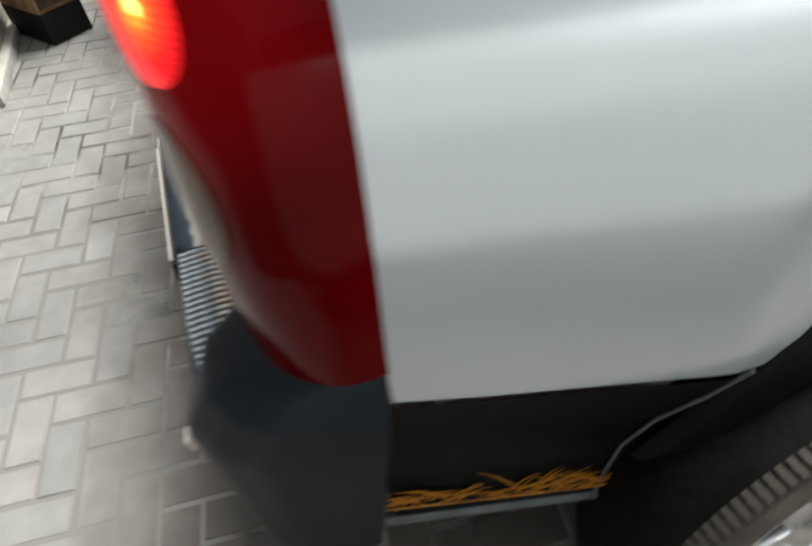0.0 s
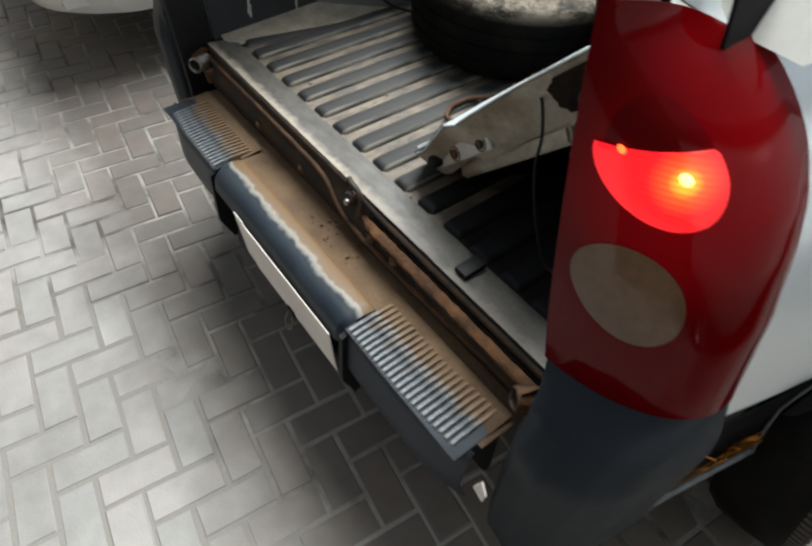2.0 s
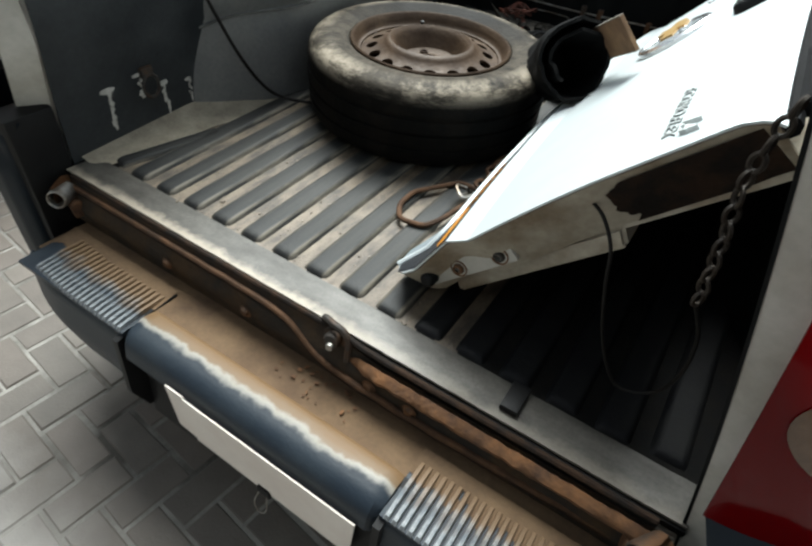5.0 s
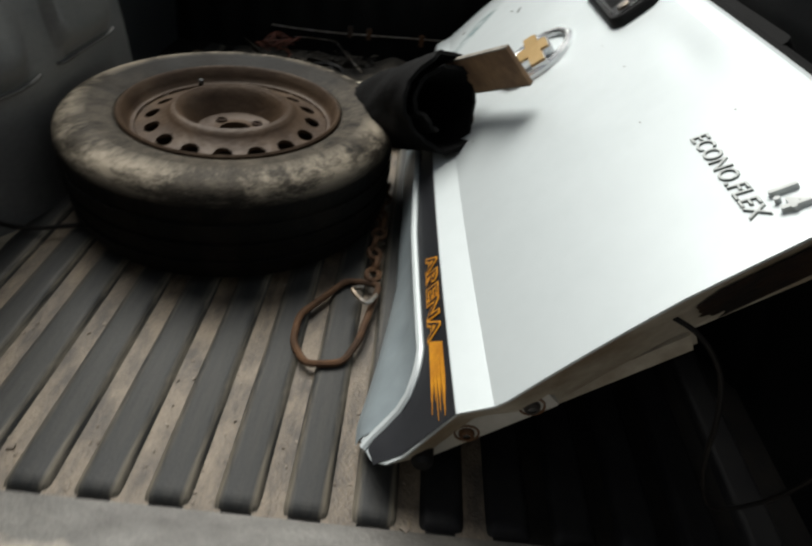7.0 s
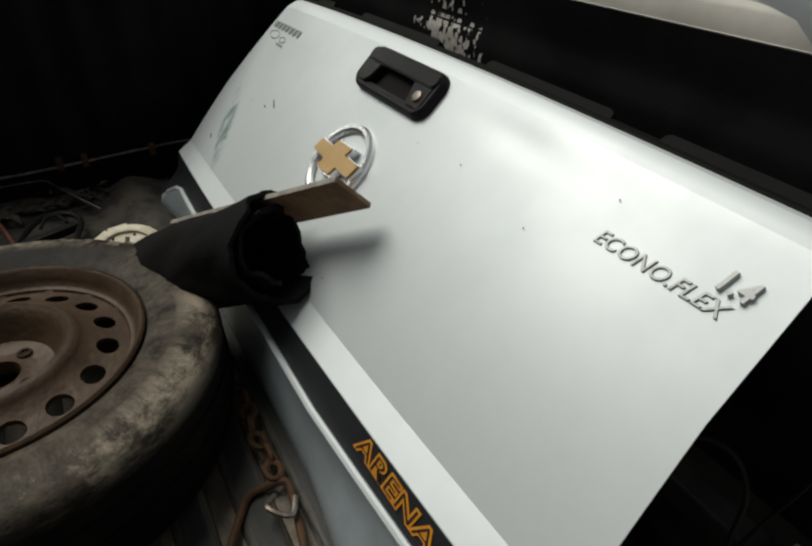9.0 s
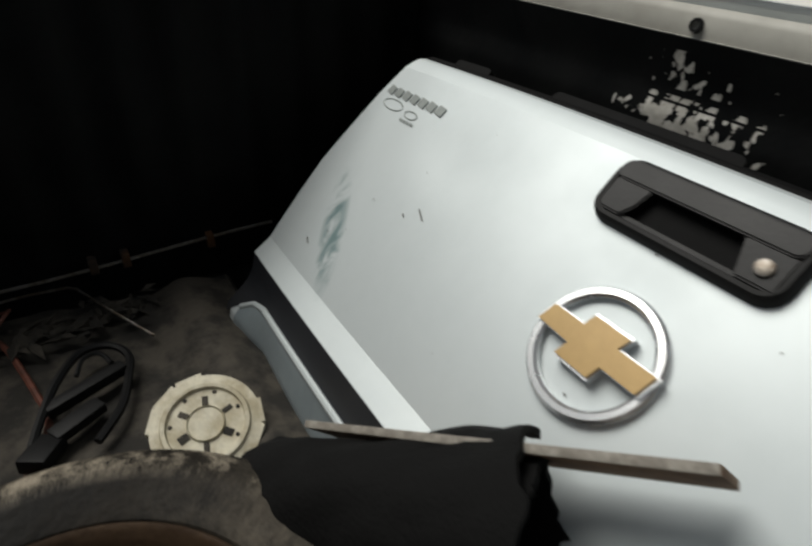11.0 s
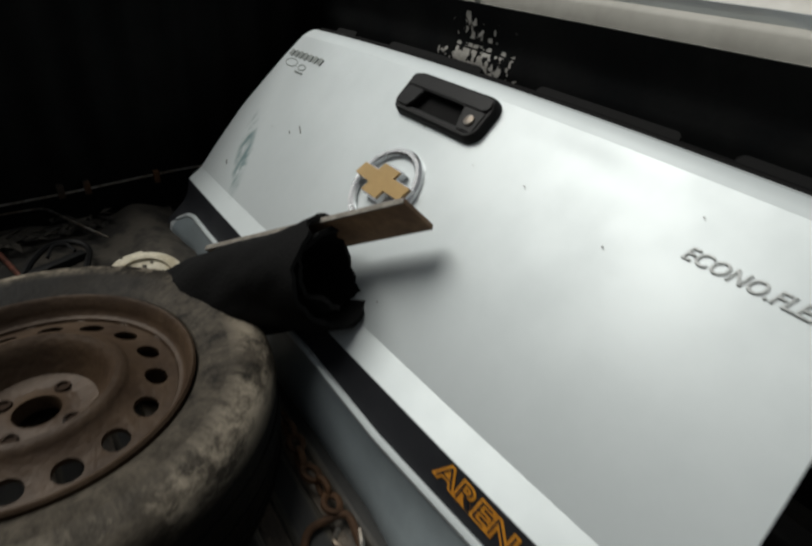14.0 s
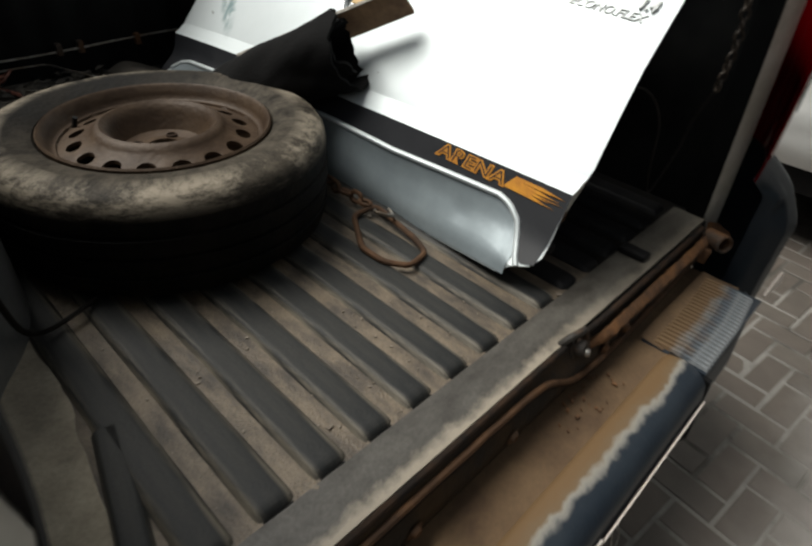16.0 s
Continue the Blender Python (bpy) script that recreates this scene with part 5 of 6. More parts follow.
    part("seal_block", bm, PIT, gate, "")


# handle
bm = B()
loops = []
for inset, n in ((0.0, -0.004), (0.0, 0.006), (0.002, 0.014), (0.0055, 0.0175), (0.010, 0.0175), (0.0115, 0.014), (0.0125, 0.003)):
    loops.append([bm.verts.new(gp(a, b, n)) for a, b in rounded(0.674 + inset, 0.899 - inset, 0.485 + inset, 0.567 - inset, 0.026 - inset, 6)])
for la, lb_ in zip(loops, loops[1:]):
    for k in range(len(la)):
        bm.faces.new((la[k], la[(k + 1) % len(la)], lb_[(k + 1) % len(la)], lb_[k]))
handle = part("gate_handle", bm, BLACK, gate, "black plastic tailgate handle", 0.7)
# recess floor takes the darkest black in place of deep shade
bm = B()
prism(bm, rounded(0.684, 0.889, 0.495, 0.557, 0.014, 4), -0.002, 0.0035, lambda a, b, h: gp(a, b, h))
part("handle_recess", bm, PIT, handle, "hand recess, floor blackened for its shade")
PADDLE = surf("dark_grey_plastic", (0.006, 0.006, 0.0065), 0.4, 0.0, (0.008, 0.008, 0.0085), 0.5, 9, 200, 0.06, spec=0.18)
bm = B()
prism(bm, rounded(0.682, 0.891, 0.535, 0.560, 0.011, 4), 0.009, 0.021, lambda a, b, h: gp(a, b, h))
prism(bm, [(0.684, 0.497), (0.722, 0.497), (0.736, 0.536), (0.684, 0.536)], 0.003, 0.0185, lambda a, b, h: gp(a, b, h))
prism(bm, [(0.888, 0.507), (0.888, 0.536), (0.840, 0.536), (0.846, 0.512), (0.856, 0.497), (0.884, 0.497)], 0.003, 0.0185, lambda a, b, h: gp(a, b, h))
prism(bm, [(0.72, 0.494), (0.86, 0.494), (0.86, 0.502), (0.72, 0.502)], 0.003, 0.013, lambda a, b, h: gp(a, b, h))
bmesh.ops.bevel(bm, geom=[e for e in bm.edges], offset=0.002, segments=2, affect="EDGES")
part("paddle", bm, PADDLE, handle, "dark grey pull paddle", 0.7)
FRAME = Matrix(((0, GV.x, GN.x, 0), (-1, 0, 0, 0), (0, GV.z, GN.z, 0), (0, 0, 0, 1)))
bm = B()
lathe(bm, [(0, 0.002), (0.007, 0.002), (0.009, 0.001), (0.0095, -0.003)], 20, Matrix.Translation(gp(0.704, 0.515, 0.0205)) @ FRAME)
lock = part("lock", bm, STEEL, handle, "worn metal key lock")

# round badge
badge = new("badge")
badge.parent = gate
badge["label"] = "chrome ring with a gold bar shape"
bm = B()
ring = [(0.050, 0.002), (0.050, 0.008), (0.053, 0.0105), (0.058, 0.0105), (0.061, 0.007), (0.0612, 0.001)]
lathe(bm, ring, 56, Matrix.Translation(gp(0.779, 0.363, 0.0)) @ FRAME @ Matrix.Diagonal((1.2, 1.2, 1.2, 1)), True)
part("ring", bm, CHROME, badge, "chrome ring")
bar = [(-0.066, -0.006), (-0.060, 0.016), (-0.021, 0.016), (-0.017, 0.030), (0.026, 0.030), (0.022, 0.016), (0.066, 0.016), (0.061, -0.008), (0.020, -0.008), (0.016, -0.024), (-0.026, -0.024), (-0.022, -0.008)]
bm = B()
prism(bm, [(a * 1.03, b * 1.03) for a, b in bar], 0.012, 0.021, lambda a, b, h: gp(0.779 - a, 0.363 + b, h))
part("badge_bar", bm, GOLD, badge, "gold stepped bar")
bm = B()
prism(bm, [(a * 1.085, b * 1.15) for a, b in bar], 0.003, 0.017, lambda a, b, h: gp(0.779 - a, 0.363 + b, h))
part("badge_bezel", bm, CHROME, badge, "chrome edge of the bar")


def words(text, size, y, v, n, material, parent, name, label, slant=0.0, wide=1.0, deep=0.0015, offset=0.0, follow=0.0):
    """Lettering on the tailgate that starts at y and v and runs towards the rear."""
    cu = bpy.data.curves.new(name, "FONT")
    cu.body, cu.size, cu.extrude, cu.shear, cu.offset = text, size, deep, slant, offset
    cu.space_character = 1.04
    tmp = bpy.data.objects.new(name + "_text", cu)
    scene.collection.objects.link(tmp)
    bpy.context.view_layer.update()
    me = bpy.data.meshes.new_from_object(tmp.evaluated_get(bpy.context.evaluated_depsgraph_get()))
    bpy.data.objects.remove(tmp)
    me.name = name
    for p in me.vertices:
        a, b, h = p.co
        p.co = gp(y - a * wide, v + b, n + h + follow * face_n(v + b, y - a * wide))
    me.materials.clear()
    me.materials.append(material)
    ob = new(name, me)
    ob.parent = parent
    ob["label"] = label
    return ob


GREY_LETTER = surf("grey_green_letter", (0.25, 0.275, 0.265), 0.5, bump=0)
PALE_LETTER = surf("pale_letter", (0.60, 0.63, 0.62), 0.4, bump=0)
words("ARENA", 0.033, 0.400, 0.1165, 0.003, ORANGE, gate, "orange_word", "orange outlined sticker word", 0.12, 1.42, 0.0004, 0.0019, 1.0)
words("ARENA", 0.033, 0.400, 0.1165, 0.0042, STICKER, gate, "word_fill", "dark inside of the sticker word", 0.12, 1.42, 0.0002, -0.0006, 1.0)
words("ECONO.FLEX", 0.0235, 0.331, 0.479, 0.0025, GREY_LETTER, gate, "script_outline", "grey-green engine script", 0.3, 1.0, 0.001, 0.0004)
words("ECONO.FLEX", 0.0235, 0.331, 0.479, 0.0042, PALE_LETTER, gate, "script_fill", "pale inside of the engine script", 0.3, 1.0, 0.0003, -0.0002)
words("1.4", 0.030, 0.208, 0.503, 0.005, PALE_LETTER, gate, "number", "chrome engine size number", 0.2, 0.9, 0.003, 0.0008)
bm = B()
rnd = random.Random(3)
for k in range(7):
    bm = B()
    y0 = 1.432 - 0.028 * k
    prism(bm, [(y0, 0.512), (y0 - 0.022, 0.509), (y0 - 0.024, 0.525), (y0 - 0.004, 0.528)], 0.003, 0.0045, lambda a, b, h: gp(a, b, h))
    part("model_bar", bm, GREY_LETTER, gate, "dark unreadable letter")
bm = B()
tube(bm, [gp(1.385 + 0.035 * math.cos(a), 0.494 + 0.010 * math.sin(a), 0.0025) for a in np.linspace(0, 2 * math.pi, 24)[:-1]], 0.0012, 5, True)
tube(bm, [gp(1.315 + 0.02 * math.cos(a), 0.490 + 0.007 * math.sin(a), 0.0025) for a in np.linspace(0, 2 * math.pi, 16)[:-1]], 0.0012, 5, True)
for k in range(4):
    prism(bm, [(1.335 - 0.012 * k, 0.474), (1.327 - 0.012 * k, 0.473), (1.327 - 0.012 * k, 0.478), (1.335 - 0.012 * k, 0.479)], 0.003, 0.0036, lambda a, b, h: gp(a, b, h))
part("small_mark", bm, GREY_LETTER, gate, "thin grey oval mark")
# flame end of the band
for k in range(11):
    bm = B()
    y0 = 0.243 - 0.0015 * k
    z0 = 0.1185 + 0.0021 * k
    ln = rnd.uniform(0.075, 0.12)
    prism(bm, [(y0, z0 - 0.0012), (y0, z0 + 0.0016), (y0 - ln * 0.5, z0 + 0.0013 + rnd.uniform(-0.002, 0.002)), (max(0.127, y0 - ln), z0 + rnd.uniform(-0.004, 0.003)), (y0 - ln * 0.5, z0 - 0.0012)], 0.002, 0.0032, lambda a, b, h: gp(a, b, h + face_n(b, a)))
    part("flame_streak", bm, ORANGE, gate, "orange flame streak")

# ---- spare wheel lying on the floor ----
spare = thing("spare_wheel", "dusty spare tyre on a rusty steel wheel, lying flat", "spare wheel", at=pose(-0.225, 0.752, FLOOR + 0.014, 0, 0, 20) @ Matrix.Diagonal((1.045, 1.045, 1.05, 1)))
R, H = 0.292, 0.185
bm = B()
prof = [(0.186, 0.012), (0.210, 0.004), (0.250, 0.001), (0.274, 0.005), (0.284, 0.014), (0.289, 0.030), (0.290, 0.045), (0.2845, 0.0465), (0.2845, 0.0515), (0.289, 0.053), (0.291, 0.08), (0.2865, 0.0815), (0.2865, 0.0875), (0.292, 0.089), (0.291, 0.115), (0.2865, 0.1165), (0.2865, 0.1225), (0.290, 0.124), (0.290, 0.148), (0.2865, 0.163), (0.280, 0.172), (0.272, 0.1775), (0.262, 0.181), (0.250, 0.1840), (0.236, 0.1855), (0.232, 0.184), (0.214, 0.181), (0.196, 0.174), (0.188, 0.162), (0.180, 0.14), (0.178, 0.05)]
lathe(bm, prof, 96, None, True)
part("tyre", bm, SPARE_RUBBER, spare, "worn dusty tyre", 0.5)
bm = B()
lathe(bm, [(0.205, 0.168), (0.206, 0.176), (0.203, 0.179), (0.198, 0.176), (0.192, 0.160), (0.188, 0.152), (0.184, 0.150), (0.180, 0.150), (0.178, 0.145)], 80)
lathe(bm, [(0.178, 0.145), (0.176, 0.08), (0.17, 0.02)], 64)
bmesh.ops.scale(bm, vec=(0.93, 0.93, 1.0), verts=bm.verts)
rim = part("rim", bm, WHEEL, spare, "rusty wheel rim", 0.7)
# disc with ventilation holes
bm = B()
holes, r0, r1, k0 = 16, 0.122, 0.178, 16


def disc_z(r):
    return 0.02 + track(r, ((0.0, 0.108), (0.05, 0.108), (0.074, 0.112), (0.083, 0.128), (0.094, 0.150), (0.104, 0.158), (0.113, 0.155), (0.122, 0.145), (0.150, 0.134), (0.178, 0.126)))


for h in range(holes):
    a0, a1 = 2 * math.pi * h / holes, 2 * math.pi * (h + 1) / holes
    am, rm = (a0 + a1) / 2, 0.1505
    edge = [(r0, lerp(a0, a1, k / 4)) for k in range(4)] + [(lerp(r0, r1, k / 4), a1) for k in range(4)] + [(r1, lerp(a1, a0, k / 4)) for k in range(4)] + [(lerp(r1, r0, k / 4), a0) for k in range(4)]
    outer = [bm.verts.new((r * math.cos(a), r * math.sin(a), disc_z(r))) for r, a in edge]
    inner, deep = [], []
    for r, a in edge:
        dx, dy = (r - rm), (a - am) * rm
        q = math.atan2(dy, dx)
        rr, aa = rm + 0.0145 * math.cos(q), am + 0.0175 * math.sin(q) / rm
        inner.append(bm.verts.new((rr * math.cos(aa), rr * math.sin(aa), disc_z(rr) - 0.001)))
        deep.append(bm.verts.new((rr * math.cos(aa), rr * math.sin(aa), disc_z(rr) - 0.008)))
    for k in range(16):
        j = (k + 1) % 16
        bm.faces.new((outer[k], outer[j], inner[j], inner[k]))
        bm.faces.new((inner[k], inner[j], deep[j], deep[k]))
rr = [0.122, 0.118, 0.113, 0.108, 0.104, 0.099, 0.094, 0.089, 0.083, 0.078, 0.074, 0.066, 0.058, 0.05]
lathe(bm, [(r, disc_z(r)) for r in rr], 64)
lathe(bm, [(0.05, 0.128), (0.042, 0.129), (0.031, 0.131), (0.0295, 0.132), (0.0285, 0.126), (0.0285, 0.11)], 48)
bmesh.ops.scale(bm, vec=(0.93, 0.93, 1.0), verts=bm.verts)
part("wheel_disc", bm, WHEEL, spare, "rusty vented wheel disc", 0.6)
# flat discs carry the bolt holes' inner shade in their colour
for k in range(4):
    a = 2 * math.pi * (k + 0.3) / 4
    bm = B()
    lathe(bm, [(0.0065, 0.1325), (0.0095, 0.1325), (0.0105, 0.129)], 14, Matrix.Translation((0.0465 * math.cos(a), 0.0465 * math.sin(a), 0)))
    lathe(bm, [(0, 0.1295), (0.0065, 0.1295)], 12, Matrix.Translation((0.0465 * math.cos(a), 0.0465 * math.sin(a), 0)))
    part("bolt_hole", bm, HOLLOW, spare)
bm = B()
tube(bm, curve([(0.164 * math.cos(1.9), 0.164 * math.sin(1.9), 0.135), (0.160 * math.cos(1.9), 0.160 * math.sin(1.9), 0.152), (0.155 * math.cos(1.9), 0.155 * math.sin(1.9), 0.166)], 4), 0.0042, 8)
part("valve", bm, BLACK, spare)

# ---- rolled rubber mat with a plank ----
roll = thing("rubber_roll", "black rubber mat rolled up beside the spare wheel", "rubber mat")
A0, A1 = Vector((0.168, 0.68, 0.935)), Vector((0.0, 0.94, 0.785))
ax = (A1 - A0)
rt, up = ax.cross(Vector((0, 0, 1))).normalized(), None
up = rt.cross(ax).normalized()


def roll_pt(s, t):
    a = 2 * math.pi * (t * 1.55) + 0.5
    r = lerp(0.09, 0.056, t) * lerp(1.0, 0.74, s) * (1 + 0.05 * math.sin(3 * a + 5 * s) + 0.03 * math.sin(7 * s + a) + 0.10 * cloud(math.cos(a) * 1.6 + 3 * s, math.sin(a) * 1.6, 2 * s))
    end = 0.012 * math.sin(a * 2.3) + 0.012 * cloud(a * 2.2, 0.0, 3.0)
    return A0 + ax * s + (rt * math.cos(a) + up * math.sin(a)) * r + ax.normalized() * end * (1 if s < 0.5 else -1) * (abs(s - 0.5) * 2) ** 6


for name, label, t0, t1 in (("outer_wrap", "black rubber outer wrap", 0.0, 0.66), ("inner_fold", "black rubber inner fold", 0.66, 1.0)):
    bm = B()
    sheet(bm, lambda s, t: roll_pt(s, lerp(t0, t1, t)), 30, 50, 0.007)
    part(name, bm, CARPET, roll, label, 0.9)
# added disc closes the roll so no light shows through it
bm = B()
sheet(bm, lambda s, t: A0 + ax * 0.7 + (rt * math.cos(2 * math.pi * s) + up * math.sin(2 * math.pi * s)) * 0.062 * t, 24, 3, 0.004)
part("end_fold", bm, CARPET, roll, "disc added inside the roll to stop light showing through", 0.9)
plank = thing("plank", "short worn wooden plank stuck in the rubber roll", "plank")
bm = B()
box(bm, -0.004, 0.004, -0.034, 0.034, -0.42, 0.0, 0.0015)
p0, p1 = Vector((0.258, 0.607, 1.042)), Vector((0.075, 0.955, 0.848))
zax = (p0 - p1).normalized()
yax = Vector((0.70, -0.02, -0.70))
yax = (yax - zax * yax.dot(zax)).normalized()
xax = yax.cross(zax)
bmesh.ops.transform(bm, matrix=Matrix.Translation(p0) @ Matrix((xax, yax, zax)).transposed().to_4x4(), verts=bm.verts)
board = part("board", bm, WOOD, plank)
# pale strips put the light on the plank's edges into colour
for o in (-0.0345, 0.0345):
    bm = B()
    box(bm, -0.0042, 0.0042, o - 0.0012, o + 0.0012, -0.419, -0.001, 0.0006)
    bmesh.ops.transform(bm, matrix=Matrix.Translation(p0) @ Matrix((xax, yax, zax)).transposed().to_4x4(), verts=bm.verts)
    part("edge_band", bm, LIT_EDGE, board, "pale strip painted for the lit edge")

# ---- small things in the bed ----
TAG = Vector((0.672, -0.178, 0.575))


def link_chain(name, label, pts, length, wire, material, category="chain"):
    """Oval links along a line, each turned a quarter against the last."""
    ob = thing(name, label, category)
    line = curve(pts, 12)
    total, marks = 0.0, [(0.0, line[0])]
    for a, b in zip(line, line[1:]):
        total += (b - a).length
        marks.append((total, b))
    n = int(total / (length * 0.72))
    for k in range(n):
        d = (k + 0.5) * total / n
        i = next(j for j in range(1, len(marks)) if marks[j][0] >= d)
        (d0, a), (d1, b) = marks[i - 1], marks[i]
        c, ax_ = a.lerp(b, (d - d0) / max(1e-6, d1 - d0)), (b - a).normalized()
        side = ax_.cross(Vector((0.2, 0.3, 0.95))).normalized()
        other = ax_.cross(side)
        s = side if k % 2 else other
        bm = B()
        tube(bm, [c + ax_ * (length / 2 - wire) * math.cos(t) + s * length * 0.28 * math.sin(t) for t in np.linspace(0, 2 * math.pi, 15)[:-1]], wire, 6, True)
        part("link", bm, material, ob)
    return ob


link_chain("rusty_chain", "rusty chain lying between the spare wheel and the tailgate", [(0.080, 0.80, 0.695), (0.072, 0.71, 0.690), (0.078, 0.655, 0.687), (0.068, 0.60, 0.685), (0.076, 0.545, 0.682), (0.072, 0.50, 0.682)], 0.040, 0.0050, OLD_RUST)
bm = B()
corners = [Vector(q) for q in ((0.088, 0.496, 0.678), (0.030, 0.502, 0.674), (-0.034, 0.405, 0.673), (-0.033, 0.345, 0.673), (-0.006, 0.304, 0.673), (0.048, 0.314, 0.673), (0.066, 0.36, 0.674))]
loop = []
for a, b, c in zip(corners[-1:] + corners[:-1], corners, corners[1:] + corners[:1]):
    r0_, r1_ = min(0.016, (a - b).length * 0.4), min(0.016, (c - b).length * 0.4)
    p, q = b + (a - b).normalized() * r0_, b + (c - b).normalized() * r1_
    loop += [p.lerp(b, s).lerp(b.lerp(q, s), s) for s in (0, 0.25, 0.5, 0.75, 1.0)]
tube(bm, loop, 0.0058, 8, True)
tagged(part("iron_ring", bm, OLD_RUST), "rusty bent iron ring on the bed floor", "iron ring")
bm = B()
tube(bm, curve([(0.060, 0.47, 0.69), (0.045, 0.45, 0.70), (0.07, 0.43, 0.692), (0.085, 0.455, 0.69)], 5), 0.004, 6)
tagged(part("hook", bm, STEEL), "small worn hook beside the iron ring", "hook")
bm = B()
tube(bm, curve([(-0.655, 0.36, 1.10), (-0.615, 0.375, 1.0), (-0.595, 0.405, 0.905), (-0.585, 0.452, 0.80), (-0.57, 0.50, 0.718), (-0.54, 0.53, 0.683), (-0.48, 0.555, 0.678), (-0.40, 0.60, 0.676)], 8), 0.0042, 7)
tagged(part("brown_cable", bm, CABLE), "brown cable hanging down beside the wheelhouse", "cable")
link_chain("support_chain", "dirty tailgate chain hanging beside the rear post", [(0.512, 0.06, 1.20), (0.504, 0.055, 1.12), (0.514, 0.05, 1.05), (0.524, 0.055, 0.965)], 0.024, 0.0028, CHAIN)
bm = B()
tube(bm, curve([(0.524, 0.056, 0.965), (0.548, 0.08, 0.90), (0.556, 0.09, 0.83), (0.542, 0.1, 0.764), (0.495, 0.1, 0.745), (0.455, 0.1, 0.81), (0.428, 0.1, 0.90), (0.415, 0.115, 0.945), (0.39, 0.135, 0.972), (0.36, 0.16, 0.975)], 8), 0.0026, 7)
tagged(part("looped_cable", bm, CABLE), "thin cable hanging in a loop behind the tailgate", "cable")
bm = B()
box(bm, 0.365, 0.395, 0.02, 0.075, FLOOR + 0.008, FLOOR + 0.02, 0.003)
tagged(part("rubber_stop", bm, BLACK), "black rubber stop on the sill", "rubber stop")

# clutter at the front of the bed
MAT = surf("greasy_board", (0.055, 0.047, 0.036), 0.85, 0.0, (0.016, 0.014, 0.011), 0.42, 13, 90, 0.3, edge=0.07)
bm = B()


def mat_pt(s, t):
    x, y = lerp(-0.46, 0.13, s), lerp(1.08, 1.60, t) + 0.03 * math.sin(5 * s) + 0.012 * noise.noise((s * 9, t * 9, 0))
    hump = 0.034 * math.exp(-(((x - 0.045) / 0.06) ** 2))
    return x + 0.012 * noise.noise((s * 8, t * 8, 5)), y, FLOOR + 0.019 + hump + 0.006 * noise.noise((s * 6, t * 6, 2))


sheet(bm, mat_pt, 46, 40, 0.003)
tagged(part("floor_mat", bm, MAT, smooth=0.9), "greasy brown sheet spread over the front of the bed floor", "floor mat")
lid = thing("round_cover", "dirty cream round plastic cover leaning on clutter", "plastic cover", at=pose(-0.022, 1.145, 0.722, 14, -16, 30) @ Matrix.Scale(0.95, 4))
bm = B()
lathe(bm, [(0, 0.006), (0.026, 0.006), (0.028, 0.009), (0.03, 0.004), (0.058, 0.004), (0.06, 0.010), (0.066, 0.010), (0.069, 0.005), (0.084, 0.002), (0.086, -0.012), (0.083, -0.014)], 56)
rnd = random.Random(8)
part("cover_disc", bm, DISC, lid, "", 0.6)
for k in range(9):
    a = 2 * math.pi * (k + 0.3 * math.sin(5 * k)) / 9
    if k % 4 != 3:
        bm = B()
        box(bm, -0.021, 0.021, -0.006, 0.0025, -0.013, 0.002, 0.0015, Matrix.Rotation(a, 4, "Z") @ Matrix.Translation((0, 0.085, 0)))
        part("rim_tab", bm, DISC, lid)
for k in range(6):
    a = 2 * math.pi * (k + 0.2) / 6
    bm = B()
    w = rnd.uniform(0.004, 0.007)
    box(bm, -w, w, -0.008, 0.008, 0.0, 0.0055, 0.001, Matrix.Rotation(a, 4, "Z") @ Matrix.Translation((0, 0.038, 0)))
    part("slot", bm, MAT, lid)
for k in range(7):
    a = 2 * math.pi * (k + 0.5) / 7
    bm = B()
    lathe(bm, [(0, 0.0062), (0.003, 0.006), (0.0036, 0.004)], 8, Matrix.Translation((0.053 * math.cos(a), 0.053 * math.sin(a), 0)))
    part("stud", bm, MAT, lid)
brk = thing("black_bracket", "black plastic bracket with a curved frame", "bracket")
bm = B()
tube(bm, curve([(-0.255, 1.215, 0.70), (-0.235, 1.275, 0.71), (-0.205, 1.345, 0.72), (-0.165, 1.405, 0.72), (-0.120, 1.410, 0.715), (-0.095, 1.375, 0.71), (-0.105, 1.32, 0.705), (-0.125, 1.265, 0.70), (-0.165, 1.215, 0.695)], 6), 0.007, 7)
part("frame_bow", bm, BLACK, brk)
bm = B()
box(bm, -0.065, 0.065, -0.011, 0.011, -0.01, 0.01, 0.003, pose(-0.165, 1.325, 0.708, 0, 0, 24))
part("cross_bar", bm, BLACK, brk)
bm = B()
box(bm, -0.04, 0.04, -0.014, 0.014, -0.006, 0.012, 0.003, pose(-0.185, 1.265, 0.70, 0, 0, 30))
part("foot_plate", bm, BLACK, brk)
bm = B()
tube(bm, curve([(-0.175, 1.345, 0.722), (-0.16, 1.375, 0.73), (-0.135, 1.378, 0.728), (-0.122, 1.355, 0.72)], 5), 0.004, 6)
part("inner_bow", bm, BLACK, brk)
bm = B()
box(bm, -0.03, 0.03, -0.02, 0.02, -0.012, 0.012, 0.004, pose(-0.235, 1.225, 0.70, 0, 10, 60))
part("clip_block", bm, BLACK, brk)
bm = B()
tube(bm, curve([(-0.047, 1.416, 0.705), (-0.10, 1.515, 0.712), (-0.150, 1.615, 0.718)], 4) + curve([(-0.165, 1.628, 0.718), (-0.25, 1.640, 0.714), (-0.34, 1.645, 0.705)], 4), 0.0026, 6)
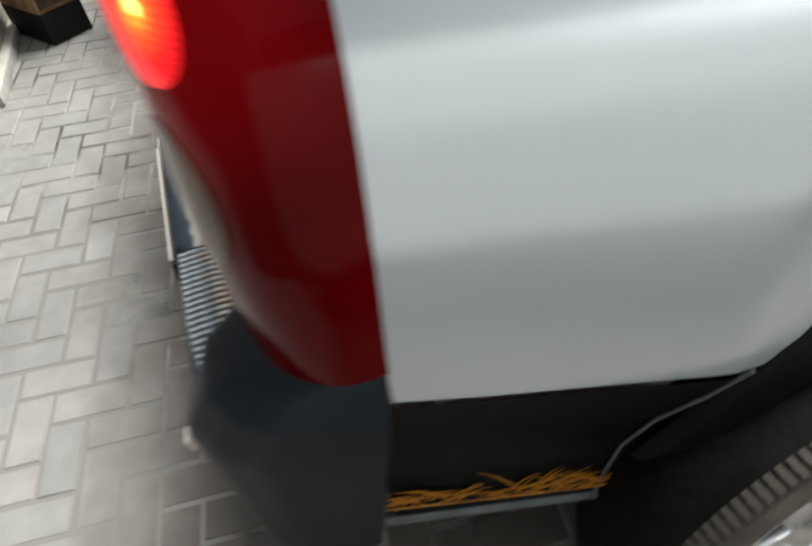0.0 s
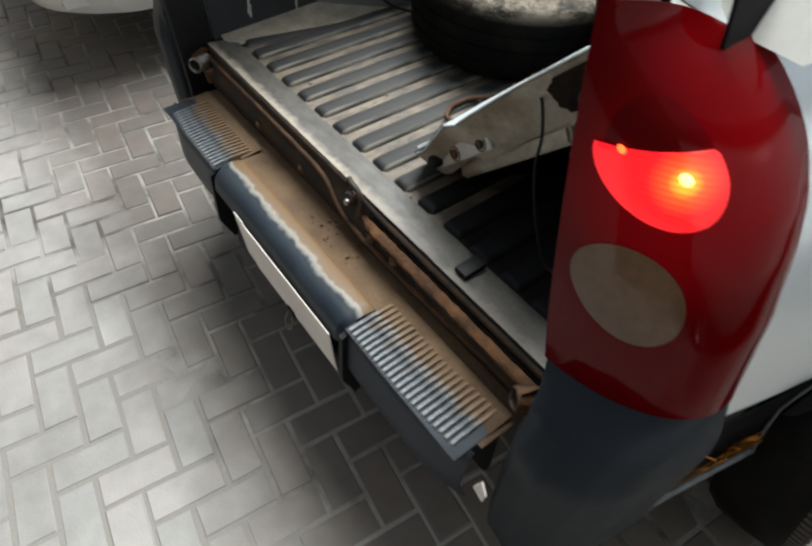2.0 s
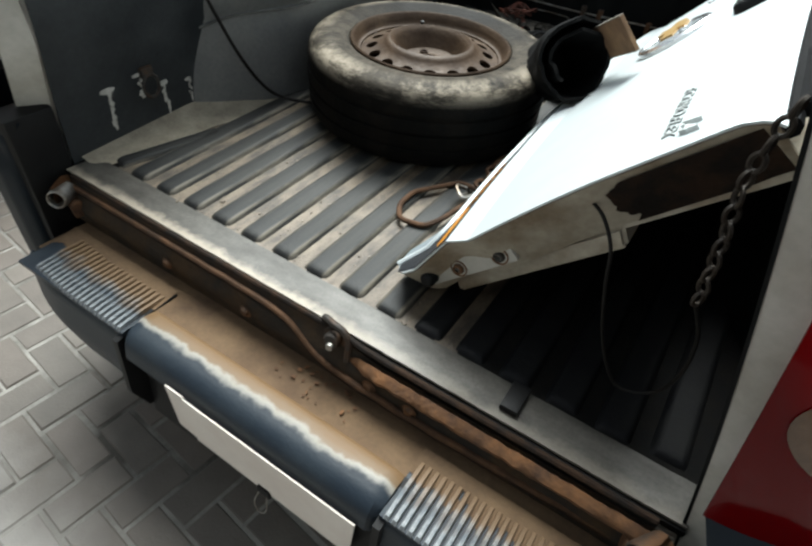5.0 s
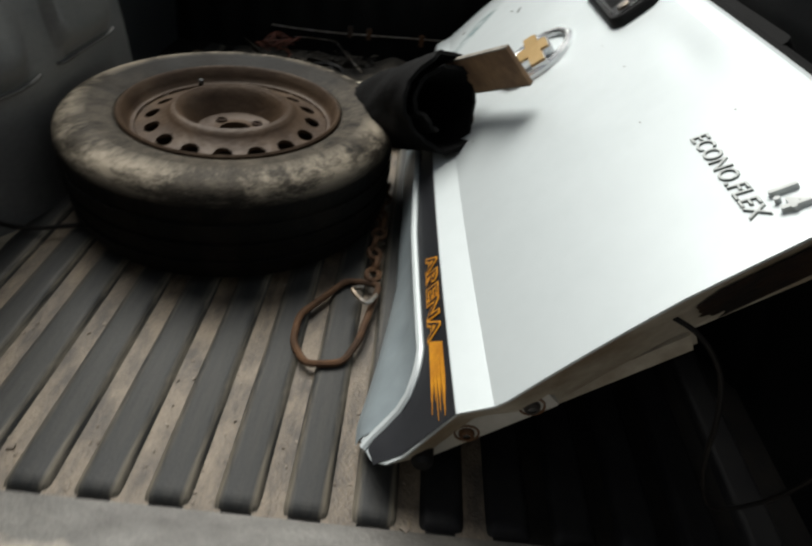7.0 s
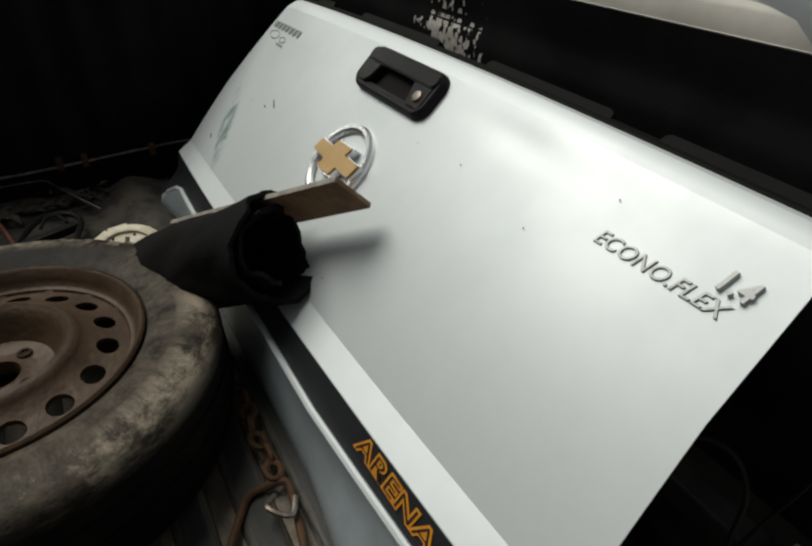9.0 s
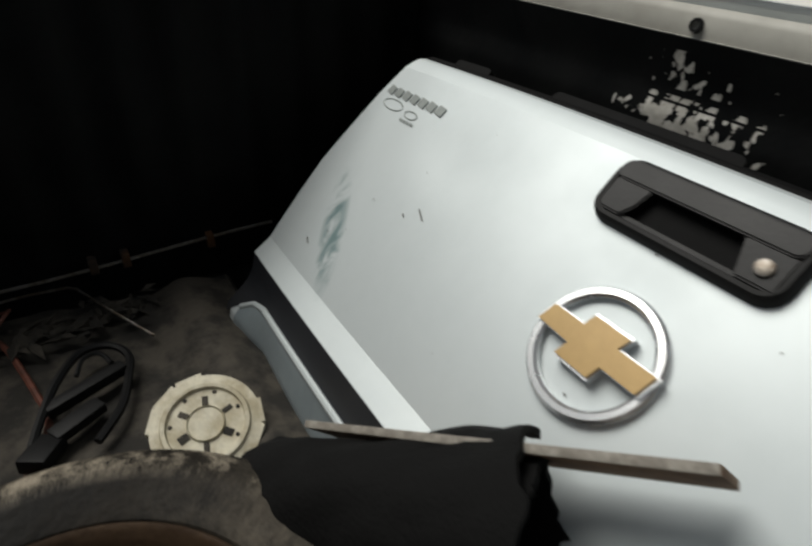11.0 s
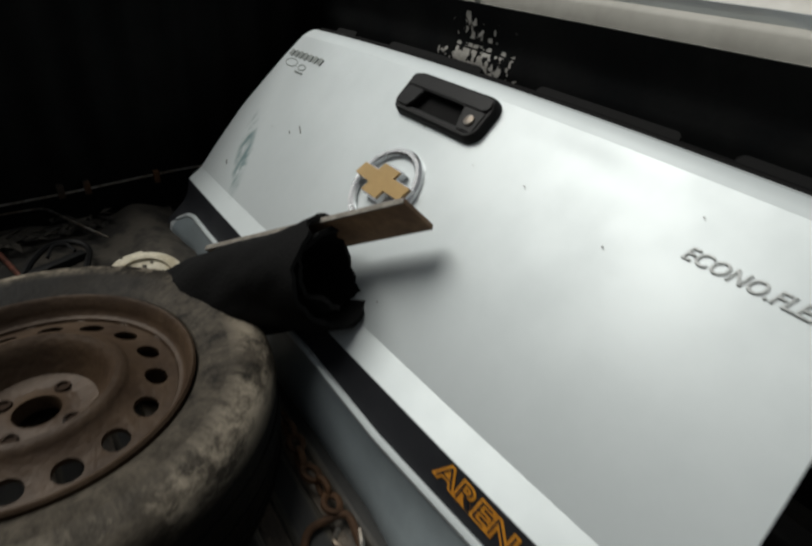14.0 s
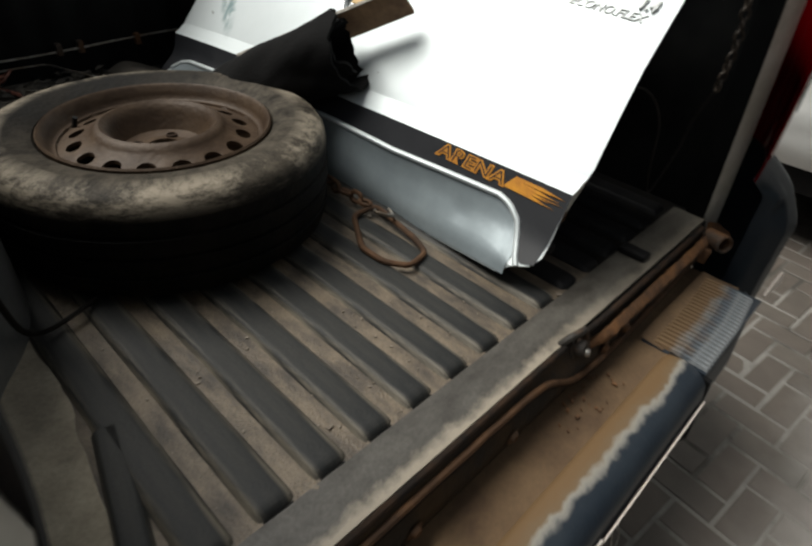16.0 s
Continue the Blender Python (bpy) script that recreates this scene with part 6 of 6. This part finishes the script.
tagged(part("steel_rod", bm, STEEL), "bent thin steel rod on the floor mat", "rod")
bm = B()
tube(bm, curve([(-0.40, 1.60, 0.69), (-0.36, 1.56, 0.70), (-0.326, 1.583, 0.695), (-0.285, 1.535, 0.69), (-0.258, 1.45, 0.688), (-0.236, 1.36, 0.69), (-0.224, 1.305, 0.692), (-0.235, 1.25, 0.69), (-0.26, 1.20, 0.688), (-0.30, 1.13, 0.688)], 7), 0.0056, 7)
tagged(part("red_cable", bm, RED_WIRE), "dull red cable snaking over the floor mat", "cable")
bm = B()
for k in range(5):
    c, rr_ = Vector((-0.36 + 0.015 * k, 1.56 + 0.012 * (k % 3), 0.70 + 0.006 * k)), 0.035 + 0.006 * (k % 3)
    tube(bm, [c + Vector((rr_ * math.cos(t + k), rr_ * math.sin(t + k) * 0.8, 0.012 * math.sin(2 * t + k))) for t in np.linspace(0, 2 * math.pi, 22)[:-1]], 0.0034, 6, True)
tagged(part("wire_tangle", bm, RED_WIRE), "tangle of dull red wire", "wire")
bm = B()
tube(bm, [(x, 1.628, 0.752 + 0.01 * math.sin(6 * x)) for x in np.linspace(-0.36, 0.26, 26)], 0.0035, 6)
pipe = part("floor_pipe", bm, STEEL, truck, "thin pipe along the front bed wall")
for x in (-0.11, -0.05, 0.12):
    bm = B()
    box(bm, x - 0.008, x + 0.008, 1.62, 1.645, 0.735, 0.768, 0.003)
    part("pipe_clip", bm, RUSTY_STEEL, pipe)
bm = B()
sheet(bm, lambda s, t: (lerp(-0.40, -0.02, s), 1.52 + 0.05 * t + 0.02 * noise.noise((s * 12, t * 5, 3)), FLOOR + 0.03 + 0.02 * noise.noise((s * 16, t * 7, 8))), 40, 8, 0.002)
rnd = random.Random(12)
for k in range(46):
    c, a, ln = Vector((rnd.uniform(-0.36, -0.02), rnd.uniform(1.47, 1.59), FLOOR + 0.034 + rnd.uniform(0, 0.012))), rnd.uniform(0, 6.3), rnd.uniform(0.012, 0.03)
    d, w = Vector((math.cos(a), math.sin(a), rnd.uniform(-0.3, 0.4))), Vector((-math.sin(a), math.cos(a), rnd.uniform(-0.5, 0.5))) * 0.32
    top, left, tip, right = (bm.verts.new(c + q * ln) for q in (d * -1, w + Vector((0, 0, 0.2)), d, w * -1 + Vector((0, 0, 0.2))))
    bm.faces.new((top, left, tip))
    bm.faces.new((top, tip, right))
tagged(part("leaf_litter", bm, MAT, smooth=0.3), "dry litter swept against the front bed wall", "litter", kind="stuff")

# paint splashes on the bed walls, a lashing ring


def blob(bm, x, y, z, ry, rz, seed, nx):
    c = bm.verts.new((x + 0.0022 * nx, y, z))
    ring = []
    for j in range(14):
        a = 2 * math.pi * j / 14
        r = 1 + 0.35 * noise.noise((seed, j * 0.9, 1.5))
        ring.append(bm.verts.new((x + 0.0008 * nx, y + ry * r * math.cos(a), z + rz * r * math.sin(a))))
    for j in range(14):
        bm.faces.new((c, ring[j], ring[(j + 1) % 14]))


def wall_in(z):
    t = (z - FLOOR) / (1.249 - FLOOR)
    return 0.682 - 0.06 * (z - FLOOR) / 0.55 + 0.0048 * math.sin(t * 9) + 0.012 / (1 + math.exp(-(z - 1.16) / 0.006))


rnd = random.Random(21)
drips = ((0.146, 0.79, 0.70, 0.010), (0.226, 0.80, 0.745, 0.008), (0.288, 0.76, 0.672, 0.007), (0.36, 0.745, 0.69, 0.005), (0.507, 0.80, 0.69, 0.006))
for y, z0, z1, w in drips:
    bm = B()
    for k in range(9):
        z = lerp(z0, z1, k / 8)
        blob(bm, -wall_in(z) + 0.0035, y + 0.004 * rnd.uniform(-1, 1) + 0.004 * k / 8, z, w * (1.9 if k == 0 else rnd.uniform(0.3, 0.75)), (z0 - z1) / 11, y * 90 + k, 1)
    part("paint_drip", bm, SPLASH, truck, "dried pale paint drip", smooth=0.9)


def splash_field(y, z):
    run = 0.015 - abs(y - (0.975 + 0.22 * (1.232 - z) - 0.012 * math.sin(60 * z)))
    run = run * 16 - 0.17 + 0.50 * cloud(y * 60, z * 32, 3.0)
    low = 0.42 - ((y - 0.955) / 0.085) ** 2 * 0.5 - max(0, z - 1.150) * 20 + 1.25 * cloud(y * 74, z * 50, 9.0)
    spots = 1.3 * cloud(y * 85, z * 64, 31.0, 2) - 0.62 - 0.6 * ((y - 0.95) / 0.13) ** 2
    return max(run, low - 0.10, spots)


bm = B()
flecks(bm, lambda y, z: (wall_in(z) - 0.0045, y, z), splash_field, 0.78, 1.12, 1.10, 1.232, 230, 88)
part("paint_splatter", bm, SPLASH, truck, "pale paint splattered on the black wall", smooth=0.9)
bm = B()
tube(bm, [(-0.652, 0.242 + 0.020 * math.cos(t), 0.772 + 0.026 * math.sin(t)) for t in np.linspace(0, 2 * math.pi, 20)[:-1]], 0.0042, 7, True)
ringo = part("lashing_ring", bm, RUSTY_STEEL, truck, "worn metal lashing ring")
bm = B()
box(bm, -0.668, -0.655, 0.226, 0.258, 0.79, 0.815, 0.004)
part("ring_plate", bm, RUSTY_STEEL, ringo)

# dust at the foot of the left wall
bm = B()
sheet(bm, lambda s, t: (lerp(-0.678, lerp(-0.625, -0.565, min(1.0, s * 1.6)) + 0.010 * noise.noise((s * 9, 2, 3)), t), lerp(0.05, 0.62, s), FLOOR + 0.0025 + 0.022 * (1 - t) ** 2.2 * min(1.0, 0.4 + 1.2 * s)), 70, 6, 0.001)
part("dust_drift", bm, DRIFT, truck, "tan dust against the wall's foot", 0.8)
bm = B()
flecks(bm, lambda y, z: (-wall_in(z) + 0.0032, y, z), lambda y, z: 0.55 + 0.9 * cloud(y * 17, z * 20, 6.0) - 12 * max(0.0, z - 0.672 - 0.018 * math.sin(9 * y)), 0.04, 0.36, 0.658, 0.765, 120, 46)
part("wall_dust", bm, DUST_AND_GLINT, truck, "grey dust on the wall's foot", 0.9)
bm = B()
prism(bm, [(-0.02, -0.03), (0.016, -0.012), (0.02, 0.02), (0.0, 0.032)], -0.002, 0.002, lambda a, b, h: (TAG.x + a * 0.8, TAG.y + h - 0.3 * a, TAG.z + b))
part("loose_tag", bm, PAPER, truck, "pale torn tag under the bumper end")

# ---- card on the number plate, with a clip ----
card = thing("blank_card", "blank off-white card hung over the number plate", "card")


def card_at(x, z, h):
    return x + 0.12 * (z - 0.44) * 0.6, -0.196 - h + 0.10 * max(0.0, 0.515 - z), z


bm = B()
prism(bm, [(-0.125, 0.352), (0.246, 0.338), (0.255, 0.524), (-0.118, 0.528)], 0.0, 0.0025, card_at)
part("card_sheet", bm, PAPER, card)
bm = B()
prism(bm, [(-0.176, 0.362), (-0.128, 0.352), (-0.121, 0.528), (-0.165, 0.528)], -0.003, 0.0, card_at)
part("card_strip", bm, PAPER, card, "narrow second card")
clip = thing("binder_clip", "small black binder clip on the card's lower edge", "clip")
bm = B()
prism(bm, [(-0.016, 0.0), (0.016, 0.0), (0.013, 0.022), (-0.013, 0.022)], -0.006, 0.006, lambda a, b, h: (0.045 + a, -0.182 + h, 0.342 + b))
part("clip_body", bm, BLACK, clip)
for o in (-0.007, 0.007):
    bm = B()
    tube(bm, curve([(0.035, -0.182 + o, 0.344), (0.030, -0.184 + o * 2, 0.318), (0.038, -0.185 + o * 2.4, 0.300), (0.052, -0.185 + o * 2.4, 0.300), (0.060, -0.184 + o * 2, 0.318), (0.055, -0.182 + o, 0.344)], 4), 0.0014, 6)
    part("clip_wire", bm, STEEL, clip)

# ---- white car beside the pickup ----
car = thing("parked_car", "white car parked beside the pickup", "car")
CX = -1.86


def car_plan(s, inset=0.0):
    """Outline of the nose from the near flank round to the far flank."""
    pts = [(CX, 0.26), (CX - 0.006, 0.17), (CX - 0.04, 0.04), (CX - 0.16, -0.14), (CX - 0.36, -0.27), (CX - 0.85, -0.33), (CX - 1.34, -0.27), (CX - 1.6, -0.05), (CX - 1.7, 0.26)]
    c = curve(pts, 6)
    i = min(len(c) - 2, int(s * (len(c) - 1)))
    p_ = c[i].lerp(c[i + 1], s * (len(c) - 1) - i) if len(c[0]) else c[i]
    mid = Vector((CX - 0.85, 0.6))
    d = (mid - p_).normalized()
    return p_ + d * inset


bm = B()
sheet(bm, lambda s, t: (lambda q, z: (q.x, q.y, z))(car_plan(s, track(t, ((0, 0.05), (0.12, 0.01), (0.35, 0.0), (0.6, 0.01), (0.8, 0.04), (1.0, 0.14)))), lerp(0.245, 0.80, t)), 60, 16, 0.004)
part("front_bumper", bm, WHITE, car, "", 0.9)
CW_Y, CW_R = 0.62, 0.35
bm = B()
cols = []
for i in range(61):
    y = lerp(0.268, 3.7, i / 60)
    d = abs(y - CW_Y)
    d2 = abs(y - 3.1)
    low = 0.22
    for dd in (d, d2):
        if dd < CW_R:
            low = max(low, 0.30 + math.sqrt(CW_R**2 - dd * dd))
    cols.append([bm.verts.new((CX + 0.012 * math.sin(math.pi * k / 10) - 0.05 * max(0, (k - 7) / 3) ** 2, y, lerp(low, 0.88, k / 10))) for k in range(11)])
for a, b in zip(cols, cols[1:]):
    for k in range(10):
        bm.faces.new((a[k], a[k + 1], b[k + 1], b[k]))
part("flank", bm, WHITE, car, "", 0.9)
bm = B()
prism(bm, [(-0.25, 0.78), (0.2, 0.86), (0.9, 0.93), (1.5, 1.38), (2.9, 1.42), (3.6, 0.95), (3.75, 0.86), (3.7, 0.3), (-0.2, 0.3)], CX - 0.06, CX - 1.66, lambda a, b, h: (h, a, b))
bmesh.ops.bevel(bm, geom=list(bm.edges), offset=0.05, segments=3, affect="EDGES")
part("upper_body", bm, WHITE, car, "", 0.8)
fog, fog_next = car_plan(0.27), car_plan(0.31)
out_ = Vector((fog_next.y - fog.y, fog.x - fog_next.x, 0)).normalized()
if out_.y > 0:
    out_ = -out_
fx, fz = Vector((0, 0, 1)).cross(out_).normalized(), Vector((0, 0, 1))
fog_at = Matrix(((fx.x, fz.x, out_.x, fog.x), (fx.y, fz.y, out_.y, fog.y), (fx.z, fz.z, out_.z, 0.385), (0, 0, 0, 1)))
bm = B()
lathe(bm, [(0, 0.008), (0.05, 0.010), (0.058, 0.012), (0.064, 0.006), (0.064, -0.01)], 24, fog_at @ Matrix.Rotation(radians(-14), 4, "Z") @ Matrix.Diagonal((1.35, 0.42, 1, 1)))
part("fog_lamp", bm, BLACK, car, "dark fog lamp recess")
bm = B()
sheet(bm, lambda s, t: (lambda a: (CX - 0.03 - 0.30 * t, CW_Y + CW_R * math.cos(a), 0.30 + CW_R * math.sin(a)))(lerp(-0.3, math.pi + 0.3, s)), 24, 2, 0.003)
part("arch_liner", bm, BLACK, car)
road_wheel(car, CX - 0.075, CW_Y - 0.05, 1)
road_wheel(car, CX - 0.115, 3.1, 1)
road_wheel(car, CX - 1.58, CW_Y, -1)
road_wheel(car, CX - 1.58, 3.1, -1)

# ---- pale van on the other side ----
van = thing("parked_van", "pale cream-white van parked beyond the pickup", "van")
bm = B()
sheet(bm, lambda s, t: (1.98 - 0.0 * s - track(t, ((0, -0.05), (0.04, -0.012), (0.1, 0.0), (0.13, 0.012), (0.16, 0.004), (0.5, 0.0), (0.6, -0.02), (1, -0.20))), lerp(-1.2, 3.4, s), lerp(0.36, 1.95, t)), 10, 40, 0.004)
part("van_side", bm, WHITE, van, "", 0.6)
bm = B()
prism(bm, [(-1.2, 0.38), (-1.15, 1.85), (-0.9, 1.98), (2.5, 1.98), (3.2, 1.3), (3.4, 1.0), (3.4, 0.38)], 2.16, 3.5, lambda a, b, h: (h, a, b))
part("van_body", bm, WHITE, van, "", 0.6)
bm = B()
box(bm, 2.06, 3.4, -1.1, 3.3, 0.24, 0.38, 0.02)
part("van_chassis", bm, BLACK, van)
for y in (-0.55, 2.5):
    road_wheel(van, 2.14, y, -1)
    road_wheel(van, 3.4, y, 1)

# ---- wall and cabinet by the yard's edge ----
bm = B()
box(bm, -4.6, -1.62, -1.5, -1.0, -0.01, 1.3, 0.01)
tagged(part("wall_west", bm, PLASTER), "peach-plastered boundary wall", "wall", kind="structure")
bm = B()
box(bm, -4.6, -1.58, -1.0, -0.955, -0.01, 0.05, 0.008)
tagged(part("trim", bm, CREAM), "pale painted kerb at the wall's foot", "kerb", kind="structure")
cab_ = thing("low_cabinet", "brown cabinet with a black base beside the wall", "cabinet", at=pose(-2.28, -0.80, 0, 0, 0, 38))
bm = B()
box(bm, -0.16, 0.17, -0.10, 0.13, 0.0, 0.15, 0.006)
part("cabinet_base", bm, BLACK, cab_, "black base")
bm = B()
box(bm, -0.157, 0.167, -0.098, 0.127, 0.15, 0.62, 0.006)
part("cabinet_body", bm, WOOD, cab_, "brown wooden body")
bm = B()
box(bm, 0.167, 0.175, -0.08, 0.11, 0.17, 0.60, 0.003)
part("cabinet_door", bm, RUSTY_STEEL, cab_, "dark door")

# unseen walls, added to hold back low sky light behind and beside the truck
for name, x0, x1, y0, y1, top in (("wall_south", -9.0, 0.75, -3.7, -3.5, 2.4), ("wall_return", 0.75, 0.95, -3.7, -1.45, 3.0), ("wall_corner", 0.95, 4.2, -1.65, -1.45, 3.0), ("wall_east", 4.2, 4.4, -1.65, 9.0, 4.0)):
    bm = B()
    box(bm, x0, x1, y0, y1, -0.01, top, 0.01)
    tagged(part(name, bm, UNSEEN_WALL), "unseen plain wall, added to cut the sky light", "wall", kind="structure")

# ---- pavers, a herringbone of grey concrete bricks ----
PAVER = bpy.data.materials.new("concrete_paver")
PAVER.use_nodes = True
nt = PAVER.node_tree
pb = nt.nodes["Principled BSDF"]
info, geo, co = nt.nodes.new("ShaderNodeObjectInfo"), nt.nodes.new("ShaderNodeNewGeometry"), nt.nodes.new("ShaderNodeTexCoord")
add = nt.nodes.new("ShaderNodeMath")
add.operation = "ADD"
nt.links.new(info.outputs["Random"], add.inputs[0])
nt.links.new(geo.outputs["Random Per Island"], add.inputs[1])
frac = nt.nodes.new("ShaderNodeMath")
frac.operation = "FRACT"
nt.links.new(add.outputs[0], frac.inputs[0])
ramp = nt.nodes.new("ShaderNodeValToRGB")
ramp.color_ramp.elements[0].color, ramp.color_ramp.elements[1].color = (0.235, 0.231, 0.217, 1), (0.305, 0.300, 0.283, 1)
e = ramp.color_ramp.elements.new(0.93)
e.color = (0.265, 0.247, 0.230, 1)
nt.links.new(frac.outputs[0], ramp.inputs["Fac"])
spot, fine, stain = (nt.nodes.new("ShaderNodeTexNoise") for _ in range(3))
for n, sc in ((spot, 14.0), (fine, 170.0), (stain, 1.4)):
    n.inputs["Scale"].default_value, n.inputs["Detail"].default_value = sc, 5.0
    nt.links.new(geo.outputs["Position"], n.inputs["Vector"])
tint = nt.nodes.new("ShaderNodeMath")
tint.operation = "MULTIPLY_ADD"
nt.links.new(spot.outputs["Fac"], tint.inputs[0])
tint.inputs[1].default_value, tint.inputs[2].default_value = 0.5, 0.62
t2 = nt.nodes.new("ShaderNodeMath")
t2.operation = "MULTIPLY_ADD"
nt.links.new(stain.outputs["Fac"], t2.inputs[0])
t2.inputs[1].default_value = 0.85
nt.links.new(tint.outputs[0], t2.inputs[2])
t3 = nt.nodes.new("ShaderNodeMath")
t3.operation = "SUBTRACT"
nt.links.new(t2.outputs[0], t3.inputs[0])
t3.inputs[1].default_value = 0.36
mul = nt.nodes.new("ShaderNodeMix")
mul.data_type, mul.blend_type = "RGBA", "MULTIPLY"
mul.inputs["Factor"].default_value = 1.0
nt.links.new(ramp.outputs["Color"], mul.inputs["A"])
nt.links.new(t3.outputs[0], mul.inputs["B"])
# pavers darken and brown towards the truck: its shade and dirt in one colour
psep, pwob, pedge, pspan, pshade_dirt = (nt.nodes.new("ShaderNode" + k) for k in ("SeparateXYZ", "TexNoise", "Math", "MapRange", "Mix"))
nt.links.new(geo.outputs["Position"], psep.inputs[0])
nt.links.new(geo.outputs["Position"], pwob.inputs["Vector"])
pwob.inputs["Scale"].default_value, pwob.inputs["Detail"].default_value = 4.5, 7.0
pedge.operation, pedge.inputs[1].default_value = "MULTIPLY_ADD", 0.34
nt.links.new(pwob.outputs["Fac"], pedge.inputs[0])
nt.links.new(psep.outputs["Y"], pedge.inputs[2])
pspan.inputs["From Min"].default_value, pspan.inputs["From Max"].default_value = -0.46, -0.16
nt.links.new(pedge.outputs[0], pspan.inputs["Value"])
pshade_dirt.data_type, pshade_dirt.blend_type = "RGBA", "MULTIPLY"
pshade_dirt.inputs["B"].default_value = (0.40, 0.355, 0.32, 1)
nt.links.new(pspan.outputs["Result"], pshade_dirt.inputs["Factor"])
nt.links.new(mul.outputs["Result"], pshade_dirt.inputs["A"])
nt.links.new(pshade_dirt.outputs["Result"], pb.inputs["Base Color"])
pb.inputs["Roughness"].default_value = 0.62
bp = nt.nodes.new("ShaderNodeBump")
bp.inputs["Strength"].default_value, bp.inputs["Distance"].default_value = 0.35, 0.003
nt.links.new(fine.outputs["Fac"], bp.inputs["Height"])
nt.links.new(bp.outputs["Normal"], pb.inputs["Normal"])

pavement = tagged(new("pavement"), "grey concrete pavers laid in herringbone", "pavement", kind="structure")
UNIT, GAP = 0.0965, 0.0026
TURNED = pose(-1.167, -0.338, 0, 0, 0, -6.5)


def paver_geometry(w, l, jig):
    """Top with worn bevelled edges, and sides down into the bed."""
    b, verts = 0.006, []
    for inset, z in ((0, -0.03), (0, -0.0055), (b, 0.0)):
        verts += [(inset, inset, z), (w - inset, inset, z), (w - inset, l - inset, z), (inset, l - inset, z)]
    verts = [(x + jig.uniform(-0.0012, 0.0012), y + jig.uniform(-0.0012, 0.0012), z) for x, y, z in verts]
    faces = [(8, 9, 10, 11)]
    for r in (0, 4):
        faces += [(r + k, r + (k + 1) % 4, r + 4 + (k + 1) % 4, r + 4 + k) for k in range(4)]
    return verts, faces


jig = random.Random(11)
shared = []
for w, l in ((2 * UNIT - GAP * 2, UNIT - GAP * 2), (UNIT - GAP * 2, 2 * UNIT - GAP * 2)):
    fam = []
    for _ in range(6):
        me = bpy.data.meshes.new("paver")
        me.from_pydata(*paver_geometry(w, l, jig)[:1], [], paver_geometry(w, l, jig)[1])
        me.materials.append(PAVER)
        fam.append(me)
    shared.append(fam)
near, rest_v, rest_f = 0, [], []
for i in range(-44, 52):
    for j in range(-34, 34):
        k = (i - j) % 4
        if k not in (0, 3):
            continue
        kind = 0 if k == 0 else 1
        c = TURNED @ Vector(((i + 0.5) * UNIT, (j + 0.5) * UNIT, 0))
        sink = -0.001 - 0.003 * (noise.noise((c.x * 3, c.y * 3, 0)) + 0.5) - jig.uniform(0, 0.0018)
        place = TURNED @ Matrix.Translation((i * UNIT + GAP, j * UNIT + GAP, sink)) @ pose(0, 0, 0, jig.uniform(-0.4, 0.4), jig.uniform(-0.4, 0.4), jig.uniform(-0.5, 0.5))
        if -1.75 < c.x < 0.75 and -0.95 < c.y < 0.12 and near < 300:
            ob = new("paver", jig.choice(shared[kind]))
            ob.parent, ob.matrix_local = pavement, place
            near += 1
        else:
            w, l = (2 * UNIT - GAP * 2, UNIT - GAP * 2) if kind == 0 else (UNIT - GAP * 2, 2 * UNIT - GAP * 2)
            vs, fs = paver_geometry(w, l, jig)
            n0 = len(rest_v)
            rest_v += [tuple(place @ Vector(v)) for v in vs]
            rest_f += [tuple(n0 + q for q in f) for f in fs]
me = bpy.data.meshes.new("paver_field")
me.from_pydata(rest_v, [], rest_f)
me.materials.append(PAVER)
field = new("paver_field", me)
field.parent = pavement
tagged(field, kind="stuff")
